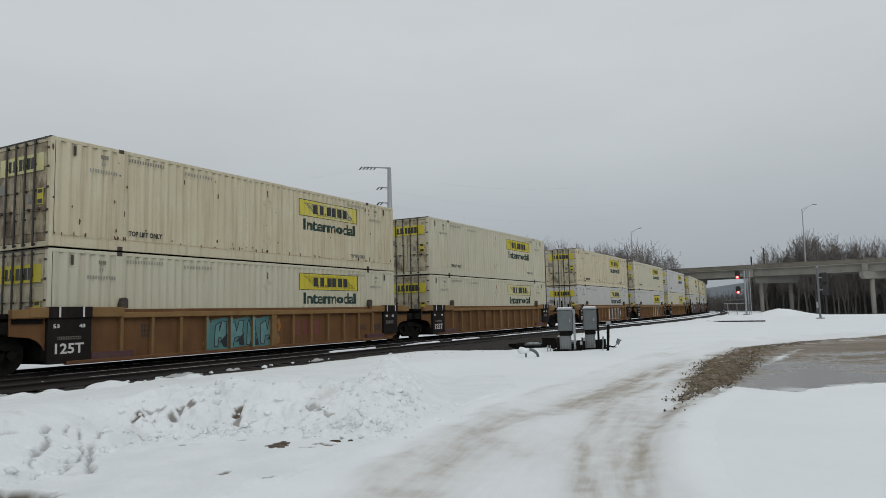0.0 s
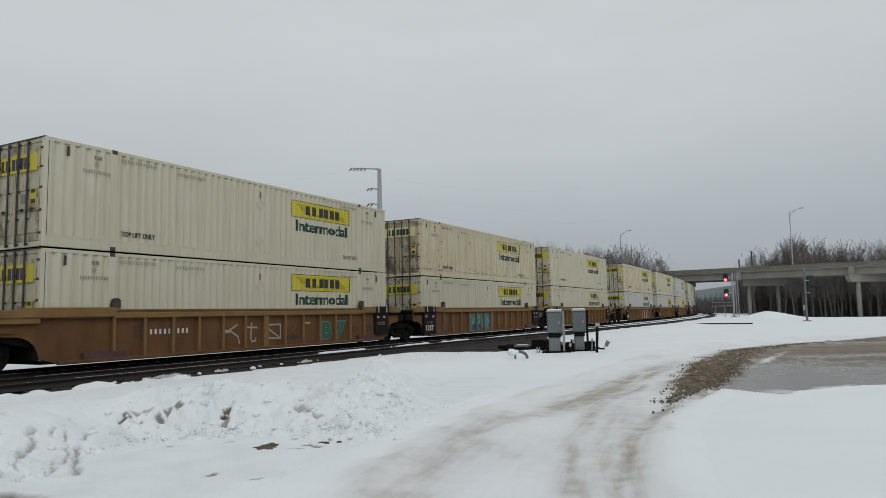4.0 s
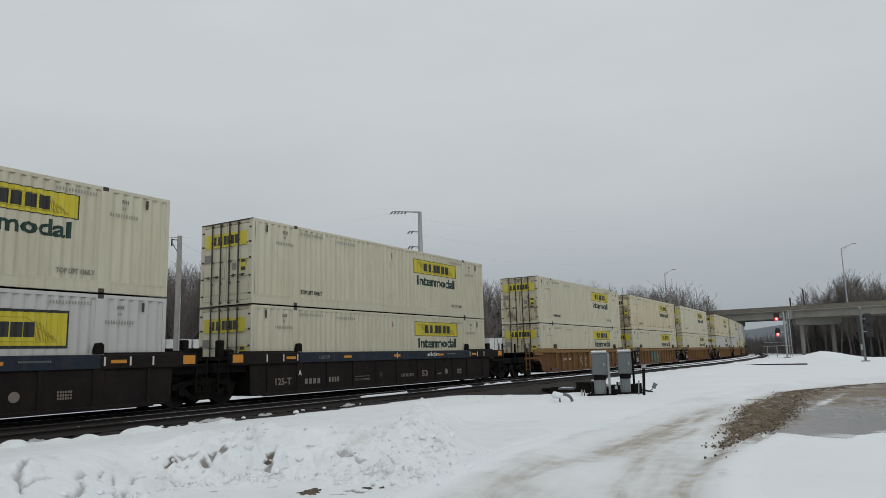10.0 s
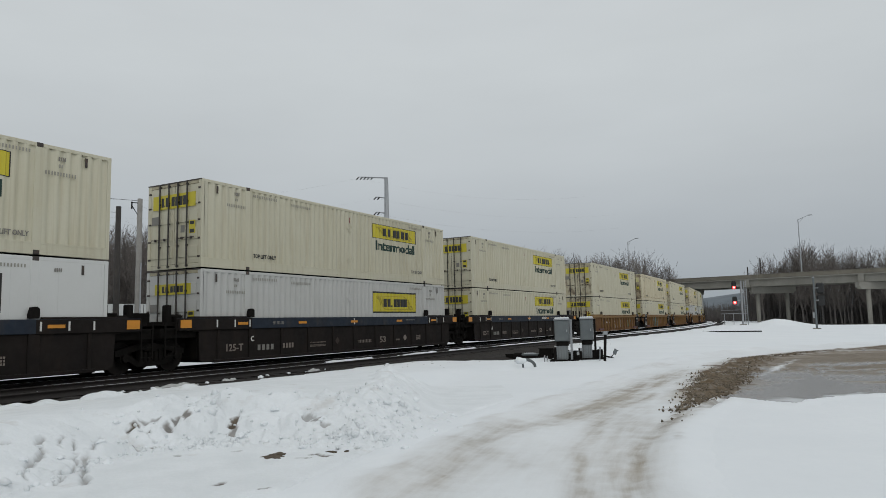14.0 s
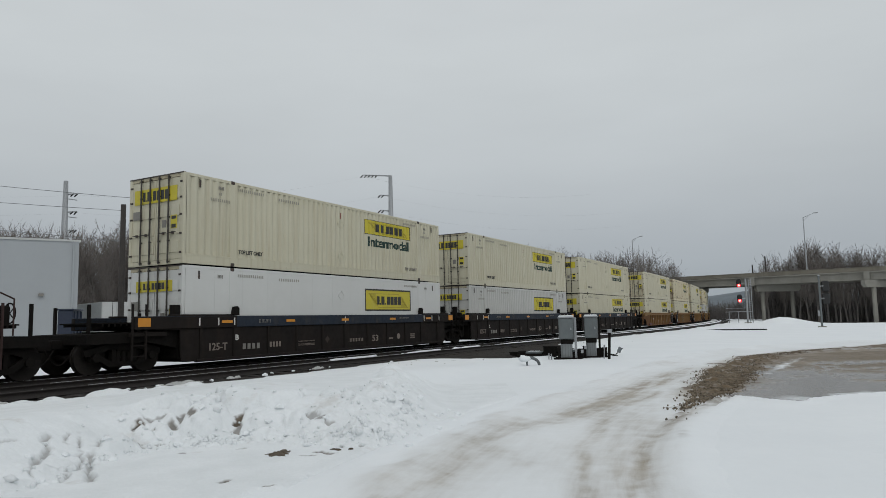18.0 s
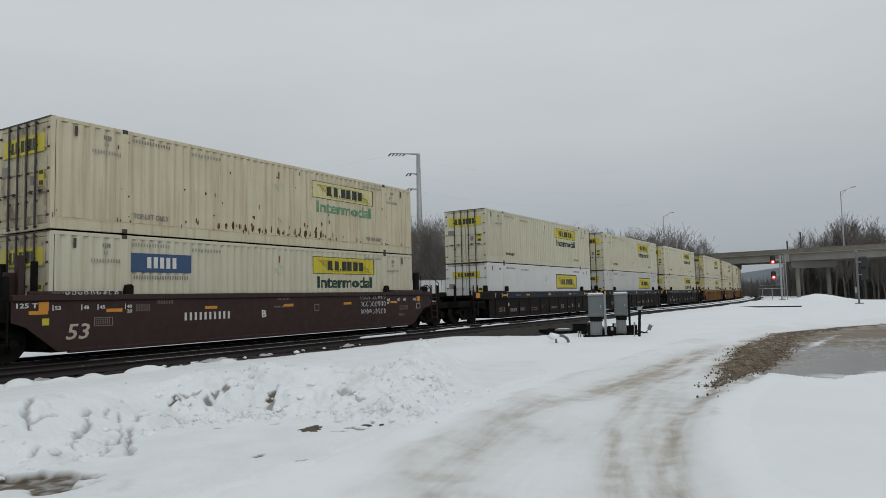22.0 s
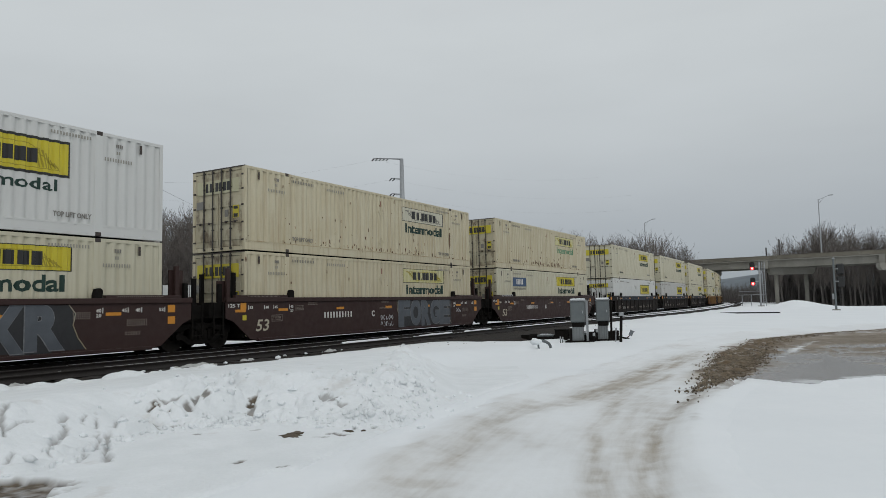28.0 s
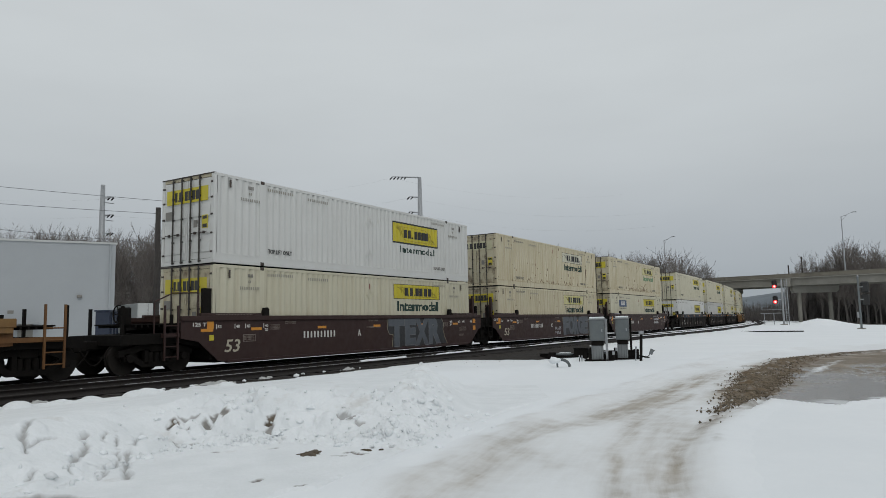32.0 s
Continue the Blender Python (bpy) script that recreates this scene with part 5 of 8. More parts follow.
def well_car(kind, spot, keyed, label, details):
    """spot: rear, middle or front platform of an articulated set."""
    steel, sill = {"orange": (ORANGE, ORANGE_SILL), "black": (BLACK_CAR, BLUE_SILL), "maroon": (MAROON, MAROON)}[kind]
    car = thing("well_car", label, "well car", "well cars of the train")
    long_end = 1.75 if kind == "black" else 1.25
    rear_end, front_end = (long_end if spot == "rear" else 0.95), (long_end if spot == "front" else 0.95)
    plate_in, plate_out = (1.325, 1.36) if kind == "orange" else (1.40, 1.44)
    cap_out = 1.51 if kind == "orange" else 1.47
    for s in (-1, 1):
        y0, y1 = sorted((s * plate_in, s * plate_out))
        part("side_plate", once(("plate", kind, spot, s), lambda: mesh_of("side_plate", prism(side_outline(kind, front_end, rear_end), y0, y1), steel)), parent=car)
        y0, y1 = sorted((s * 1.34, s * 1.50))
        part("top_sill", once(("sill", kind, spot, s), lambda: mesh_of("top_sill", top_bar(kind, -rear_end, LONG + front_end, y0, y1), sill)), parent=car)
        if kind == "black":
            y2, y3 = sorted((s * 1.34, s * 1.505))
            for qa, qb in ((-rear_end - 0.01, 2.1), (14.05, LONG + front_end + 0.01)):
                part("end_sill", once(("end_sill", spot, s, qa), lambda: mesh_of("end_sill", box(qa, qb, y2, y3, 1.22, 1.595, bevel=0.015), BLACK_CAR)), parent=car)
        part("bottom_sill", once(("bsill", kind, s), lambda: mesh_of("bottom_sill", box(0.45, 15.7, y0, y1, 0.17, 0.27, bevel=0.015), steel)), parent=car)
        if kind != "maroon":
            spots = [(0.62 + 1.491 * i, 0.3 if i in (1, 5, 9) else 0.10) for i in range(11)] if kind == "black" else [(2.05 + 1.012 * i, 0.24 if i == 6 else 0.10) for i in range(13)]
            deep, top = (1.43, 1.26) if kind == "black" else (plate_out, 1.36)
            for rx, wide in spots:
                rib = once(("rib", kind, s, wide), lambda: mesh_of("rib", box(-wide / 2, wide / 2, min(s * deep, s * 1.485), max(s * deep, s * 1.485), 0.26, top, bevel=0.012), steel if kind == "black" else ORANGE_SILL))
                part("rib", rib, parent=car).location = (rx, 0, 0)
        if kind == "orange":
            for qa, qb in ((1.14, 2.42), (13.73, 14.98)):
                part("side_strip", once(("strip", s, qa), lambda: mesh_of("side_strip", box(qa, qb, min(s * plate_out, s * 1.49), max(s * plate_out, s * 1.49), 0.275, 0.44), MAUVE)), parent=car, label="dark mauve strip")
        # raised guides that hold the lower container
        guide = once(("guide", kind, s), lambda: mesh_of("guide", prism([(-0.12, 1.62), (0.12, 1.62), (0.12, 1.86), (0.05, 1.92), (-0.07, 1.90), (-0.12, 1.74)], min(s * 1.32, s * 1.46), max(s * 1.32, s * 1.46)), GRIME if kind != "orange" else CASTING))
        for x in (2.12, 14.05):
            part("guide", guide, parent=car).location = (x, 0, 0)
        part("end_cap", once(("cap", kind, s), lambda: mesh_of("end_cap", box(-0.55, 2.1 if kind == "orange" else 1.9, min(s * 1.33, s * cap_out), max(s * 1.33, s * cap_out), {"maroon": 1.64, "black": 1.59, "orange": 1.40}[kind], {"maroon": 1.73, "black": 1.655, "orange": 1.655}[kind], bevel=0.012), BLACK_CAR if kind == "black" else sill)), parent=car)
        part("end_cap", once(("cap2", kind, s), lambda: mesh_of("end_cap", box(14.05 if kind == "orange" else 14.25, 16.7, min(s * 1.33, s * cap_out), max(s * 1.33, s * cap_out), {"maroon": 1.64, "black": 1.59, "orange": 1.40}[kind], {"maroon": 1.73, "black": 1.655, "orange": 1.655}[kind], bevel=0.012), BLACK_CAR if kind == "black" else sill)), parent=car)
    part("floor_pan", once("pan", lambda: mesh_of("floor_pan", box(0.1, 16.05, -1.32, 1.32, 0.20, 0.29), GRIME)), parent=car)

    for end, x, way in (("rear", 0.0, -1), ("front", LONG, 1)):
        outer = spot == end
        reach = 3.05 if outer else 1.62

        def build_deck():
            bm = prism([(x - way * 0.1, 1.35), (x + way * 0.5, 1.18), (x + way * reach, 1.12), (x + way * reach, 0.84), (x + way * 1.2, 0.86), (x - way * 0.1, 0.60)], -0.75 if not outer else -1.25, 0.75 if not outer else 1.25)
            box(*sorted((x, x + way * 0.12)), -1.32, 1.32, 0.3, 1.45, bm)
            box(*sorted((x + way * 0.15, x + way * (1.2 if outer else 0.9))), -1.40, 1.40, 1.25, 1.36, bm)
            return mesh_of("end_deck", bm, GRIME)
        part("end_deck", once(("deck", kind, end, outer), build_deck), parent=car)
        if outer:
            truck(car, x + way * 1.78, keyed)

            def build_coupler():
                bm = box(*sorted((x + way * 2.6, x + way * 3.45)), -0.16, 0.16, 0.72, 0.98, bevel=0.03)
                box(*sorted((x + way * 3.35, x + way * 3.62)), -0.22, 0.2, 0.66, 1.0, bm, bevel=0.05)
                for i in range(10):
                    a, b = [(x + way * (2.9 + 0.08 * j), -0.42, 0.72 - 0.42 * math.sin(math.pi * j / 10)) for j in (i, i + 1)]
                    rod(a, b, 0.028, sides=6, bm=bm)
                return mesh_of("coupler", bm, GRIME)
            part("coupler", once(("coupler", end), build_coupler), parent=car)

            def build_ladder():
                bm = bmesh.new()
                q0, q1, top = (1.95, 2.45, 1.95) if kind == "orange" else (1.35, 1.80, 1.95)
                for q in (q0, q1):
                    box(*sorted((x + way * (q - 0.025), x + way * (q + 0.025))), -1.45, -1.40, 0.36, top, bm)
                for i in range(4):
                    rod((x + way * q0, -1.42, 0.46 + 0.30 * i), (x + way * q1, -1.42, 0.46 + 0.30 * i), 0.018, sides=6, bm=bm)
                box(*sorted((x + way * 0.6, x + way * (q1 + 0.05))), -1.40, -1.33, 1.02, 1.14, bm)
                return mesh_of("ladder", bm, steel)
            part("ladder", once(("ladder", kind, end), build_ladder), parent=car)

            def build_rail():
                bm = bmesh.new()
                rod((x + way * 0.6, -1.36, 1.6), (x + way * 0.6, -1.36, 2.35), 0.02, sides=6, bm=bm)
                rod((x + way * 0.6, -1.36, 2.35), (x + way * 1.5, -1.36, 2.32), 0.02, sides=6, bm=bm)
                rod((x + way * 1.5, -1.36, 2.32), (x + way * 2.1, -1.36, 2.05), 0.02, sides=6, bm=bm)
                rod((x + way * 2.1, -1.36, 2.05), (x + way * 2.1, -1.36, 1.15), 0.02, sides=6, bm=bm)
                return mesh_of("grab_rail", bm, steel)
            if kind == "orange":
                part("end_block", once(("block", end), lambda: mesh_of("end_block", box(*sorted((x + way * 0.05, x + way * 1.2)), -1.475, -1.36, 1.24, 1.56, bevel=0.02), ORANGE_SILL)), parent=car)
            else:
                part("end_post", once(("endpost", kind, end), lambda: mesh_of("end_post", box(*sorted((x + way * 0.1, x + way * 0.42)), -1.38, -1.24, 1.3, 2.5 if kind == "maroon" else 1.95, bevel=0.02), GRIME)), parent=car)
            if kind == "maroon":
                part("grab_rail", once(("grab", kind, end), build_rail), parent=car)

            for q, yy, top in ((2.75, -0.9, 1.95), (1.15, -0.9, 1.7), (2.6, 0.9, 1.9)):
                post = part("post", once(("post", top), lambda: mesh_of("post", box(-0.035, 0.035, -0.05, 0.05, 1.1, top, bevel=0.008), GRIME)), parent=car)
                post.location = (x + way * (q + 0.035), yy, 0)
            walk_plate = part("walkway", once(("walkway", end), lambda: mesh_of("walkway", box(*sorted((x + way * 1.0, x + way * 2.5)), -0.9, 0.9, 1.40, 1.44), GRIME)), parent=car)
            for i in range(8):
                part("slat", once(("slat", end), lambda: mesh_of("slat", box(0, 0.05, -0.9, 0.9, 1.33, 1.40), GRIME)), parent=walk_plate).location = (x + way * (1.05 + 0.19 * i), 0, 0)
            if kind == "maroon":
                def build_brake():
                    bm = bmesh.new()
                    c = Vector((x + way * 2.55, -0.35, 1.72))
                    for i in range(16):
                        a, b = [c + Vector((0, 0.26 * math.cos(q), 0.26 * math.sin(q))) for q in (i * math.pi / 8, (i + 1) * math.pi / 8)]
                        rod(a, b, 0.02, sides=6, bm=bm)
                    for i in range(5):
                        q = i * math.pi * 0.4
                        rod(c, c + Vector((0, 0.25 * math.cos(q), 0.25 * math.sin(q))), 0.014, sides=6, bm=bm)
                    box(*sorted((c.x - way * 0.32, c.x - way * 0.06)), c.y - 0.16, c.y + 0.16, c.z - 0.32, c.z + 0.2, bm, bevel=0.04)
                    rod((c.x - way * 0.2, c.y, 1.1), (c.x - way * 0.2, c.y, 1.5), 0.05, sides=8, bm=bm)
                    return mesh_of("hand_brake", bm, GRIME)
                part("hand_brake", once(("brake", end), build_brake), parent=car, label="round hand brake wheel on its housing")
        elif end == "front":
            truck(car, LONG + (PITCH - LONG) / 2, keyed)
        if not outer:
            part("platform", once(("platform", kind, end), lambda: mesh_of("platform", box(*sorted((x + way * 0.14, x + way * 1.5)), -1.3, 1.3, 1.0, 1.42 if kind == "maroon" else 1.30, box(*sorted((x + way * 0.14, x + way * 1.35)), -1.22, 1.22, 1.42 if kind == "maroon" else 1.38, 1.50)), GRIME)), parent=car)

            def build_step():
                bm = bmesh.new()
                for q in (1.02, 1.4):
                    box(*sorted((x + way * (q - 0.02), x + way * (q + 0.02))), -1.43, -1.38, 0.42, 1.5, bm)
                for i in range(4):
                    box(*sorted((x + way * 1.02, x + way * 1.4)), -1.44, -1.38, 0.46 + 0.27 * i, 0.485 + 0.27 * i, bm)
                return mesh_of("step", bm, GRIME)
            if kind != "orange":
                part("step", once(("step", kind, end), build_step), parent=car)
        if not outer and kind == "black":
            for q, yy, wx, top in ((0.35, -0.5, 0.22, 1.74), (0.95, -0.9, 0.10, 2.02), (1.05, 0.3, 0.35, 1.80), (0.65, -1.0, 0.12, 1.70)):
                part("brake_gear", once(("gear", wx, top), lambda: mesh_of("brake_gear", box(-wx, wx, -0.12, 0.12, 1.40, top, bevel=0.03), GRIME)), parent=car).location = (x + way * q, yy, 0)
        if not outer and kind == "maroon":
            part("end_plate", once(("endplate", end), lambda: mesh_of("end_plate", box(*sorted((x + way * 0.45, x + way * 0.95)), -1.05, -0.98, 1.42, 2.5 if end == "front" else 2.2, bevel=0.01), MAROON)), parent=car)
            for q, yy, top in ((0.18, -0.95, 2.5), (0.62, -1.15, 2.62), (0.95, -1.15, 2.1), (0.18, 0.6, 2.5), (1.35, -0.4, 2.3)):
                post = part("stanchion", once(("stub", top), lambda: mesh_of("stanchion", box(-0.07, 0.07, -0.06, 0.06, 1.2, top, bevel=0.012), steel if top > 2.6 else GRIME)), parent=car)
                post.location = (x + way * q, yy, 0)

    # reflectors and stencils on the near side
    y = -1.511 if kind != "maroon" else -1.448
    flash = once("flash", lambda: mesh_of("reflector", box(0, 0.46, -0.004, 0.004, 0, 0.09), REFLECT))
    square = once("square", lambda: mesh_of("reflector", box(0, 0.25, -0.004, 0.004, 0, 0.22 if kind == "maroon" else 0.25), REFLECT))
    block = once("block", lambda: mesh_of("reflector", box(0, 0.42, -0.004, 0.004, 0, 0.25), REFLECT))
    if kind == "maroon":
        rows = [(-0.32, 1.25, square), (-0.55, 1.16, flash), (16.25, 1.22, square)] + [(16.25, 0.88, square)] * (details["letter"] != "B")
        rows += [(x, 1.17, flash) for x in (1.45, 4.66, 8.0, 11.2, 14.27)]
    elif kind == "black":
        rows = [(-1.68 if spot == "rear" else -0.93, 1.3, block), (17.2 if spot == "front" else 16.62, 1.3, block)] + [(x, 1.37, flash) for x in (1.43, 4.47, 7.72, 11.2, 14.35)]
    else:
        rows = []
    for x, z, me in rows:
        part("reflector", me, parent=car).location = (x, y, z)
    stencils(car, kind, details)
    return car


def stencils(car, kind, details):
    y = -1.366 if kind == "orange" else -1.447
    ink = WHITE_INK
    if kind == "maroon":
        write_on(car, "53", 0.36, y, 0.50, 0.58, 0.40, STENCIL, bold=0.012, lean=0.22)
        bars(car, 3.92, y, 0.85, 1.8, 0.23, ink, 10)
        write_on(car, details["letter"], 6.98, y, 0.83, 0.2, 0.25, ink, bold=0.03)
        for x, t in ((0.08, "53"), (0.82, "48"), (1.26, "45"), (2.05, "40"), (2.05, "20"), (13.99, "40"), (13.99, "20"), (14.75, "45"), (15.18, "48"), (15.95, "53")):
            write_on(car, t, x, y, 1.13 if t == "20" else 1.26, 0.15, 0.10, ink)
            if t != "20":
                part("tick", once("tick3", lambda: mesh_of("tick", box(0, 0.025, -0.003, 0.003, 0, 0.15), WHITE_INK)), parent=car).location = (x + (-0.06 if x < 8 else 0.18), y, 1.24)
        write_on(car, "125 T", -0.84, y, 1.32, 0.5, 0.12, ink)
        for x, z, w, n, rows in ((2.32, 1.17, 0.46, 9, 4), (3.0, 1.36, 0.55, 10, 2), (7.55, 1.14, 0.95, 16, 1), (7.7, 1.40, 0.6, 9, 1), (14.91, 0.87, 0.66, 12, 4), (14.85, 0.62, 0.5, 10, 2), (13.35, 1.1, 0.5, 10, 4), (1.16, 0.86, 0.42, 8, 3)):
            bars(car, x, y, z, w, 0.045 * rows + 0.02, DIM_INK, n, rows=rows)

        def frame_mark(x0, x1, z0, z1, ink2):
            def build():
                bm = bmesh.new()
                for q in ((x0, x1, z0, z0 + 0.02), (x0, x1, z1 - 0.02, z1), (x0, x0 + 0.02, z0 + 0.02, z1 - 0.02), (x1 - 0.02, x1, z0 + 0.02, z1 - 0.02)):
                    box(q[0], q[1], y - 0.003, y + 0.003, q[2], q[3], bm)
                return mesh_of("label_frame", bm, ink2)
            part("label_frame", once(("frame_mark", x0), build), parent=car)
        frame_mark(1.11, 1.64, 0.81, 1.04, DIM_INK)
        frame_mark(9.55, 9.8, 0.98, 1.22, GREY_INK)
        if details["letter"] == "B":
            frame_mark(16.22, 16.52, 0.90, 1.14, WHITE_INK)
        part("warning_plate", once("warn", lambda: mesh_of("warning_plate", box(-0.23, -0.06, y - 0.003, y + 0.003, 0.89, 1.06), YELLOW)), parent=car)
    elif kind == "black":
        bars(car, 2.41, y, 0.48, 0.87, 0.19, GREY_INK, 4)
        bars(car, 3.69, y, 0.50, 0.62, 0.18, DIM_INK, 4)
        write_on(car, details["letter"], 2.03, -1.500, 0.80, 0.15, 0.18, ink)
        write_on(car, "125-T", 0.98, y, 0.50, 0.75, 0.24, DIM_INK)
        bars(car, 5.2, y, 0.62, 0.95, 0.04, DIM_INK, 20)
        bars(car, 5.2, y, 0.48, 0.95, 0.09, DIM_INK, 16, rows=2)
        bars(car, 8.22, y, 0.51, 1.08, 0.13, DIM_INK, 10)
        write_on(car, "53", 9.91, y, 0.47, 0.46, 0.27, DIM_INK)
        bars(car, 11.2, y, 0.52, 0.34, 0.07, DIM_INK, 7)
        part("ring_mark", once("ringmark", lambda: mesh_of("ring_mark", rod((11.98, y - 0.003, 0.63), (11.98, y + 0.003, 0.63), 0.13, sides=14), DIM_INK)), parent=car)
        part("ring_mark", once("ringmark2", lambda: mesh_of("ring_mark", rod((6.88, y - 0.003, 0.66), (6.88, y + 0.003, 0.66), 0.14, sides=4), ROAD_DUST)), parent=car)
        bars(car, 13.0, y, 0.50, 0.4, 0.24, DIM_INK, 6, rows=3)
        for x in (0.5, 1.27, 1.95, 7.93, 14.15, 14.9, 15.6):
            part("tick", once("tick", lambda: mesh_of("tick", box(0, 0.05, -0.003, 0.003, 0, 0.24), WHITE_INK)), parent=car).location = (x, -1.511, 1.30)
        bars(car, 3.1, -1.508, 1.36, 0.6, 0.12, GREY_INK, 9, rows=3)
        bars(car, 12.0, -1.508, 1.42, 0.8, 0.05, GREY_INK, 14)
        if details["letter"] == "A":
            write_on(car, "skin", 10.3, -1.508, 1.36, 1.0, 0.17, WHITE_INK, "graffiti", "white sprayed lettering")
    else:
        if details.get("tag") == "green":
            bars(car, 3.3, y, 0.86, 1.5, 0.15, WHITE_INK, 9)
            for run in ([(6.16, 0.88), (6.42, 0.87), (6.78, 1.05)], [(6.16, 0.80), (6.52, 0.84), (6.84, 0.66), (6.90, 0.44)], [(6.17, 1.0), (6.17, 0.40)],
                        [(7.22, 0.96), (7.74, 0.94)], [(7.48, 1.08), (7.44, 0.60), (7.50, 0.46), (7.66, 0.48), (7.68, 0.56)],
                        [(8.32, 1.02), (8.95, 1.03), (8.96, 0.52), (8.32, 0.88)], [(8.30, 0.55), (8.92, 0.52)], [(10.38, 1.05), (10.62, 1.04)]):
                tagged(part("graffiti", stroke(run, 0.028, y - 0.004, y + 0.002), SPRAY_CHALK, car, "pale sprayed line"), kind="stuff")
            for run in ([(9.49, 0.89), (9.80, 0.68)], [(9.49, 0.68), (9.80, 0.89)]):
                tagged(part("graffiti", stroke(run, 0.02, y - 0.004, y + 0.002), RED_INK, car, "red sprayed cross"), kind="stuff")
        else:
            panel = part("black_panel", once("bpanel", lambda: mesh_of("black_panel", box(-0.06, 1.13, -1.47, -1.34, 0.22, 1.42), BLACK_CAR)), parent=car, label="black stencil panel")
            write_on(panel, "125T", 0.14, -1.474, 0.46, 0.78, 0.27, WHITE_INK)
            bars(panel, 0.2, -1.474, 0.82, 0.65, 0.10, GREY_INK, 14, rows=2)
            write_on(panel, "53", 0.08, -1.474, 1.12, 0.17, 0.1, WHITE_INK)
            write_on(panel, "48", 0.78, -1.474, 1.12, 0.17, 0.1, WHITE_INK)
        panel = part("black_panel", once("bpanel2", lambda: mesh_of("black_panel", box(15.03, 16.1, -1.47, -1.34, 0.44, 1.42), BLACK_CAR)), parent=car, label="black stencil panel")
        bars(panel, 15.2, -1.474, 0.85, 0.6, 0.16, GREY_INK, 12, rows=2)
        write_on(panel, "48", 15.15, -1.474, 1.15, 0.17, 0.1, WHITE_INK)
        write_on(panel, "53", 15.65, -1.474, 1.15, 0.17, 0.1, WHITE_INK)
        write_on(car, "53", 14.42, y, 0.56, 0.42, 0.30, BLACK_INK, bold=0.03)
        bars(car, 2.75, y, 0.78, 0.5, 0.42, CASTING, 5, rows=3)
        bars(car, 13.4, y, 0.66, 0.45, 0.2, CASTING, 4, rows=2)
        for qa, qb in ((-0.06, 1.13), (15.03, 16.1))[1 if details.get("tag") == "green" else 0:]:
            part("black_cap", once(("bcap", qa), lambda: mesh_of("black_cap", box(qa, qb, -1.52, -1.325, 1.375, 1.67, bevel=0.012), BLACK_CAR)), parent=car)
        for x in (0.2, 0.85, 15.2, 15.85)[2 if details.get("tag") == "green" else 0:]:
            part("tick", once("tick2", lambda: mesh_of("tick", box(0, 0.05, -0.003, 0.003, 0, 0.28), WHITE_INK)), parent=car).location = (x, -1.524, 1.40)
    graffiti(car, details.get("tag"), y)


TEAL = surface("teal_spray_paint", (0.055, 0.16, 0.165), 0.55, second=(0.10, 0.22, 0.21), scale=3, mix=0.7)
SPRAY_GREEN = surface("green_spray_paint", (0.018, 0.11, 0.058), 0.5, scale=3, mix=0.5)
SPRAY_GREY = surface("grey_spray_paint", (0.098, 0.11, 0.127), 0.5, second=(0.06, 0.068, 0.08), scale=2, mix=0.7)
SPRAY_OCHRE = surface("ochre_spray", (0.20, 0.15, 0.07), 0.6, second=(0.30, 0.28, 0.22), scale=3, mix=0.9)
SPRAY_CHALK = surface("chalky_spray", (0.40, 0.39, 0.35), 0.6, second=(0.28, 0.26, 0.22), scale=4, mix=0.8)
SPRAY_EDGE = surface("pale_grey_spray", (0.24, 0.25, 0.26), 0.55, second=(0.10, 0.105, 0.115), scale=5, mix=1.0)
WHEEL = surface("wheel_steel", (0.012, 0.0105, 0.0095), 0.75, 0.0, spec=0.2, second=(0.022, 0.018, 0.015), scale=5, mix=0.7)
ROAD_DUST = plain("brown_dust_mark", (0.035, 0.024, 0.018), 0.8)
STAIN = surface("rust_stain", (0.33, 0.235, 0.12), 0.7, second=(0.50, 0.45, 0.32), scale=2.5, mix=1.0)
SPRAY_DARK = surface("dark_spray_paint", (0.02, 0.02, 0.022), 0.5, scale=2, mix=0.5)
SPRAY_PALE = surface("pale_spray_paint", (0.55, 0.56, 0.58), 0.5, second=(0.42, 0.42, 0.44), scale=3, mix=0.6)


def blob(points, y, z0, material, car, name="graffiti", label=""):
    part(name, prism(points, y - 0.003, y + 0.002), material, car, label)


def scribble(car, x, y, z, width, height, count, seed):
    """A hand-drawn line of paint-marker scrawl, too rough to read."""
    rnd = random.Random(seed)
    bm = bmesh.new()
    w = width / count
    for i in range(count):
        c, turn, r = x + w * (i + 0.45), rnd.uniform(0, 6.28), rnd.uniform(0.7, 1.0)
        steps = rnd.choice((5, 6, 7))
        sweep = rnd.choice((-1, 1)) * rnd.uniform(3.2, 5.4)
        pts = [(c + 0.36 * w * r * math.cos(turn + sweep * q / steps), z + height * (0.5 + 0.48 * math.sin(turn + sweep * q / steps))) for q in range(steps + 1)]
        pts.append((c + rnd.uniform(-0.3, 0.4) * w, z + height * rnd.choice((0.0, 1.0))))
        for a, b in zip(pts, pts[1:]):
            rod((a[0], y, a[1]), (b[0], y, b[1]), 0.012, sides=4, bm=bm)
    tagged(part("graffiti", bm, SPRAY_PALE, car), kind="stuff")


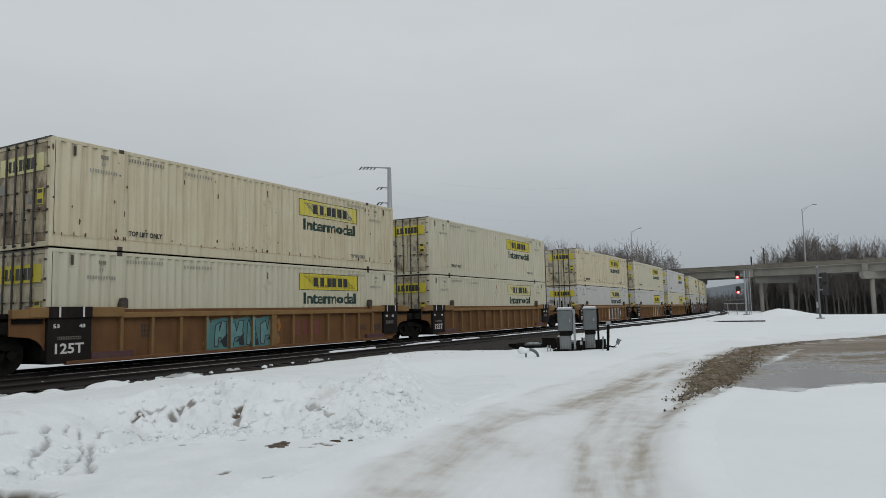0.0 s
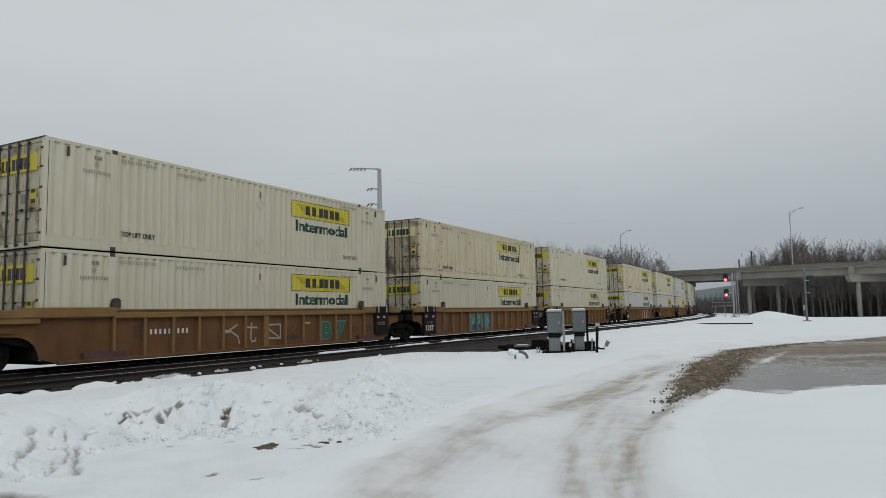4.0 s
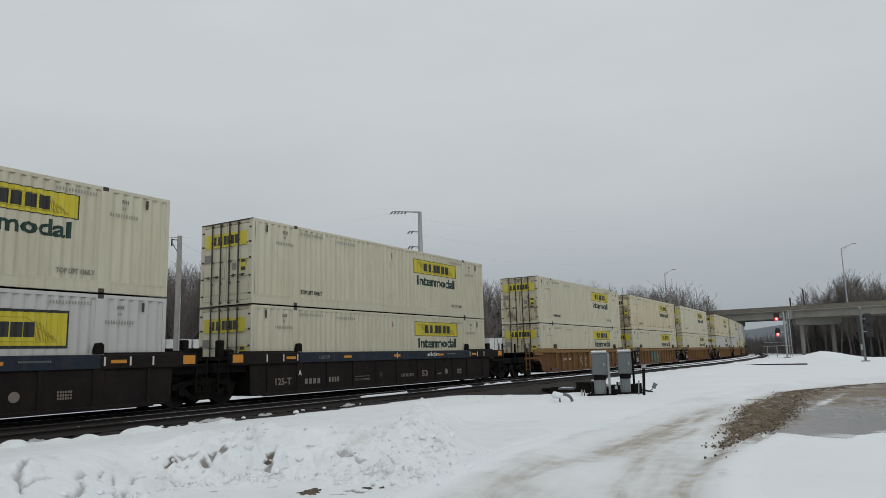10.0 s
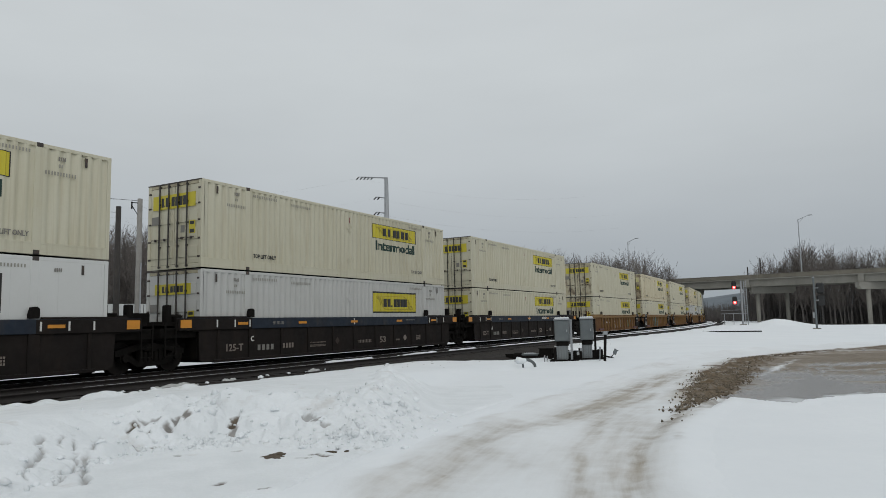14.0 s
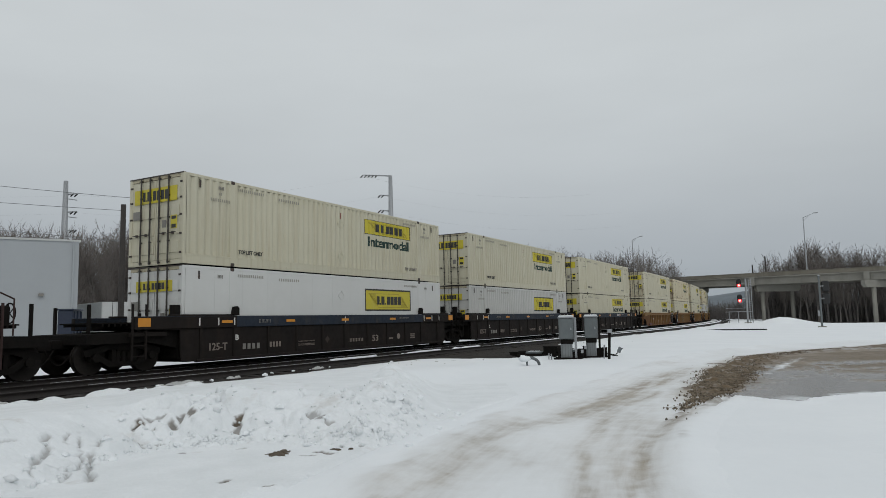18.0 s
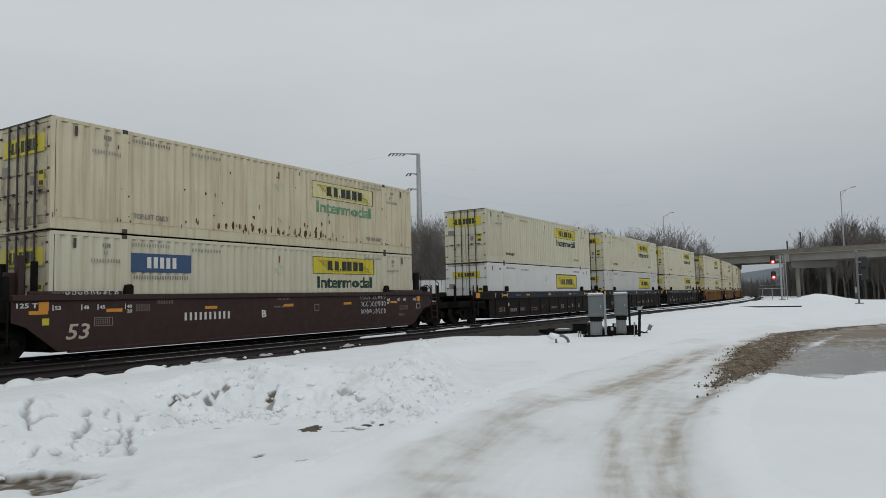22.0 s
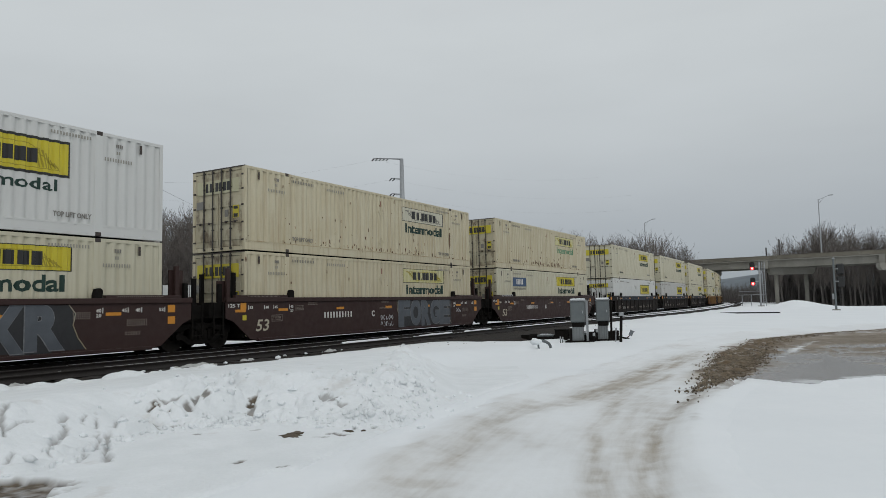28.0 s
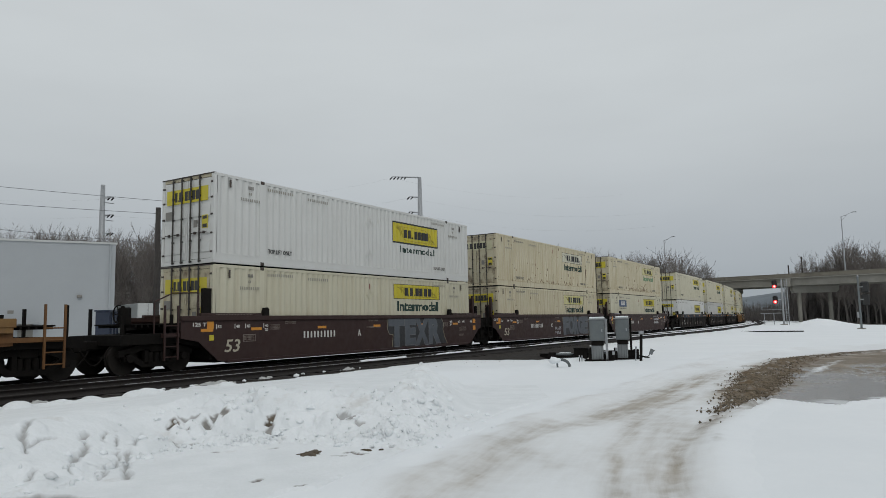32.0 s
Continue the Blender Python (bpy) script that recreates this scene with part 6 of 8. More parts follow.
def graffiti(car, tag, y):
    if tag == "teal":
        rnd = random.Random(5)
        edge = [(5.1, 0.28), (5.0, 0.5), (5.18, 0.62), (5.2, 0.95), (5.35, 1.22), (5.9, 1.3), (6.3, 1.22), (6.9, 1.31), (7.4, 1.24), (7.7, 1.31), (8.28, 1.31), (8.4, 1.1), (8.3, 0.85), (8.45, 0.6), (8.38, 0.32), (7.6, 0.27), (6.8, 0.32), (5.9, 0.26)]
        blob(edge, y, 0, TEAL, car, label="teal sprayed letters with orange edge")
        pale = surface("pale_teal_spray", (0.15, 0.30, 0.30), 0.55, second=(0.09, 0.2, 0.2), scale=4, mix=0.8)
        for x, w, lean in ((5.45, 0.5, 0.08), (6.12, 0.62, 0.05), (6.9, 0.5, -0.05), (7.5, 0.75, 0.06)):
            pts = [(x, 0.36), (x + w * 0.28, 0.34), (x + w * 0.36, 0.62), (x + w * 0.62, 0.64), (x + w * 0.72, 0.36), (x + w, 0.38), (x + w * 0.86 + lean, 0.8), (x + w * 0.9 + lean, 1.16), (x + w * 0.55 + lean, 1.2), (x + w * 0.48, 0.86), (x + w * 0.3 + lean, 1.18), (x + w * 0.06, 1.06)]
            pts = [(a + rnd.uniform(-0.03, 0.03), b + rnd.uniform(-0.03, 0.03)) for a, b in pts]
            blob(pts, y - 0.004, 0, pale, car)
            tagged(part("graffiti", stroke(pts + pts[:1], 0.014, y - 0.012, y - 0.007), SPRAY_DARK, car, "black outline of a sprayed letter"), kind="stuff")
            dark = [(a + 0.05 * w, 0.3 + (b - 0.3) * 0.55) for a, b in pts[2:8]]
            blob(dark, y - 0.008, 0, SPRAY_DARK, car)
        # paint carried over the ribs
        for i in (3, 4, 5):
            x = 2.05 + 1.012 * i
            part("graffiti", box(x - 0.046, x + 0.046, -1.490, -1.484, 0.28, 1.28), pale if i != 3 else TEAL, car)
        orange_spray = once("orange_spray", lambda: surface("orange_spray_paint", (0.34, 0.13, 0.02), 0.6, scale=4, mix=0.6))
        for pts in ([(5.1, 0.28), (4.98, 0.5), (5.12, 0.66), (5.16, 1.15), (5.28, 1.24), (5.24, 0.66), (5.12, 0.52)], [(8.36, 1.2), (8.44, 0.95), (8.36, 0.8), (8.46, 0.74), (8.56, 0.95), (8.46, 1.24)], [(8.42, 0.62), (8.5, 0.56), (8.46, 0.32), (8.38, 0.32)]):
            blob(pts, y - 0.006, 0, orange_spray, car)
        bars(car, 9.27, y, 0.58, 1.6, 0.52, once("rust_red", lambda: plain("rust_red_spray", (0.15, 0.04, 0.028))), 3, "graffiti")
    elif tag == "green":
        for x, ch in ((11.36, "B"), (12.3, "7")):
            write_on(car, ch, x - 0.05, y - 0.002, 0.36, 0.72, 0.74, SPRAY_EDGE, "graffiti", "pale edge of a sprayed letter", 0.085, 4)
            write_on(car, ch, x, y - 0.006, 0.40, 0.62, 0.66, SPRAY_GREEN, "graffiti", "green sprayed letter", 0.055, 4)
        bars(car, 9.28, y, 0.47, 0.74, 0.13, BLACK_INK, 4, "graffiti")
    elif tag == "white":
        for i, (x, w) in enumerate(((4.9, 0.55), (5.8, 0.6), (6.8, 0.55), (7.7, 0.55), (10.2, 0.6), (11.2, 0.55))):
            write_on(car, "SKES80"[i], x, y, 0.45, w, 0.62, SPRAY_PALE, "graffiti")
    elif tag == "pink":
        blob([(8.6, 0.3), (8.6, 1.25), (12.6, 1.3), (12.9, 0.8), (12.5, 0.3)], y, 0, SPRAY_PALE, car, label="pale sprayed letters")
        bars(car, 8.9, y - 0.004, 0.4, 3.3, 0.8, SPRAY_GREY, 6, "graffiti")
    elif tag in ("FORGE", "TEXR"):
        spans = ((9.0, 0.92), (9.98, 0.86), (10.93, 0.78), (11.74, 0.82), (12.58, 0.98)) if tag == "FORGE" else ((9.05, 1.12), (10.24, 0.80), (11.0, 1.12), (12.14, 0.98))
        left = spans[0][0]
        field = [(left - 0.12, 1.47), (left - 0.10, 1.05), (left + 0.02, 0.85), (left + 0.3, 0.82), (left + 0.22, 0.32), (13.72, 0.32), (13.5, 0.62), (13.36, 0.95), (13.42, 1.25), (13.25, 1.47)]
        blob(field, y + 0.003, 0, SPRAY_DARK, car, label="black field behind sprayed letters")
        tagged(part("graffiti", stroke(field[:5], 0.014, y - 0.004, y + 0.001, stroke(field[5:], 0.014, y - 0.004, y + 0.001)), SPRAY_OCHRE, car, "thin ochre sprayed edge"), kind="stuff")
        for k, (ch, (x, w)) in enumerate(zip(tag, spans)):
            low, high = 0.32 + 0.03 * (k % 2), 1.15
            write_on(car, ch, x + 0.06, y + 0.001, low - 0.07, w + 0.12, high + 0.12, SPRAY_DARK, "graffiti", "black shadow of a sprayed letter", 0.09, 5)
            write_on(car, ch, x - 0.03, y - 0.004, low - 0.03, w + 0.06, high + 0.06, SPRAY_EDGE, "graffiti", "pale outline of a sprayed letter", 0.066, 5)
            write_on(car, ch, x, y - 0.008, low, w, high, SPRAY_GREY, "graffiti", "large grey sprayed letter", 0.055, 5)
        if tag == "FORGE":
            for i in range(2):
                scribble(car, 7.6, y - 0.002, 0.66 - 0.28 * i, 1.0, 0.2, 5, 9 + i)
            scribble(car, 14.25, y - 0.002, 0.86, 0.5, 0.2, 3, 12)
    if tag in ("FORGE", "TEXR", "marker"):
        bars(car, 14.6, -1.475, 1.67, 1.5, 0.035, DIM_INK, 24)
        bars(car, 0.0, -1.475, 1.67, 1.5, 0.035, DIM_INK, 24)
    if tag == "marker":
        scribble(car, 0.3, -1.478, 1.64, 1.5, 0.1, 9, 41)
        for i in range(3):
            scribble(car, 12.2, y - 0.002, 1.36 - 0.30 * i, 1.75, 0.20, 9, 5 + i)


# ---- the train: set by set from the front; sign style of the upper and lower container ----
S, F, O_, FR, FW, NO, BL, PE = "sign", "faded", "outline", "frame", "frame_word", "none", "bleached", "peeling"
SETS = [
    ("maroon", 6, [(CREAM, S, CREAM, S, {"letter": "B"}), (CREAM, S, CREAM, S, {"letter": "C"}), (CREAM, S, CREAM, S, {"letter": "A"})]),
    ("maroon", 3, [(CREAM, S, WHITE, S, {"letter": "B"}), (BEIGE, S, WHITE, S, {"letter": "C"}), (CREAM, S, WHITE, S, {"letter": "A"})]),
    ("orange", 0, [(WHITE, S, CREAM, FR, {"tag": ""}), (CREAM, S, WHITE, FR, {"tag": "pink"}), (BEIGE, S, WHITE, F, {"tag": "pink"})]),
    ("orange", -3, [(CREAM, S, CREAM, F, {"tag": ""}), (BEIGE, PE, CREAM, S, {"tag": "teal"}), (CREAM, S, CREAM, S, {"tag": "green"})]),
    ("black", -6, [(CREAM, S, CREAM, S, {"letter": "A"}), (CREAM, S, WHITE, FR, {"letter": "C"}), (CREAM, S, WHITE, FR, {"letter": "B"})]),
    ("maroon", -9, [(BEIGE, BL, CREAM, S, {"letter": "B", "tag": "marker"}), (BEIGE, O_, BEIGE, F, {"letter": "C", "tag": "FORGE"}), (WHITE, FW, CREAM, S, {"letter": "A", "tag": "TEXR"})]),
    ("orange", -12, [(CREAM, S, CREAM, S, {"tag": ""}), (CREAM, S, CREAM, S, {"tag": "white"}), (CREAM, S, CREAM, S, {"tag": ""})]),
]
KIND_WORDS = {"orange": "rust-streaked orange articulated well car with ribbed sides", "black": "sooty black well car with a blue top sill", "maroon": "dark maroon smooth-sided well car with white stencils"}
PAINT_WORDS = {CREAM: "cream", BEIGE: "aged beige", WHITE: "white"}
STYLE_WORDS = {PE: "peeling company sign", BL: "faded sign, pale lettering", S: "yellow sign, green lettering", F: "faded sign and lettering", O_: "bleached outlined sign", FR: "black-framed yellow sign", FW: "black-framed yellow sign", NO: "bare sides"}
built = {}
moving = []


def build_train():
    for number, (kind, _, cars) in enumerate(SETS):
        start = LINK * (3 - number) + PITCH * 2 * (3 - number)
        for k, (up, up_style, low, low_style, details) in enumerate(cars):
            rear = start - PITCH * k
            spot = ("front", "middle", "rear")[k]
            keyed = 3 <= number <= 5
            word = KIND_WORDS[kind] + (", sprayed with graffiti" if details.get("tag") else "")
            car = well_car(kind, spot, keyed, word, details)
            moving.append((car, rear, 0.0))
            for lift, paint, style in ((0.30, low, low_style), (3.25, up, up_style)):
                upper = lift > 1
                rusty = number == 5 and k < 2 and upper
                blue = number == 5 and k == 0 and not upper
                smooth_side = paint is WHITE and style == FR and number == 4 and k == 2
                label = f"{PAINT_WORDS[paint]} corrugated container with {STYLE_WORDS[style]}" + (", stacked on top" if upper else ", in the well")
                if smooth_side:
                    label = label.replace("corrugated", "smooth-sided")
                key = (paint, style, upper, rusty and (number, k), blue, smooth_side, number == 4)
                if key in built:
                    ob = copy_thing(built[key], Matrix())
                else:
                    ob = built[key] = container(CLEAN_WHITE if smooth_side or style == FW else paint, style, not smooth_side, "rusty" if style == PE else "dirty" if paint is not WHITE and number != 4 else "", label, rusty=(11 + k if rusty else False), blue_sign=blue, lift=0.0 if upper else 0.09)
                raised = (0.08, 0.03, 0.08)[k] if number == 5 else 0.0
                moving.append((ob, rear, lift + raised))
                if raised and not upper:
                    for px in (0.2, 15.7):
                        for py in (-1.2, 0.9):
                            part("bearing_pad", once(("pad", raised), lambda: mesh_of("bearing_pad", box(0, 0.3, 0, 0.3, 0.28, 0.299 + raised), GRIME)), parent=car).location = (px, py, 0)


build_train()

# ---- round the line ----
def at(az, dist, el=None):
    """The point at a bearing (degrees right of +y) and distance from the standpoint; z from the elevation."""
    a = radians(az)
    z = 0.0 if el is None else EYE[2] + dist * math.tan(radians(el))
    return Vector((dist * math.sin(a), dist * math.cos(a), z))


def bank_at(x, y):
    return max(float(bank_surface(np.array([[x]]), np.array([[y]]))[0, 0]), ground_at(x, y))


def ground_at(x, y):
    return float(ground_height(np.array([x]), np.array([y]))[0])


# -- the road bridge over the line --
BRIDGE_NEAR = 158.6
BRIDGE_AZ = 36.0
DECK_TOP, PARAPET, SOFFIT = 10.15, 0.75, 7.65
bridge_n = Vector((math.sin(radians(BRIDGE_AZ)), math.cos(radians(BRIDGE_AZ)), 0))
bridge_u = Vector((bridge_n.y, -bridge_n.x, 0))


def bridge_s(az):
    """Where along the bridge its near face shows at that bearing."""
    return BRIDGE_NEAR * math.tan(radians(az - BRIDGE_AZ))


def build_bridge():
    bridge = thing("road_bridge", "long concrete girder road bridge over the railway", "bridge", kind="")
    bridge.matrix_basis = Matrix.Translation(bridge_n * BRIDGE_NEAR) @ pose(0, 0, 0, 0, 0, -BRIDGE_AZ)
    x0, x1, deep = -135.0, 150.0, 11.5

    part("deck", box(x0, x1, -0.25, deep + 0.25, 9.15, 9.42), CONCRETE, bridge)
    for y in (-0.25, deep):
        n = 19
        w = (x1 - x0) / n
        for i in range(n):
            bm = box(x0 + i * w + 0.02, x0 + (i + 1) * w - 0.02, y, y + 0.3, 9.42 - 0.12, DECK_TOP, bevel=0.03)
            box(x0 + i * w + 0.02, x0 + (i + 1) * w - 0.02, y - 0.06, y + 0.36, DECK_TOP - 0.1, DECK_TOP + 0.02, bm)
            part("parapet_panel", bm, PARAPET_MAT, bridge)
    spans = [bridge_s(a) for a in (-2, 5.5, 12.0, 18.0, 24.5, 31.95, 38.9, 45.0, 51.0, 57.0)]
    for s in spans:
        # pier: skewed cap on two columns
        cap = part("pier_cap", prism([(2.6 if s < -20 else -0.9, 7.62), (2.6 if s < -20 else -0.9, 6.75), (3.0 if s < -20 else -0.4, 6.2), (12.2, 6.2), (12.8, 6.75), (12.8, 7.62)], -0.55, 0.55), CONCRETE, bridge)
        cap.matrix_basis = pose(s - (1.7 if s < -20 else 0.0), -0.2, 0, 0, 0, 42)
        for q in (4.2 if s < -20 else 1.3, 11.0):
            col = part("column", rod((q, 0, -2.6), (q, 0, 6.3), 0.42, sides=16), CONCRETE, bridge, flat=False)
            col.matrix_basis = pose(s - (1.7 if s < -20 else 0.0), -0.2, 0, 0, 0, 42)
        part("bearing", box(s - 0.5, s + 0.5, -0.28, 0.6, 7.5, 9.15), CONCRETE, bridge)
    ends = [x0] + spans + [x1]
    for a, b in zip(ends, ends[1:]):
        for j, y in enumerate((0.45, 3.0, 5.6, 8.2, 10.6)):
            part("girder", prism([(a + 0.06, SOFFIT), (b - 0.06, SOFFIT), (b - 0.06, 9.15), (a + 0.06, 9.15)], y, y + 0.5, box(a + 0.06, b - 0.06, y - 0.12, y + 0.62, SOFFIT, SOFFIT + 0.22)), CONCRETE, bridge)
    for x in (x0 - 1, x1 - 4):
        part("abutment", box(x, x + 5, -0.6, deep + 0.6, -3, 9.1), CONCRETE, bridge)
    for az, el, arm in ((28.24, 6.98, 2.0), (15.85, 6.08, 1.9), (41.0, 7.0, 2.0), (2.5, 5.9, 1.9)):
        s = bridge_s(az)
        d = BRIDGE_NEAR / math.cos(radians(az - BRIDGE_AZ))
        top = EYE[2] + d * math.tan(radians(el))
        lamp = thing("street_lamp", "tall grey street lamp with one arm on the bridge", "street lamp", "bridge lamps")
        lamp.matrix_basis = bridge.matrix_basis @ pose(s, 0.1, DECK_TOP)
        h = top - DECK_TOP
        part("base", box(-0.25, 0.25, -0.1, 0.4, -0.1, 0.2, bevel=0.03), CONCRETE, lamp)
        part("pole", rod((0, 0.1, 0), (0, 0.1, h), 0.13, 0.08), STEEL, lamp)
        part("arm", rod((0, 0.1, h - 0.1), (arm, 0.1, h + 0.65), 0.05, 0.04, sides=6, bm=rod((0, 0.1, h - 0.9), (arm * 0.5, 0.1, h + 0.2), 0.03, sides=6)), STEEL, lamp)
        part("lamp_head", box(arm - 0.1, arm + 0.75, -0.08, 0.28, h + 0.58, h + 0.74, bevel=0.05), STEEL, lamp)


build_bridge()


# -- signals --
def build_signal():
    p = at(24.05, 115)
    z = 0.12
    sig = thing("railway_signal", "two-head colour light signal showing red over red", "railway signal", "signals", m=pose(p.x, p.y, z, 0, 0, -24))
    part("foundation", box(-0.5, 0.5, -0.5, 0.5, -0.5, 0.12, bevel=0.04), CONCRETE, sig)
    part("mast", rod((0, 0, 0), (0, 0, 6.75), 0.15, 0.13, sides=10), STEEL, sig)
    ladder = bmesh.new()
    for x in (0.38, 0.72):
        rod((x, 0.3, 0), (x, 0.3, 6.75), 0.06, sides=6, bm=ladder)
    for i in range(20):
        rod((0.38, 0.3, 0.4 + 0.32 * i), (0.72, 0.3, 0.4 + 0.32 * i), 0.02, sides=6, bm=ladder)
    part("ladder", ladder, STEEL, sig)
    for el in (2.30, 1.15):
        h = EYE[2] + 115 * math.tan(radians(el)) - z
        head = part("signal_head", box(-1.32, -0.62, -0.12, 0.12, h - 0.58, h + 0.58, bevel=0.16), LENS_DARK, sig, "black oval signal head")
        part("bracket", box(-0.75, 0.0, 0.02, 0.16, h - 0.06, h + 0.06), STEEL, sig)
        for k, dz in enumerate((0.34, 0.0, -0.34)):
            lit = k == 2 if el > 2 else k == 2
            part("lens", rod((-0.97, -0.125, h + dz), (-0.97, -0.16, h + dz), 0.16, sides=16), RED_LIGHT if lit else LENS_DARK, head, "lit red lens" if lit else "")
            if lit:
                # added emissive disc in place of the lamp's halo
                part("lens_rim", rod((-0.97, -0.122, h + dz), (-0.97, -0.14, h + dz), 0.27, sides=16), RED_HALO, head, "disc for the red glow round the lamp")
            hood = bmesh.new()
            for i in range(7):
                a, b = math.pi * i / 7, math.pi * (i + 1) / 7
                rod((-0.97 + 0.19 * math.cos(a), -0.26, h + dz + 0.19 * math.sin(a)), (-0.97 + 0.19 * math.cos(b), -0.26, h + dz + 0.19 * math.sin(b)), 0.02, sides=4, bm=hood)
            part("hood", hood, LENS_DARK, head)
    h = EYE[2] + 115 * math.tan(radians(0.16)) - z
    part("platform", box(-3.1, 0.6, -0.25, 0.6, h - 0.08, h, bevel=0.02), STEEL, sig)
    part("platform_rail", rod((-3.0, 0.5, h + 0.5), (0.6, 0.5, h + 0.5), 0.025, sides=6), STEEL, sig)
    for x in (-2.6, -1.3):
        part("leg", rod((x, 0.1, 0), (x, 0.1, h), 0.06, sides=6), STEEL, sig)

    p = at(28.95, 84)
    z = ground_at(p.x, p.y)
    sig = thing("railway_signal", "signal mast seen from behind with dark back plates", "railway signal", "signals", m=pose(p.x, p.y, z - 0.05, 0, 0, -29))
    part("foundation", box(-0.4, 0.4, -0.4, 0.4, -0.4, 0.15, bevel=0.03), CONCRETE, sig)
    part("mast", rod((0, 0, 0), (0, 0, 5.5), 0.11, 0.10, sides=10), CABINET, sig)
    part("cap", rod((0, 0, 5.5), (0, 0, 5.62), 0.16, 0.05, sides=10), STEEL, sig)
    for q, h in enumerate((4.4, 3.1)):
        part("signal_head", box(0.2, 0.95, 0.0, 0.25, h - 0.6, h + 0.55, bevel=0.12), LENS_DARK, sig, "black signal head")
        part("bracket", box(0.0, 0.4, -0.05, 0.05, h - 0.05, h + 0.05), STEEL, sig)
    lad = bmesh.new()
    for x in (0.42, 0.72):
        rod((x, 0.35, 0.5), (x, 0.35, 4.9), 0.025, sides=6, bm=lad)
    for i in range(13):
        rod((0.42, 0.35, 0.7 + 0.33 * i), (0.72, 0.35, 0.7 + 0.33 * i), 0.018, sides=6, bm=lad)
    part("ladder", lad, LENS_DARK, sig)
    part("relay_box", box(-0.3, -0.1, -0.15, 0.2, 1.2, 1.8, bevel=0.02), STEEL, sig)


build_signal()


# -- equipment cases beside the track --
def build_cases():
    for k, (x, y, w) in enumerate(((5.02, 27.4, 0.56), (6.08, 27.8, 0.50))):
        z = ground_at(x, y) - 0.03
        case = thing("signal_case", "grey steel signal case on a pedestal, capped with snow", "signal case", "trackside signal cases", m=pose(x, y, z, 0, 0, -16))
        part("pedestal", box(-w * 0.42, w * 0.34, -0.2, 0.2, 0.08, 0.62, bevel=0.015), PALE_CASE, case)
        for q in (-0.3, -0.1, 0.1, 0.26):
            part("slat", box(q * w - 0.008, q * w + 0.008, -0.215, -0.2, 0.1, 0.6), CABINET, case)
        part("collar", box(-w * 0.4, w * 0.4, -0.22, 0.22, 0.62, 0.80), GRIME, case)
        part("body", box(-w / 2, w / 2, -0.28, 0.28, 0.80, 1.62, bevel=0.02), CABINET, case)
        part("door", box(-w / 2 + 0.03, w / 2 - 0.03, -0.295, -0.28, 0.84, 1.58, bevel=0.005), CABINET, case)
        part("latch", box(w / 2 - 0.1, w / 2 - 0.06, -0.32, -0.295, 1.15, 1.25), STEEL, case)
        part("lid", box(-w / 2 - 0.03, w / 2 + 0.03, -0.31, 0.31, 1.62, 1.66, bevel=0.01), STEEL, case)
        part("snow_cap", box(-w / 2, w / 2, -0.28, 0.28, 1.66, 1.73, bevel=0.033), SNOW, case, "cap of snow")
        part("post", box(w / 2 + 0.02, w / 2 + 0.10, -0.06, 0.06, -0.1, 1.64), STEEL if k == 0 else GRIME, case)
        for q in (-0.28, 0.28):
            part("base_rail", box(-0.5, 0.62, q - 0.04, q + 0.04, 0.0, 0.09), GRIME, case)
        part("conduit", rod((-0.3, -0.3, 0.0), (-0.3, -0.3, 0.5), 0.04, sides=8), GRIME, case)
        part("cable_box", box(w / 2 + 0.12, w / 2 + 0.34, -0.1, 0.15, 0.1, 0.42, bevel=0.02), GRIME, case)
    for x, y, turn, size, label in ((3.85, 28.9, -28, 0.72, "low black switch machine half buried in snow"), (5.6, 28.5, -22, 0.7, "dark steel gear box between two cases")):
        z = ground_at(x, y)
        m = thing("switch_machine", label, "switch machine", m=pose(x, y, z - 0.02, 0, 0, turn) @ Matrix.Scale(size, 4))
        part("case", box(-0.85, 0.75, -0.28, 0.28, 0.05, 0.34, bevel=0.04), GRIME, m)
        part("cover", box(-0.35, 0.6, -0.25, 0.25, 0.34, 0.46, bevel=0.04), CABINET, m)
        part("motor", rod((-0.8, -0.1, 0.38), (-0.4, -0.1, 0.38), 0.13, sides=12), GRIME, m)
        part("throw_rod", rod((-0.7, 0.1, 0.15), (-2.4, 2.4, 0.13), 0.035), GRIME, m)
        part("lever", rod((0.55, 0, 0.3), (0.8, 0.1, 0.62), 0.03, sides=6), GRIME, m)
        part("snow_cap", box(-0.2, 0.4, -0.18, 0.2, 0.46, 0.49, bevel=0.013), SNOW, m)
    duct = bmesh.new()
    pts = [Vector((0.34 * math.cos(q), 0, 0.02 + 0.26 * math.sin(q))) for q in np.linspace(0.05, 2.3, 8)]
    for a, b in zip(pts, pts[1:]):
        rod(a, b, 0.05, sides=10, bm=duct)
    rod((-0.1, 0, 0), (-0.12, 0.02, 0.26), 0.035, sides=8, bm=duct)
    z = ground_at(3.07, 23.8)
    d = thing("hot_air_duct", "bent dark pipe of a switch heater under a lump of snow", "duct", m=pose(3.07, 23.8, z - 0.02, 0, 0, 15))
    part("pipe", duct, CABINET, d, flat=False)
    part("snow_cap", pebble(0.2, 0.6, 3, 2), SNOW, d, flat=False).location = (-0.2, 0, 0.26)
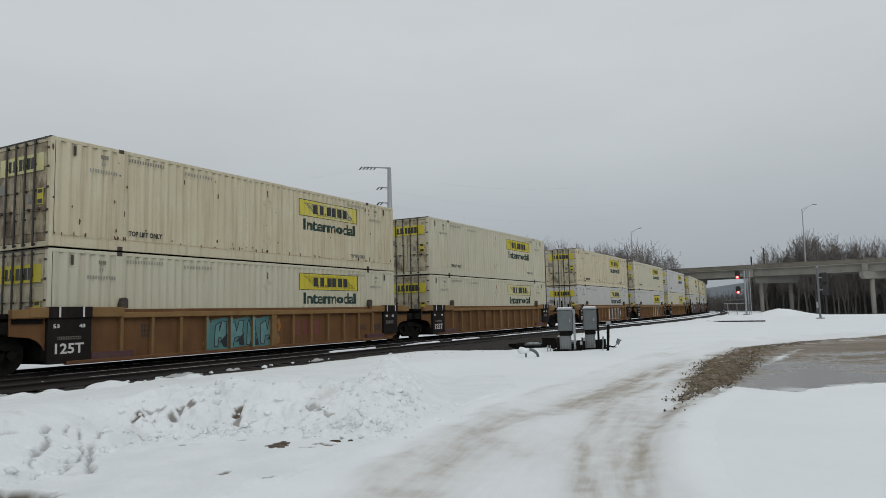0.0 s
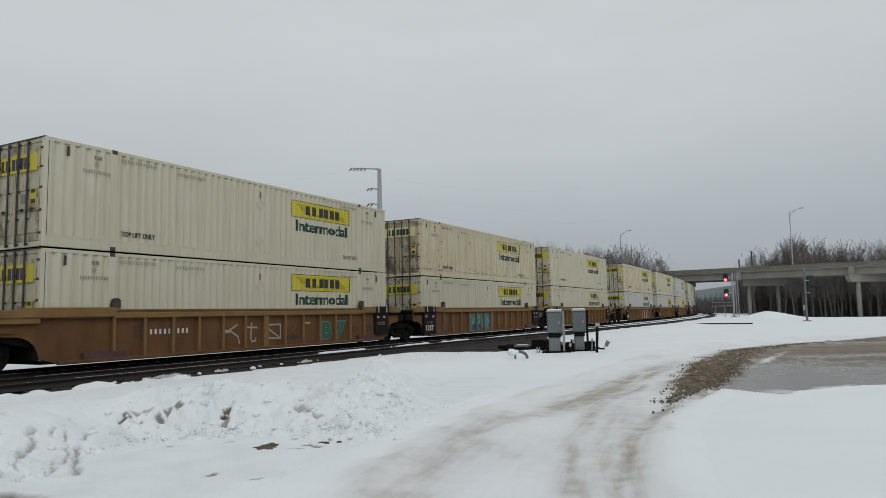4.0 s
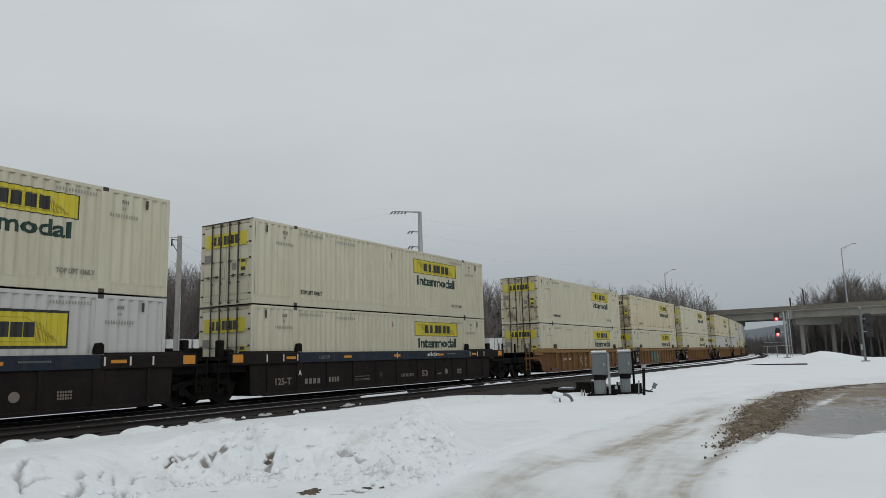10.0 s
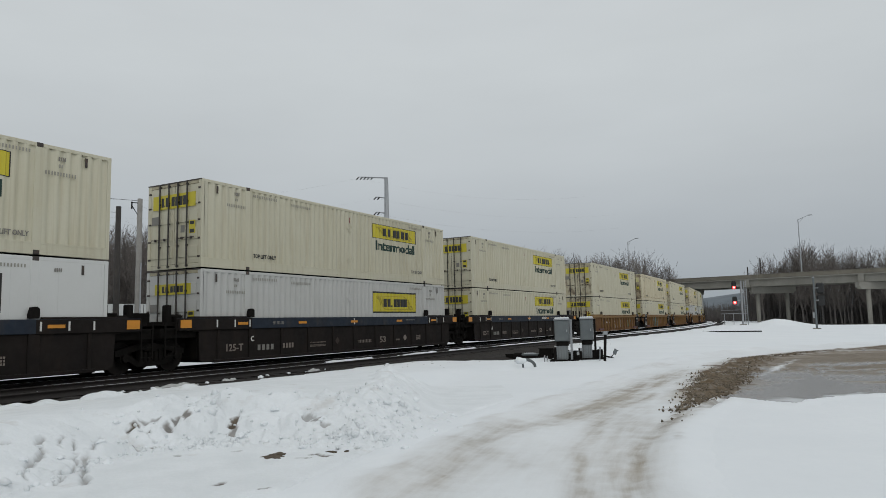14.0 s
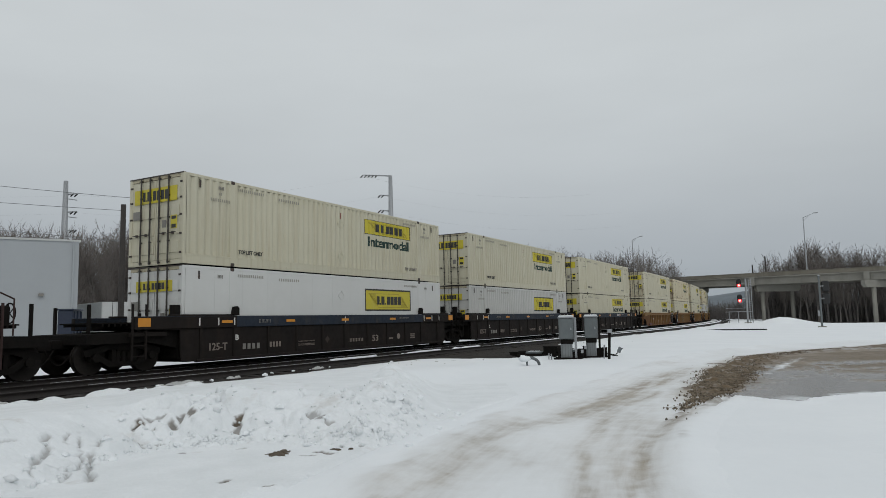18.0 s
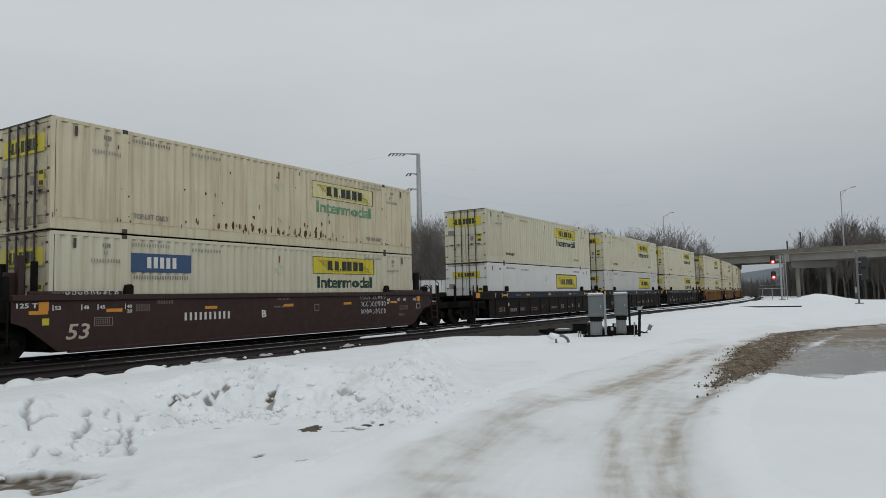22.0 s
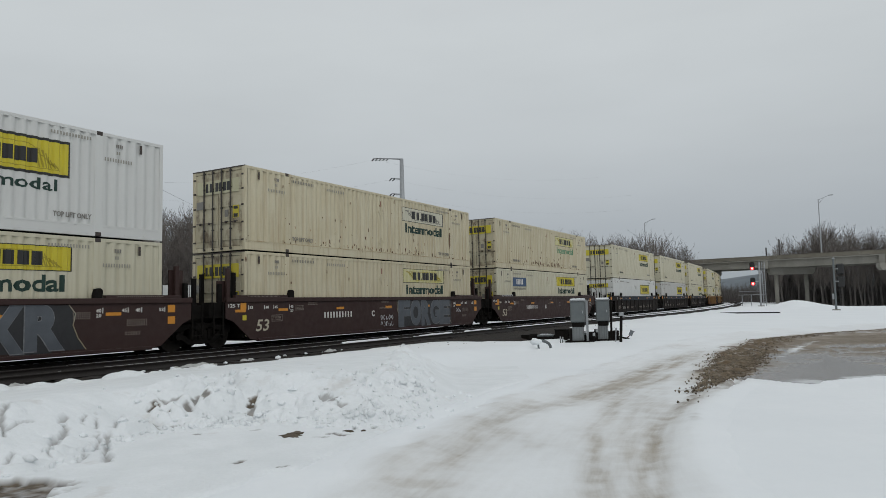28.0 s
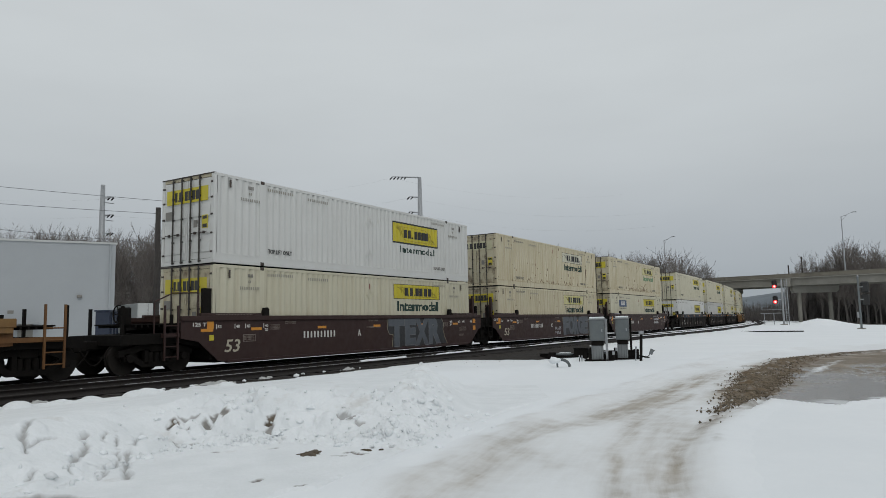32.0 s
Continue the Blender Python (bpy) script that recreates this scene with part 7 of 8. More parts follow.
    for k, (x, y, h, r) in enumerate(((6.37, 26.25, 1.08, 0.055), (6.24, 26.5, 0.5, 0.02), (5.52, 27.0, 0.32, 0.03), (5.72, 27.3, 0.45, 0.03), (4.35, 27.3, 0.2, 0.015), (4.25, 27.2, 0.22, 0.015))):
        z = ground_at(x, y)
        post = thing("marker_post", "short weathered steel post standing in snow", "post", "marker posts", m=pose(x, y, z - 0.1, 0, random.uniform(-4, 4), 0))
        part("stake", rod((0, 0, 0), (0, 0, h + 0.1), r, sides=6), GRIME if k != 1 else STEEL, post)
        part("tip", box(-r * 1.5, r * 1.5, -r, r, h, h + 0.13, bevel=0.008), STEEL, post)
    for x, y, w, h in ((4.55, 28.6, 0.5, 0.34), (5.15, 28.9, 0.32, 0.42), (6.6, 28.9, 0.5, 0.3), (3.2, 29.6, 0.35, 0.38)):
        z = ground_at(x, y)
        box_ob = thing("junction_box", "low dark steel junction box by the track", "junction box", "junction boxes", m=pose(x, y, z, 0, 0, -25))
        part("case", box(-w / 2, w / 2, -0.2, 0.2, -0.05, h, bevel=0.02), GRIME, box_ob)
        part("lid", box(-w / 2 - 0.02, w / 2 + 0.02, -0.22, 0.22, h, h + 0.03, bevel=0.008), GRIME, box_ob)
        part("pipe", rod((w / 2, 0, h * 0.4), (w / 2 + 0.5, 0.1, 0.0), 0.035, sides=6), GRIME, box_ob)
    z = ground_at(7.2, 28.2)
    b = thing("broken_bracket", "tilted steel bracket lying beside a post", "bracket", m=pose(7.2, 28.2, z + 0.1, 0, 28, 20) @ Matrix.Scale(0.7, 4))
    part("plate", box(-0.1, 0.14, -0.02, 0.02, 0.1, 0.42, bevel=0.01), CABINET, b)
    part("strut", rod((-0.1, 0, -0.1), (0.2, 0.05, 0.45), 0.025, sides=6), GRIME, b)


build_cases()


# -- poles and wires --
def wire(name, a, b, sag, radius, label):
    a, b = Vector(a), Vector(b)
    pts = [a.lerp(b, t) - Vector((0, 0, 4 * sag * t * (1 - t))) for t in np.linspace(0, 1, 17)]
    bm = bmesh.new()
    for p, q in zip(pts, pts[1:]):
        rod(p, q, radius, sides=5, bm=bm)
    ob = new(name, mesh_of(name, bm, WIRE))
    tagged(ob, label, "overhead wire", "overhead wires")


def build_poles():
    p = at(-24.6, 46, 9.2)
    pole = thing("utility_pole", "dark wooden utility pole behind the track", "utility pole", "wooden poles", m=pose(p.x, p.y, -0.2))
    part("shaft", rod((0, 0, 0), (0, 0, p.z + 0.2), 0.19, 0.15, sides=12), POLE_WOOD, pole, flat=False)
    part("bolt", rod((-0.18, 0, p.z - 0.4), (0.18, 0, p.z - 0.4), 0.02, sides=6), STEEL, pole)
    q = at(-23.12, 50, 9.85)
    pole = thing("utility_pole", "pale weathered utility pole with insulator and bracket", "utility pole", "wooden poles", m=pose(q.x, q.y, -0.2))
    part("shaft", rod((0, 0, 0), (0, 0, q.z + 0.2), 0.21, 0.16, sides=12), POLE_PALE, pole, flat=False)
    part("bracket", rod((-0.1, -0.1, q.z - 0.1), (-0.5, -0.1, q.z - 0.05), 0.03, sides=6, bm=rod((-0.1, -0.1, q.z - 0.9), (-0.5, -0.1, q.z - 0.25), 0.025, sides=6)), GRIME, pole)
    part("insulator", rod((-0.5, -0.1, q.z - 0.5), (-0.5, -0.1, q.z), 0.05, sides=8), GRIME, pole)
    part("conduit", rod((0.2, -0.1, 0.0), (0.2, -0.1, q.z * 0.6), 0.04, sides=6), STEEL, pole)
    t = at(-19.73, 92, 6.9)
    pole = thing("flood_light_pole", "thin pale steel pole in the yard", "light pole", "yard poles", m=pose(t.x, t.y, 0))
    part("shaft", rod((0, 0, 0), (0, 0, t.z), 0.13, 0.10, sides=8), STEEL, pole)
    part("lamp_head", box(-0.3, 0.3, -0.15, 0.15, t.z, t.z + 0.18, bevel=0.04), STEEL, pole)
    r = at(-16.3, 92, 5.6)
    pole = thing("flood_light_pole", "thin pale steel pole in the yard", "light pole", "yard poles", m=pose(r.x, r.y, 0))
    part("shaft", rod((0, 0, 0), (0, 0, r.z), 0.12, 0.09, sides=8), STEEL, pole)
    part("lamp_head", box(-0.3, 0.3, -0.15, 0.15, r.z, r.z + 0.18, bevel=0.04), STEEL, pole)

    # steel transmission monopoles
    masts = []
    for az, top_el, arms, side in ((-28.5, 10.7, (9.85, 8.55, 7.2), 1), (-3.85, 12.0, (12.1, 10.45, 9.2), -1)):
        d = 140
        p = at(az, d, top_el)
        mast = thing("transmission_pole", "tall grey steel transmission pole with side arms", "transmission pole", "transmission poles", m=pose(p.x, p.y, -0.3, 0, 0, -az))
        part("shaft", rod((0, 0, 0), (0, 0, p.z + 0.3), 0.85, 0.38, sides=12), STEEL, mast, flat=False)
        tips = []
        for k, el in enumerate(arms):
            z = EYE[2] + d * math.tan(radians(el))
            reach = (5.6 if k == 0 else 2.1) * side if side < 0 else 1.9
            arm = part("arm", rod((0, 0, z), (reach, 0, z + 0.25), 0.16, 0.08, sides=6), STEEL, mast)
            n = 5 if abs(reach) > 4 else 2
            for i in range(n):
                x = reach * (0.35 + 0.65 * (i + 1) / n)
                ins = part("insulator", rod((x, 0, z + 0.2), (x - 0.5, 0, z - 0.35), 0.11, sides=6), GRIME, arm)
            if side > 0:
                part("brace", rod((0.1, 0, z - 0.75), (reach, 0, z - 0.95), 0.08, sides=6), STEEL, mast)
            tips.append(mast.matrix_basis @ Vector((reach, 0, z)))
        masts.append(tips)
    for a, b in zip(masts[0], masts[1]):
        wire("power_line", a, b, 2.2, 0.0045, "thin high-voltage wire sagging between steel poles")
        wire("power_line", a, a + Vector((a.x - b.x, a.y - b.y, 3.0)) * 1.1, 2.2, 0.0045, "thin high-voltage wire sagging between steel poles")
        wire("power_line", b, b + Vector((b.x - a.x, b.y - a.y, -2.0)), 2.2, 0.0045, "thin high-voltage wire sagging between steel poles")
    for (az0, e0), (az1, e1) in (((-60, 10.4), (-23.3, 9.7)), ((-60, 9.0), (-24.6, 8.75)), ((-60, 8.6), (-24.6, 6.45))):
        d0, d1 = 62, 48
        wire("service_wire", at(az0, d0, e0), at(az1, d1, e1), 0.35, 0.015, "dark service wire strung to a wooden pole")
    wire("service_wire", at(-23.0, 50, 9.3), at(-10.0, 95, 4.6), 0.9, 0.007, "dark service wire strung to a wooden pole")
    for az, el, d in ((24.6, 3.65, 190), (25.5, 4.25, 200)):
        p = at(az, d, el)
        pole = thing("utility_pole", "distant dark pole beyond the bridge", "utility pole", "distant poles", m=pose(p.x, p.y, -2))
        part("shaft", rod((0, 0, 0), (0, 0, p.z + 2), 0.22, 0.17, sides=8), POLE_WOOD, pole)


build_poles()


# -- warehouse and yard behind the train --
def build_yard():
    corner = at(-27.5, 62)
    house = thing("warehouse", "pale grey windowless metal warehouse", "warehouse", m=pose(corner.x, corner.y, -0.1, 0, 0, 33))
    top = EYE[2] + 62 * math.tan(radians(6.3)) + 0.1
    for i in range(6):
        x = -8.0 * (i + 1)
        part("wall_panel", box(x + 0.002, x + 7.998, 0, 0.18, 0.0, top), WALL_PAINT, house)
    part("end_wall", box(-0.18, 0.0, 0.185, 30, 0.0, top - 0.02), WALL_PAINT, house)
    part("rear_wall", box(-48, 0.0, 30, 30.2, 0.0, top), WALL_PAINT, house)
    part("far_wall", box(-48.2, -48, 0, 30.2, 0.0, top), WALL_PAINT, house)
    part("roof", box(-48.3, 0.1, -0.1, 30.3, top, top + 0.15), TRAILER, house)
    part("downpipe", rod((-0.4, -0.1, 0.1), (-0.4, -0.1, top), 0.06, sides=8), WALL_PAINT, house)
    part("wall_lamp", box(-2.7, -2.35, -0.25, 0, 4.2, 4.42, bevel=0.03), GREY_INK, house)
    part("wall_sign", box(-7.3, -6.9, -0.04, 0, 3.0, 3.25), GREY_INK, house)
    part("shelter", box(-9.5, -5.2, -1.2, 0, 2.2, 2.32), STEEL, house)
    part("door", box(-6.6, -5.6, -0.06, 0, 0.1, 2.2), GREY_INK, house)

    p = at(-27.95, 52)
    bin_ob = thing("steel_bin", "dark blue open-top steel bin", "bin", m=pose(p.x, p.y, 0, 0, 0, 12))
    part("body", box(-0.45, 0.45, -1.0, 1.0, 0.15, 2.75, bevel=0.05), BLUE_BOX, bin_ob)
    for y in (-0.7, 0.0, 0.7):
        part("rib", box(0.45, 0.53, y - 0.06, y + 0.06, 0.2, 2.7), BLUE_BOX, bin_ob)
    part("rim", box(-0.52, 0.52, -1.06, 1.06, 2.75, 2.86, bevel=0.03), BLUE_BOX, bin_ob)
    for x in (-0.3, 0.3):
        part("runner", box(x - 0.08, x + 0.08, -0.95, 0.95, 0.0, 0.15), GRIME, bin_ob)

    def trailer(m, skin, label):
        tr = thing("parked_trailer", label, "trailer", "parked trailers", m=m)
        part("body", box(-1.3, 1.3, 0, 14, 1.15, 4.05, bevel=0.03), skin, tr)
        for x in (-0.64, 0.64):
            part("door", box(x - 0.6, x + 0.6, -0.04, 0, 1.25, 3.95, bevel=0.01), skin, tr)
            part("lock_rod", rod((x * 0.5, -0.06, 1.2), (x * 0.5, -0.06, 4.0), 0.02, sides=6), GRIME, tr)
        part("frame", box(-0.6, 0.6, 0.3, 13.5, 0.95, 1.15), GRIME, tr)
        part("bumper", box(-1.2, 1.2, -0.05, 0.05, 0.5, 0.62), GRIME, tr)
        for y in (1.2, 2.5):
            for x in (-1.0, 1.0):
                part("wheel", rod((x - 0.25, y, 0.5), (x + 0.25, y, 0.5), 0.5, sides=16), LENS_DARK, tr)
        part("landing_leg", box(-0.7, -0.58, 10.5, 10.65, 0, 1.0, box(0.58, 0.7, 10.5, 10.65, 0, 1.0)), GRIME, tr)
        part("tail_lamp", box(-1.2, -1.0, -0.06, 0, 0.98, 1.1), RED_INK, tr)
        return tr
    a, b = at(-25.9, 74), at(-10, 84)
    way = (b - a).normalized()
    turn = math.degrees(math.atan2(way.y, way.x))
    kinds = [trailer(pose(0, 0, 0), TRAILER, "white box trailer parked with its rear doors to the track"),
             trailer(pose(0, 0, 0), TRAILER_GREEN, "pale green box trailer parked with its rear doors to the track")]
    first = [True, True]
    gaps = [0, 2.75, 5.5, 8.9, 11.65, 14.4, 17.2, 20.0, 23.4, 26.2, 28.9, 32.5, 35.3, 38.0, 41.0, 44.0, 47.5, 50.2, 53.0]
    for i, d in enumerate(gaps):
        p = a + way * (d + 1.3)
        m = pose(p.x, p.y, 0.0 if i else 0.0, 0, 0, turn + ((i * 37 % 5) - 2) * 0.4)
        k = 1 if i in (3, 9) else 0
        if first[k]:
            kinds[k].matrix_basis, first[k] = m, False
        else:
            copy_thing(kinds[k], m)


build_yard()


# -- bare winter trees --
def tree_arrays(seed, height, spread):
    """Trunk and limbs, and twigs, as three-sided tapered pieces."""
    rnd = random.Random(seed)
    wood, fine = [], []

    def grow(p, d, length, r, depth):
        steps = 4 if depth < 2 else 2 if depth == 2 else 1
        q, rr = p, r
        for i in range(steps):
            d = (d + Vector((rnd.gauss(0, 1), rnd.gauss(0, 1), rnd.gauss(0, 0.6))) * (0.05 if depth == 0 else 0.17) + Vector((0, 0, 0.05 if depth < 2 else 0.02))).normalized()
            n = q + d * (length / steps)
            r2 = rr * (0.84 if depth == 0 else 0.78)
            (wood if depth < 2 else fine).append((q, n, rr, r2 if depth < 3 else 0.0))
            if depth == 0 and i >= 1 or depth > 0 and depth < 4:
                kids = {0: 3, 1: 3, 2: 2, 3: 2}[depth]
                for _ in range(kids):
                    a = rnd.uniform(0, 6.283)
                    out = Vector((math.cos(a), math.sin(a), 0))
                    side = (d * (1.0 if depth == 0 else 0.75) + out * spread * rnd.uniform(0.5, 1.15) + Vector((0, 0, 0.22))).normalized()
                    grow(q.lerp(n, rnd.uniform(0.3, 1.0)), side, length * (rnd.uniform(0.36, 0.62) if depth == 0 else rnd.uniform(0.38, 0.60)), max(r2 * (0.55 if depth == 0 else 0.5), 0.024), depth + 1)
            q, rr = n, r2
    grow(Vector((0, 0, -0.6)), Vector((rnd.gauss(0, 0.04), rnd.gauss(0, 0.04), 1)).normalized(), height * 0.68, height * 0.0165, 0)

    def mesh(pieces, name, material, sides):
        v, f = [], []
        for a, b, r0, r1 in pieces:
            d = (b - a).normalized()
            x = d.cross(Vector((0.3, 0.9, 0.1))).normalized()
            y = d.cross(x)
            k = len(v)
            if r1 == 0.0:  # a twig running out to a point
                for i in range(3):
                    t = 2.0944 * i
                    v.append(a + x * (r0 * math.cos(t)) + y * (r0 * math.sin(t)))
                v.append(b)
                f += [(k, k + 1, k + 3, k + 3), (k + 1, k + 2, k + 3, k + 3), (k + 2, k, k + 3, k + 3)]
                continue
            for c, r in ((a, r0), (b, r1)):
                for i in range(sides):
                    t = 6.2832 * i / sides
                    v.append(c + x * (r * math.cos(t)) + y * (r * math.sin(t)))
            for i in range(sides):
                j = (i + 1) % sides
                f.append((k + i, k + j, k + sides + j, k + sides + i))
        return mesh_tips(name, v, f, material)

    def mesh_tips(name, v, f, material):
        me = bpy.data.meshes.new(name)
        me.from_pydata([tuple(p) for p in v], [], [q[:3] if q[2] == q[3] else q for q in f])
        me.materials.append(material)
        me.update()
        return me
    return mesh(wood, "trunk", BARK, 5), mesh(fine, "crown", TWIG, 3)


def build_woods():
    rnd = random.Random(21)
    kinds = []
    for k, (h, sp) in enumerate(((15, 0.45), (16, 0.38), (13.5, 0.6), (17, 0.42), (12, 0.7), (14.5, 0.5), (9, 0.8))):
        trunk, crown = tree_arrays(100 + k, h, sp)
        co = np.empty(len(crown.vertices) * 3, np.float32)
        crown.vertices.foreach_get("co", co)
        kinds.append((float(np.percentile(co[2::3], 99.7)), trunk, crown))

    def plant(az, d, top, label, group):
        p = at(az, d)
        base = ground_at(p.x, p.y)
        h, trunk, crown = rnd.choice(kinds[:6])
        s = (EYE[2] + d * math.tan(radians(top)) - base) / h
        ob = new("tree", trunk)
        tagged(ob, label, "tree", group)
        ob.matrix_basis = pose(p.x, p.y, base, 0, 0, rnd.uniform(0, 360)) @ Matrix.Diagonal((s * rnd.uniform(0.85, 1.1), s * rnd.uniform(0.85, 1.1), s, 1))
        part("crown", crown, parent=ob)

    for i in range(168):
        az = -40 + 42 * (i + rnd.random()) / 168
        top = float(np.interp(az, [-40, -27, -25, -21.6, -19.5, -17.5, -16, -8, -2, 2], [7.0, 7.3, 7.5, 7.8, 7.7, 7.1, 6.5, 6.5, 6.8, 5.9]))
        plant(az, rnd.uniform(108, 150), top - abs(rnd.gauss(0, 0.55)) + 0.15, "bare grey-brown deciduous tree in a dense wood", "woods behind the yard")
    for i in range(64):
        az = 2 + 17.6 * (i + rnd.random()) / 64
        top = float(np.interp(az, [2, 8.4, 10.2, 12, 13.4, 14.7, 16, 17.3, 18.6, 19.6], [5.9, 5.8, 5.5, 5.2, 5.0, 5.1, 5.4, 4.9, 4.1, 3.0]))
        plant(az, rnd.uniform(128, 152), top - abs(rnd.gauss(0, 0.4)) + 0.1, "bare deciduous tree behind the railway", "woods along the line")
    for i in range(84):
        az = 24.6 + 19 * (i + rnd.random()) / 84
        top = float(np.interp(az, [24.6, 25.2, 26.3, 26.95, 27.2, 27.8, 28.4, 29.4, 30.1, 31.2, 32.2, 33.2, 44], [3.2, 3.9, 4.8, 4.3, 4.2, 5.1, 5.35, 5.4, 4.7, 4.7, 4.4, 4.5, 4.8]))
        plant(az, rnd.uniform(180, 205), top - abs(rnd.gauss(0, 0.5)), "bare deciduous tree beyond the road bridge", "woods beyond the bridge")
    for i in range(30):
        az = 20 + 24 * (i + rnd.random()) / 30
        plant(az, rnd.uniform(205, 260), (1.0 if az < 24.3 else 2.4) - abs(rnd.gauss(0, 0.3)), "bare deciduous tree beyond the road bridge", "woods beyond the bridge")

    def thicket(name, label, az0, az1, d0, d1, h0, h1, n, seed):
        r = np.random.RandomState(seed)
        az, d = np.radians(r.uniform(az0, az1, n)), r.uniform(d0, d1, n)
        h, w = r.uniform(h0, h1, n), r.uniform(0.03, 0.09, n)
        x, y = d * np.sin(az), d * np.cos(az)
        z = ground_height(x, y) - 0.3
        lean = r.normal(0, 0.08, (n, 2)) * h[:, None]
        v = np.zeros((n, 6, 3), np.float32)
        for i in range(3):
            t = 2.0944 * i
            v[:, i] = np.stack([x + w * np.cos(t), y + w * np.sin(t), z], -1)
            v[:, 3 + i] = np.stack([x + lean[:, 0] + 0.2 * w * np.cos(t), y + lean[:, 1] + 0.2 * w * np.sin(t), z + h], -1)
        f = np.array([(i, (i + 1) % 3, 3 + (i + 1) % 3, 3 + i) for i in range(3)])
        f = (np.arange(n)[:, None, None] * 6 + f[None]).reshape(-1, 4)
        ob = new(name, from_arrays(name, v.reshape(-1, 3), f, BRUSH))
        tagged(ob, label, "undergrowth", kind="stuff")
    thicket("undergrowth", "dense leafless saplings under the woods", -40, 2, 132, 152, 5, 12.5, 12500, 1)
    thicket("undergrowth", "low leafless brush at the edge of the woods", -40, 2, 104, 118, 0.8, 3.0, 1500, 5)
    thicket("undergrowth", "dense leafless saplings along the line", 2, 19, 140, 154, 2, 7, 2000, 2)
    thicket("undergrowth", "dense leafless saplings beyond the road bridge", 24.4, 44, 196, 222, 3, 11.0, 8000, 3)
    thicket("undergrowth", "low brush along the railway beyond the bridge", 20, 25, 190, 300, 1.5, 6.0, 2600, 4)

    # hill on the horizon, its distance haze held in the material colour
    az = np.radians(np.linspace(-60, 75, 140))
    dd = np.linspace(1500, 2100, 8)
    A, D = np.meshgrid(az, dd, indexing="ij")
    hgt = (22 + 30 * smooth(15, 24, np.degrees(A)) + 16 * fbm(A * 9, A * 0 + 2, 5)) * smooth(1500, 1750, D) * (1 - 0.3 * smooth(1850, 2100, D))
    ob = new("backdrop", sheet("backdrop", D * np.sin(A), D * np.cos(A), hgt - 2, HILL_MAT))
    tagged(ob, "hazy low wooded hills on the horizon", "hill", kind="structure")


build_woods()


# -- loose snow, mud and earth --
def build_loose():
    rnd = random.Random(4)
    lumps = [mesh_of("snow_lump", pebble(1.0, 0.55, 40 + i, 1), SNOW) for i in range(6)]
    spots = []
    for _ in range(16):
        s, lat = rnd.uniform(-22, 22), rnd.choice([rnd.uniform(2.6, 3.4), rnd.uniform(4.3, 5.1), rnd.uniform(1.2, 2.0)])
        x, y, _h = on_line(s, lat + near_track(s) - 2.97)
        spots.append((x, y, 0.12, rnd.uniform(0.04, 0.11)))
    for s, lat, size in ((-14.16, 4.07, 0.07), (-13.76, 4.13, 0.06), (-13.5, 4.4, 0.05), (-12.95, 4.15, 0.08), (-12.9, 4.05, 0.05), (-11.3, 4.2, 0.07), (-9.47, 4.37, 0.11), (-8.86, 4.06, 0.07), (-7.94, 4.06, 0.07), (-7.3, 4.2, 0.04), (-6.2, 4.1, 0.05)):
        x, y, _h = on_line(s, lat)
        spots.append((x, y, 0.13, size))
    for s, lat, along, across in ((-12.2, 4.05, 0.75, 0.13), (-14.8, 2.66, 0.42, 0.10), (-15.36, 2.76, 0.20, 0.08), (-15.85, 2.62, 0.26, 0.10), (-16.95, 4.25, 0.5, 0.10), (-10.4, 4.1, 0.3, 0.08), (-6.8, 4.1, 0.35, 0.07)):
        n, m = 40, 9
        U, V = np.meshgrid(np.linspace(-1, 1, n), np.linspace(-1, 1, m), indexing="ij")
        px, py, _h = on_line(s + U * along, lat + V * across)
        rise = np.clip(1 - U ** 2, 0, 1) ** 0.5 * np.clip(1 - V ** 2, 0, 1) ** 0.5
        z = 0.05 + 0.12 * rise * (1 + 0.9 * fbm(px / 0.12, py / 0.12)) + 0.03 * fbm(px / 0.05, py / 0.05)
        tagged(new("ice_patch", sheet("ice_patch", px, py, z, ICE)), "flat grey patch of icy snow lying between rails", "ice patch", "ice patches")
    scatter("snow_lump", "lump of snow lying on the ballast", "snow lump", lumps, spots, 1)
    spots = []
    while len(spots) < 60:
        x, y = rnd.uniform(-9, 0.4), rnd.uniform(6.0, 12.5)
        d = float(side_of(FOOT, np.array([x]), np.array([y]))[0])
        if -0.4 < d < 0.9:
            spots.append((x, y, bank_at(x, y), rnd.uniform(0.03, 0.09)))
    scatter("snow_chunk", "broken chunk of plowed snow on the bank", "snow chunk", lumps, spots, 2)
    r = np.random.RandomState(12)
    bm = bmesh.new()
    bmesh.ops.create_icosphere(bm, subdivisions=1, radius=1.0)
    ball = np.array([v.co[:] for v in bm.verts])
    tri = np.array([[v.index for v in f.verts] for f in bm.faces])
    bm.free()
    x, y = r.uniform(-6.5, 0.1, 30000), r.uniform(6.2, 11.5, 30000)
    d = side_of(FOOT, x, y)
    keep = r.rand(30000) < (0.40 * np.exp(-((d - 0.03) / 0.14) ** 2) + 0.035 * smooth(0.0, 0.2, d) * (1 - smooth(1.0, 1.7, d))) * (0.3 + 1.4 * smooth(-0.2, 0.2, fbm(x / 0.5, y / 0.5)))
    keep &= (r.rand(30000) < np.where(x < -4.1, 0.06, 1.0)) & (x < -0.2)
    x, y = x[keep][:900], y[keep][:900]
    n = len(x)
    size = r.uniform(0.010, 0.036, n) * np.where(r.rand(n) < 0.10, 2.0, 1.0)
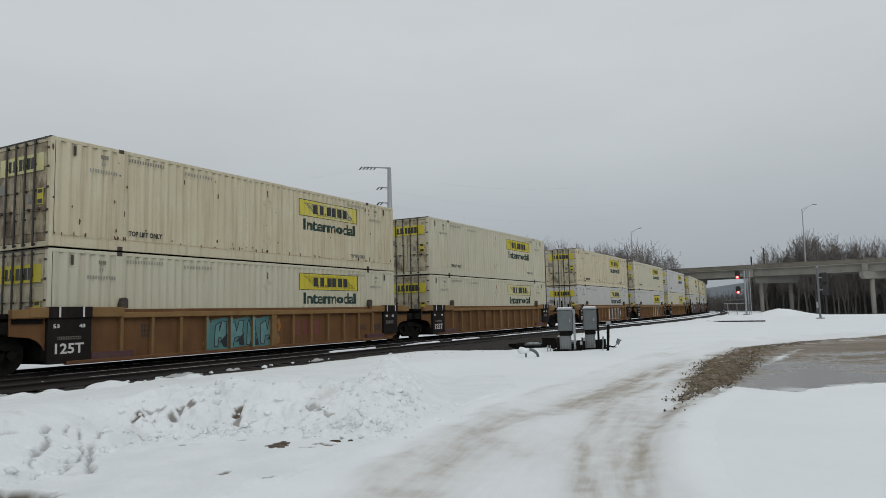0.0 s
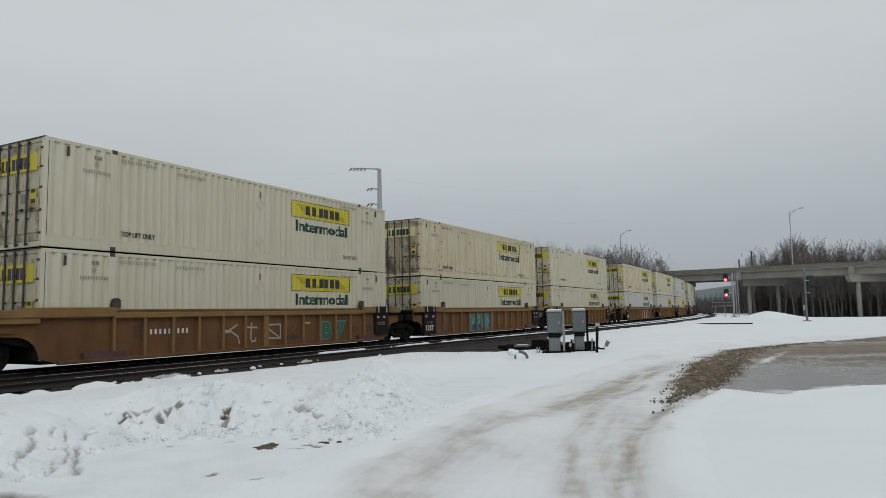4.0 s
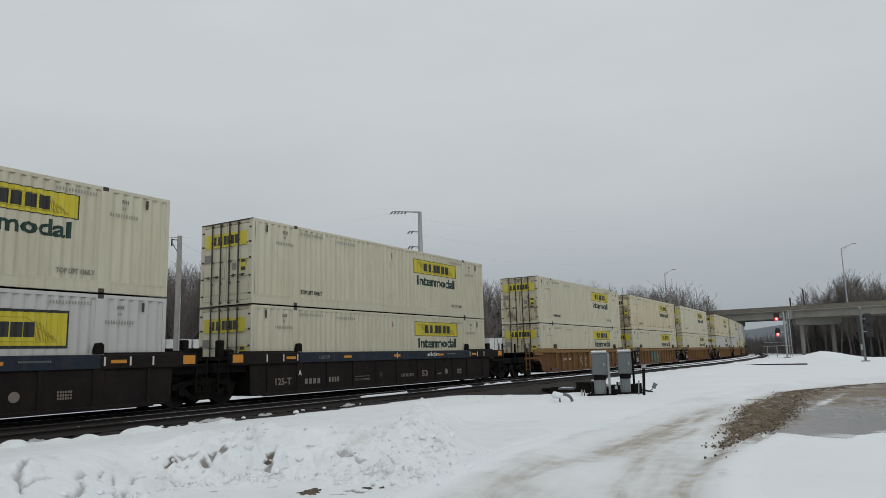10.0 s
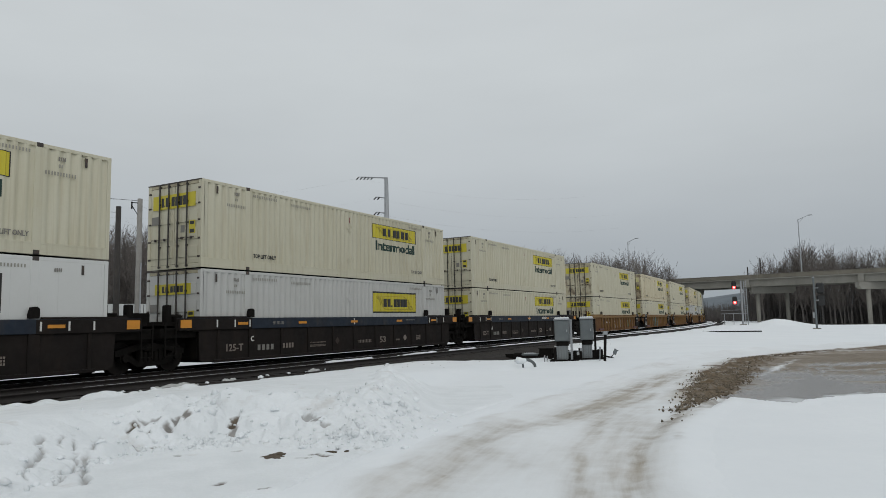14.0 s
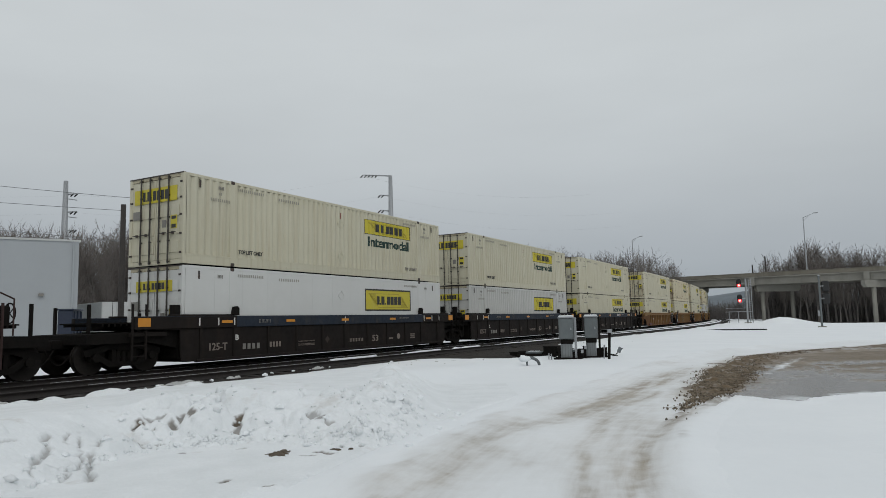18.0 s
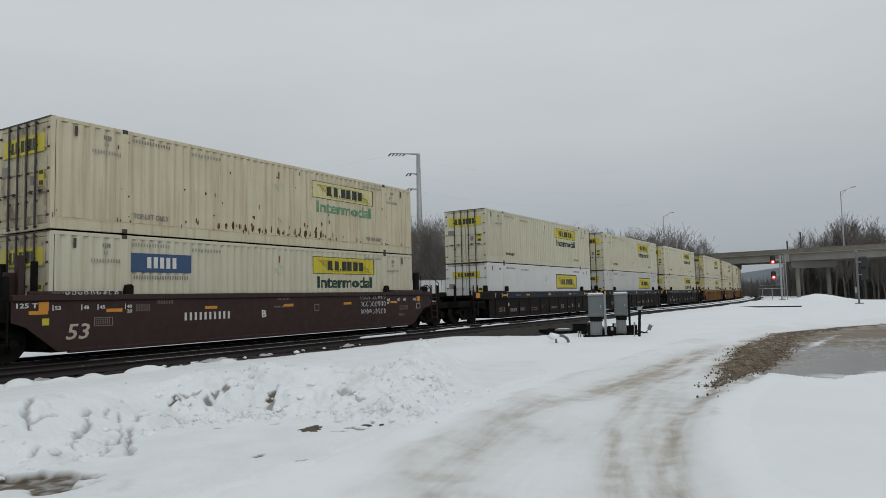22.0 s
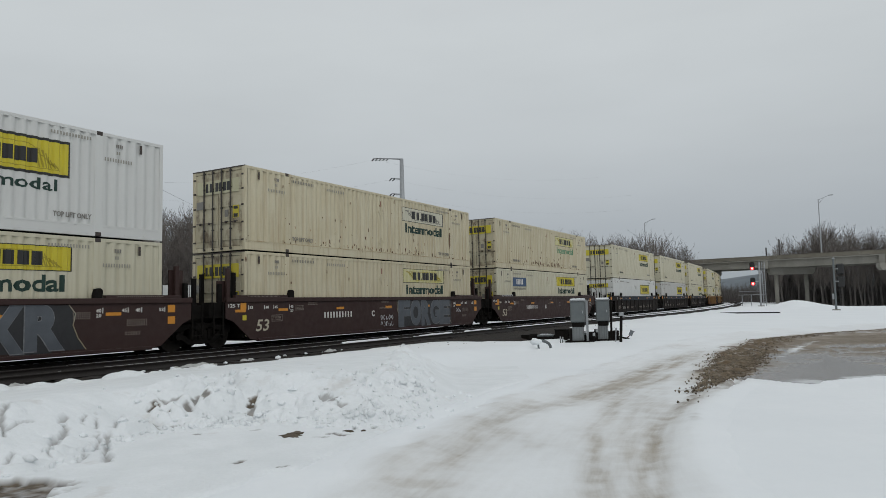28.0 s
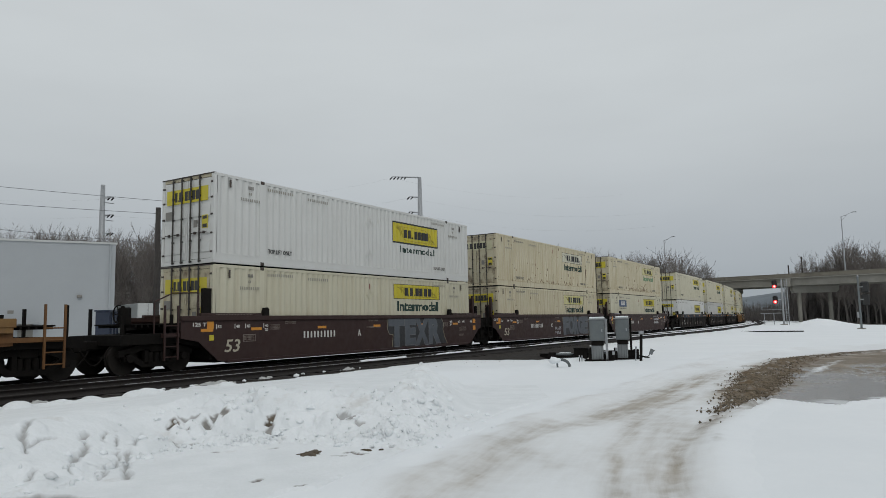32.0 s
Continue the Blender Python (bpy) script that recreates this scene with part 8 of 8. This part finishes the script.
    z = bank_surface(x[:, None], y[:, None])[:, 0] + size * 0.25
    v = ball[None] * size[:, None, None] * r.uniform(0.62, 1.25, (n, len(ball), 1)) * r.uniform(0.6, 1.3, (n, 1, 3))
    v = v + np.stack([x, y, z], -1)[:, None]
    f = np.arange(n)[:, None, None] * len(ball) + tri[None]
    ob = new("snow_crumbs", from_arrays("snow_crumbs", v.reshape(-1, 3), f.reshape(-1, 3), BANK_SNOW))
    tagged(ob, "crumbs of broken snow over the plowed bank", "snow", kind="stuff")
    clods = [mesh_of("mud_clod", pebble(1.0, 0.6, 60 + i, 1), MUD) for i in range(5)]
    spots = []
    mx, my = np.array(MUD_LINE).T
    while len(spots) < 300:
        y = rnd.choice([rnd.gauss(17.5, 2.0), rnd.gauss(17.0, 1.5), rnd.uniform(11.0, 27)])
        if y < 13.8 and rnd.random() < 0.85:
            continue
        x = float(np.interp(y, my, mx)) + rnd.gauss(0, float(np.interp(y, [11, 15, 19, 27], [0.06, 0.20, 0.32, 0.26])))
        spots.append((x, y, ground_at(x, y) + float(heap_top(np.array([x]), np.array([y]))[0]) + 0.01, rnd.uniform(0.014, 0.04) * (1.5 if rnd.random() < 0.15 else 1)))
    scatter("mud_clod", "brown clod of mud thrown up beside the ruts", "mud clod", clods, spots, 3)
    r = np.random.RandomState(9)
    n = 160
    gs, gl = r.uniform(-6, 18, n), 2.5 + np.abs(r.normal(0, 1.1, n))
    x, y, _h = on_line(gs, near_track(gs) + gl)
    size = r.uniform(0.006, 0.022, n)
    tips = np.array([(1, 0, 0), (-1, 0, 0), (0, 1, 0), (0, -1, 0), (0, 0, 1), (0, 0, -1)], float)
    f = np.array([(0, 2, 4), (2, 1, 4), (1, 3, 4), (3, 0, 4), (2, 0, 5), (1, 2, 5), (3, 1, 5), (0, 3, 5)])
    top = np.maximum(ground_height(x, y), np.where((x < 1.4) & (y < 16.8), bank_surface(x[:, None], y[:, None])[:, 0], -1))
    v = np.stack([x, y, top + 0.003], -1)[:, None] + tips[None] * size[:, None, None] * r.uniform(0.5, 1.3, (n, 6, 1))
    ob = new("grit", from_arrays("grit", v.reshape(-1, 3), (np.arange(n)[:, None, None] * 6 + f[None]).reshape(-1, 3), EARTH))
    tagged(ob, "dark specks of ballast grit on the snow", "grit", kind="stuff")
    r = np.random.RandomState(8)
    n = 4200
    y = np.where(r.rand(n) < 0.65, r.normal(17.3, 1.9, n), r.uniform(12, 30, n))
    x = np.interp(y, my, mx) + r.normal(0, 1, n) * np.interp(y, [11, 15, 19, 30], [0.10, 0.24, 0.36, 0.3])
    size = r.uniform(0.008, 0.03, n)
    z = ground_height(x, y) + heap_top(x, y) + 0.005
    tips = np.array([(1, 0, 0), (-1, 0, 0), (0, 1, 0), (0, -1, 0), (0, 0, 1), (0, 0, -1)], float)
    v = np.stack([x, y, z], -1)[:, None] + tips[None] * size[:, None, None] * r.uniform(0.6, 1.3, (n, 6, 1))
    f = np.array([(0, 2, 4), (2, 1, 4), (1, 3, 4), (3, 0, 4), (2, 0, 5), (1, 2, 5), (3, 1, 5), (0, 3, 5)])
    ob = new("mud_crumb", from_arrays("mud_crumb", v.reshape(-1, 3), (np.arange(n)[:, None, None] * 6 + f[None]).reshape(-1, 3), CRUMB))
    tagged(ob, "small crumbs of brown mud strewn over the ruts", "mud", kind="stuff")
    for k, (x, y, w, h, turn) in enumerate(((-1.96, 8.55, 0.22, 0.24, 20), (-1.30, 8.72, 0.10, 0.05, -10), 
                                            (-1.12, 8.75, 0.04, 0.03, 0))):
        bm = bmesh.new()
        n = 56
        ph = [rnd.uniform(0, 6.283) for _ in range(6)]

        def reach(q):
            return 0.62 + 0.22 * math.sin(2 * q + ph[0]) + 0.16 * math.sin(3 * q + ph[1]) + 0.13 * math.sin(7 * q + ph[2]) + 0.10 * math.sin(13 * q + ph[3]) + 0.08 * math.sin(23 * q + ph[4])
        rings = []
        for f, top in ((0.3, 0.012), (0.65, 0.008), (0.9, 0.004), (1.0, -0.02)):
            rings.append([bm.verts.new((w * f * reach(6.283 * i / n) * math.cos(6.283 * i / n), h * f * reach(6.283 * i / n) * math.sin(6.283 * i / n), top + (rnd.uniform(-0.006, 0.006) if f < 1 else 0))) for i in range(n)])
        bm.faces.new(rings[0])
        for r0, r1 in zip(rings, rings[1:]):
            for i in range(n):
                bm.faces.new((r0[i], r1[i], r1[(i + 1) % n], r0[(i + 1) % n]))
        bmesh.ops.recalc_face_normals(bm, faces=bm.faces)
        ob = new("earth_patch", mesh_of("earth_patch", bm, EARTH))
        ob.matrix_basis = pose(x, y, bank_at(x, y) + 0.004, 0, 0, turn)
        tagged(ob, "patch of bare brown earth showing through snow", "earth patch", "bare patches")


build_loose()


# ---- what moves: the train rolls away along the line ----
def motions():
    times = [float(t) for t in range(0, 33)]
    for ob, rear, lift in moving:
        walk(ob, [(t, car_pose(train_at(t) + rear) @ pose(0, 0, lift)) for t in times])
    turns = [i * 0.1333333 for i in range(0, 240)] + [32.0]
    for w, q in rolling:
        walk(w, [(t, pose(q, 0, 0.465, 0, math.degrees((train_at(t) - train_at(0)) / 0.465), 0)) for t in turns])


motions()
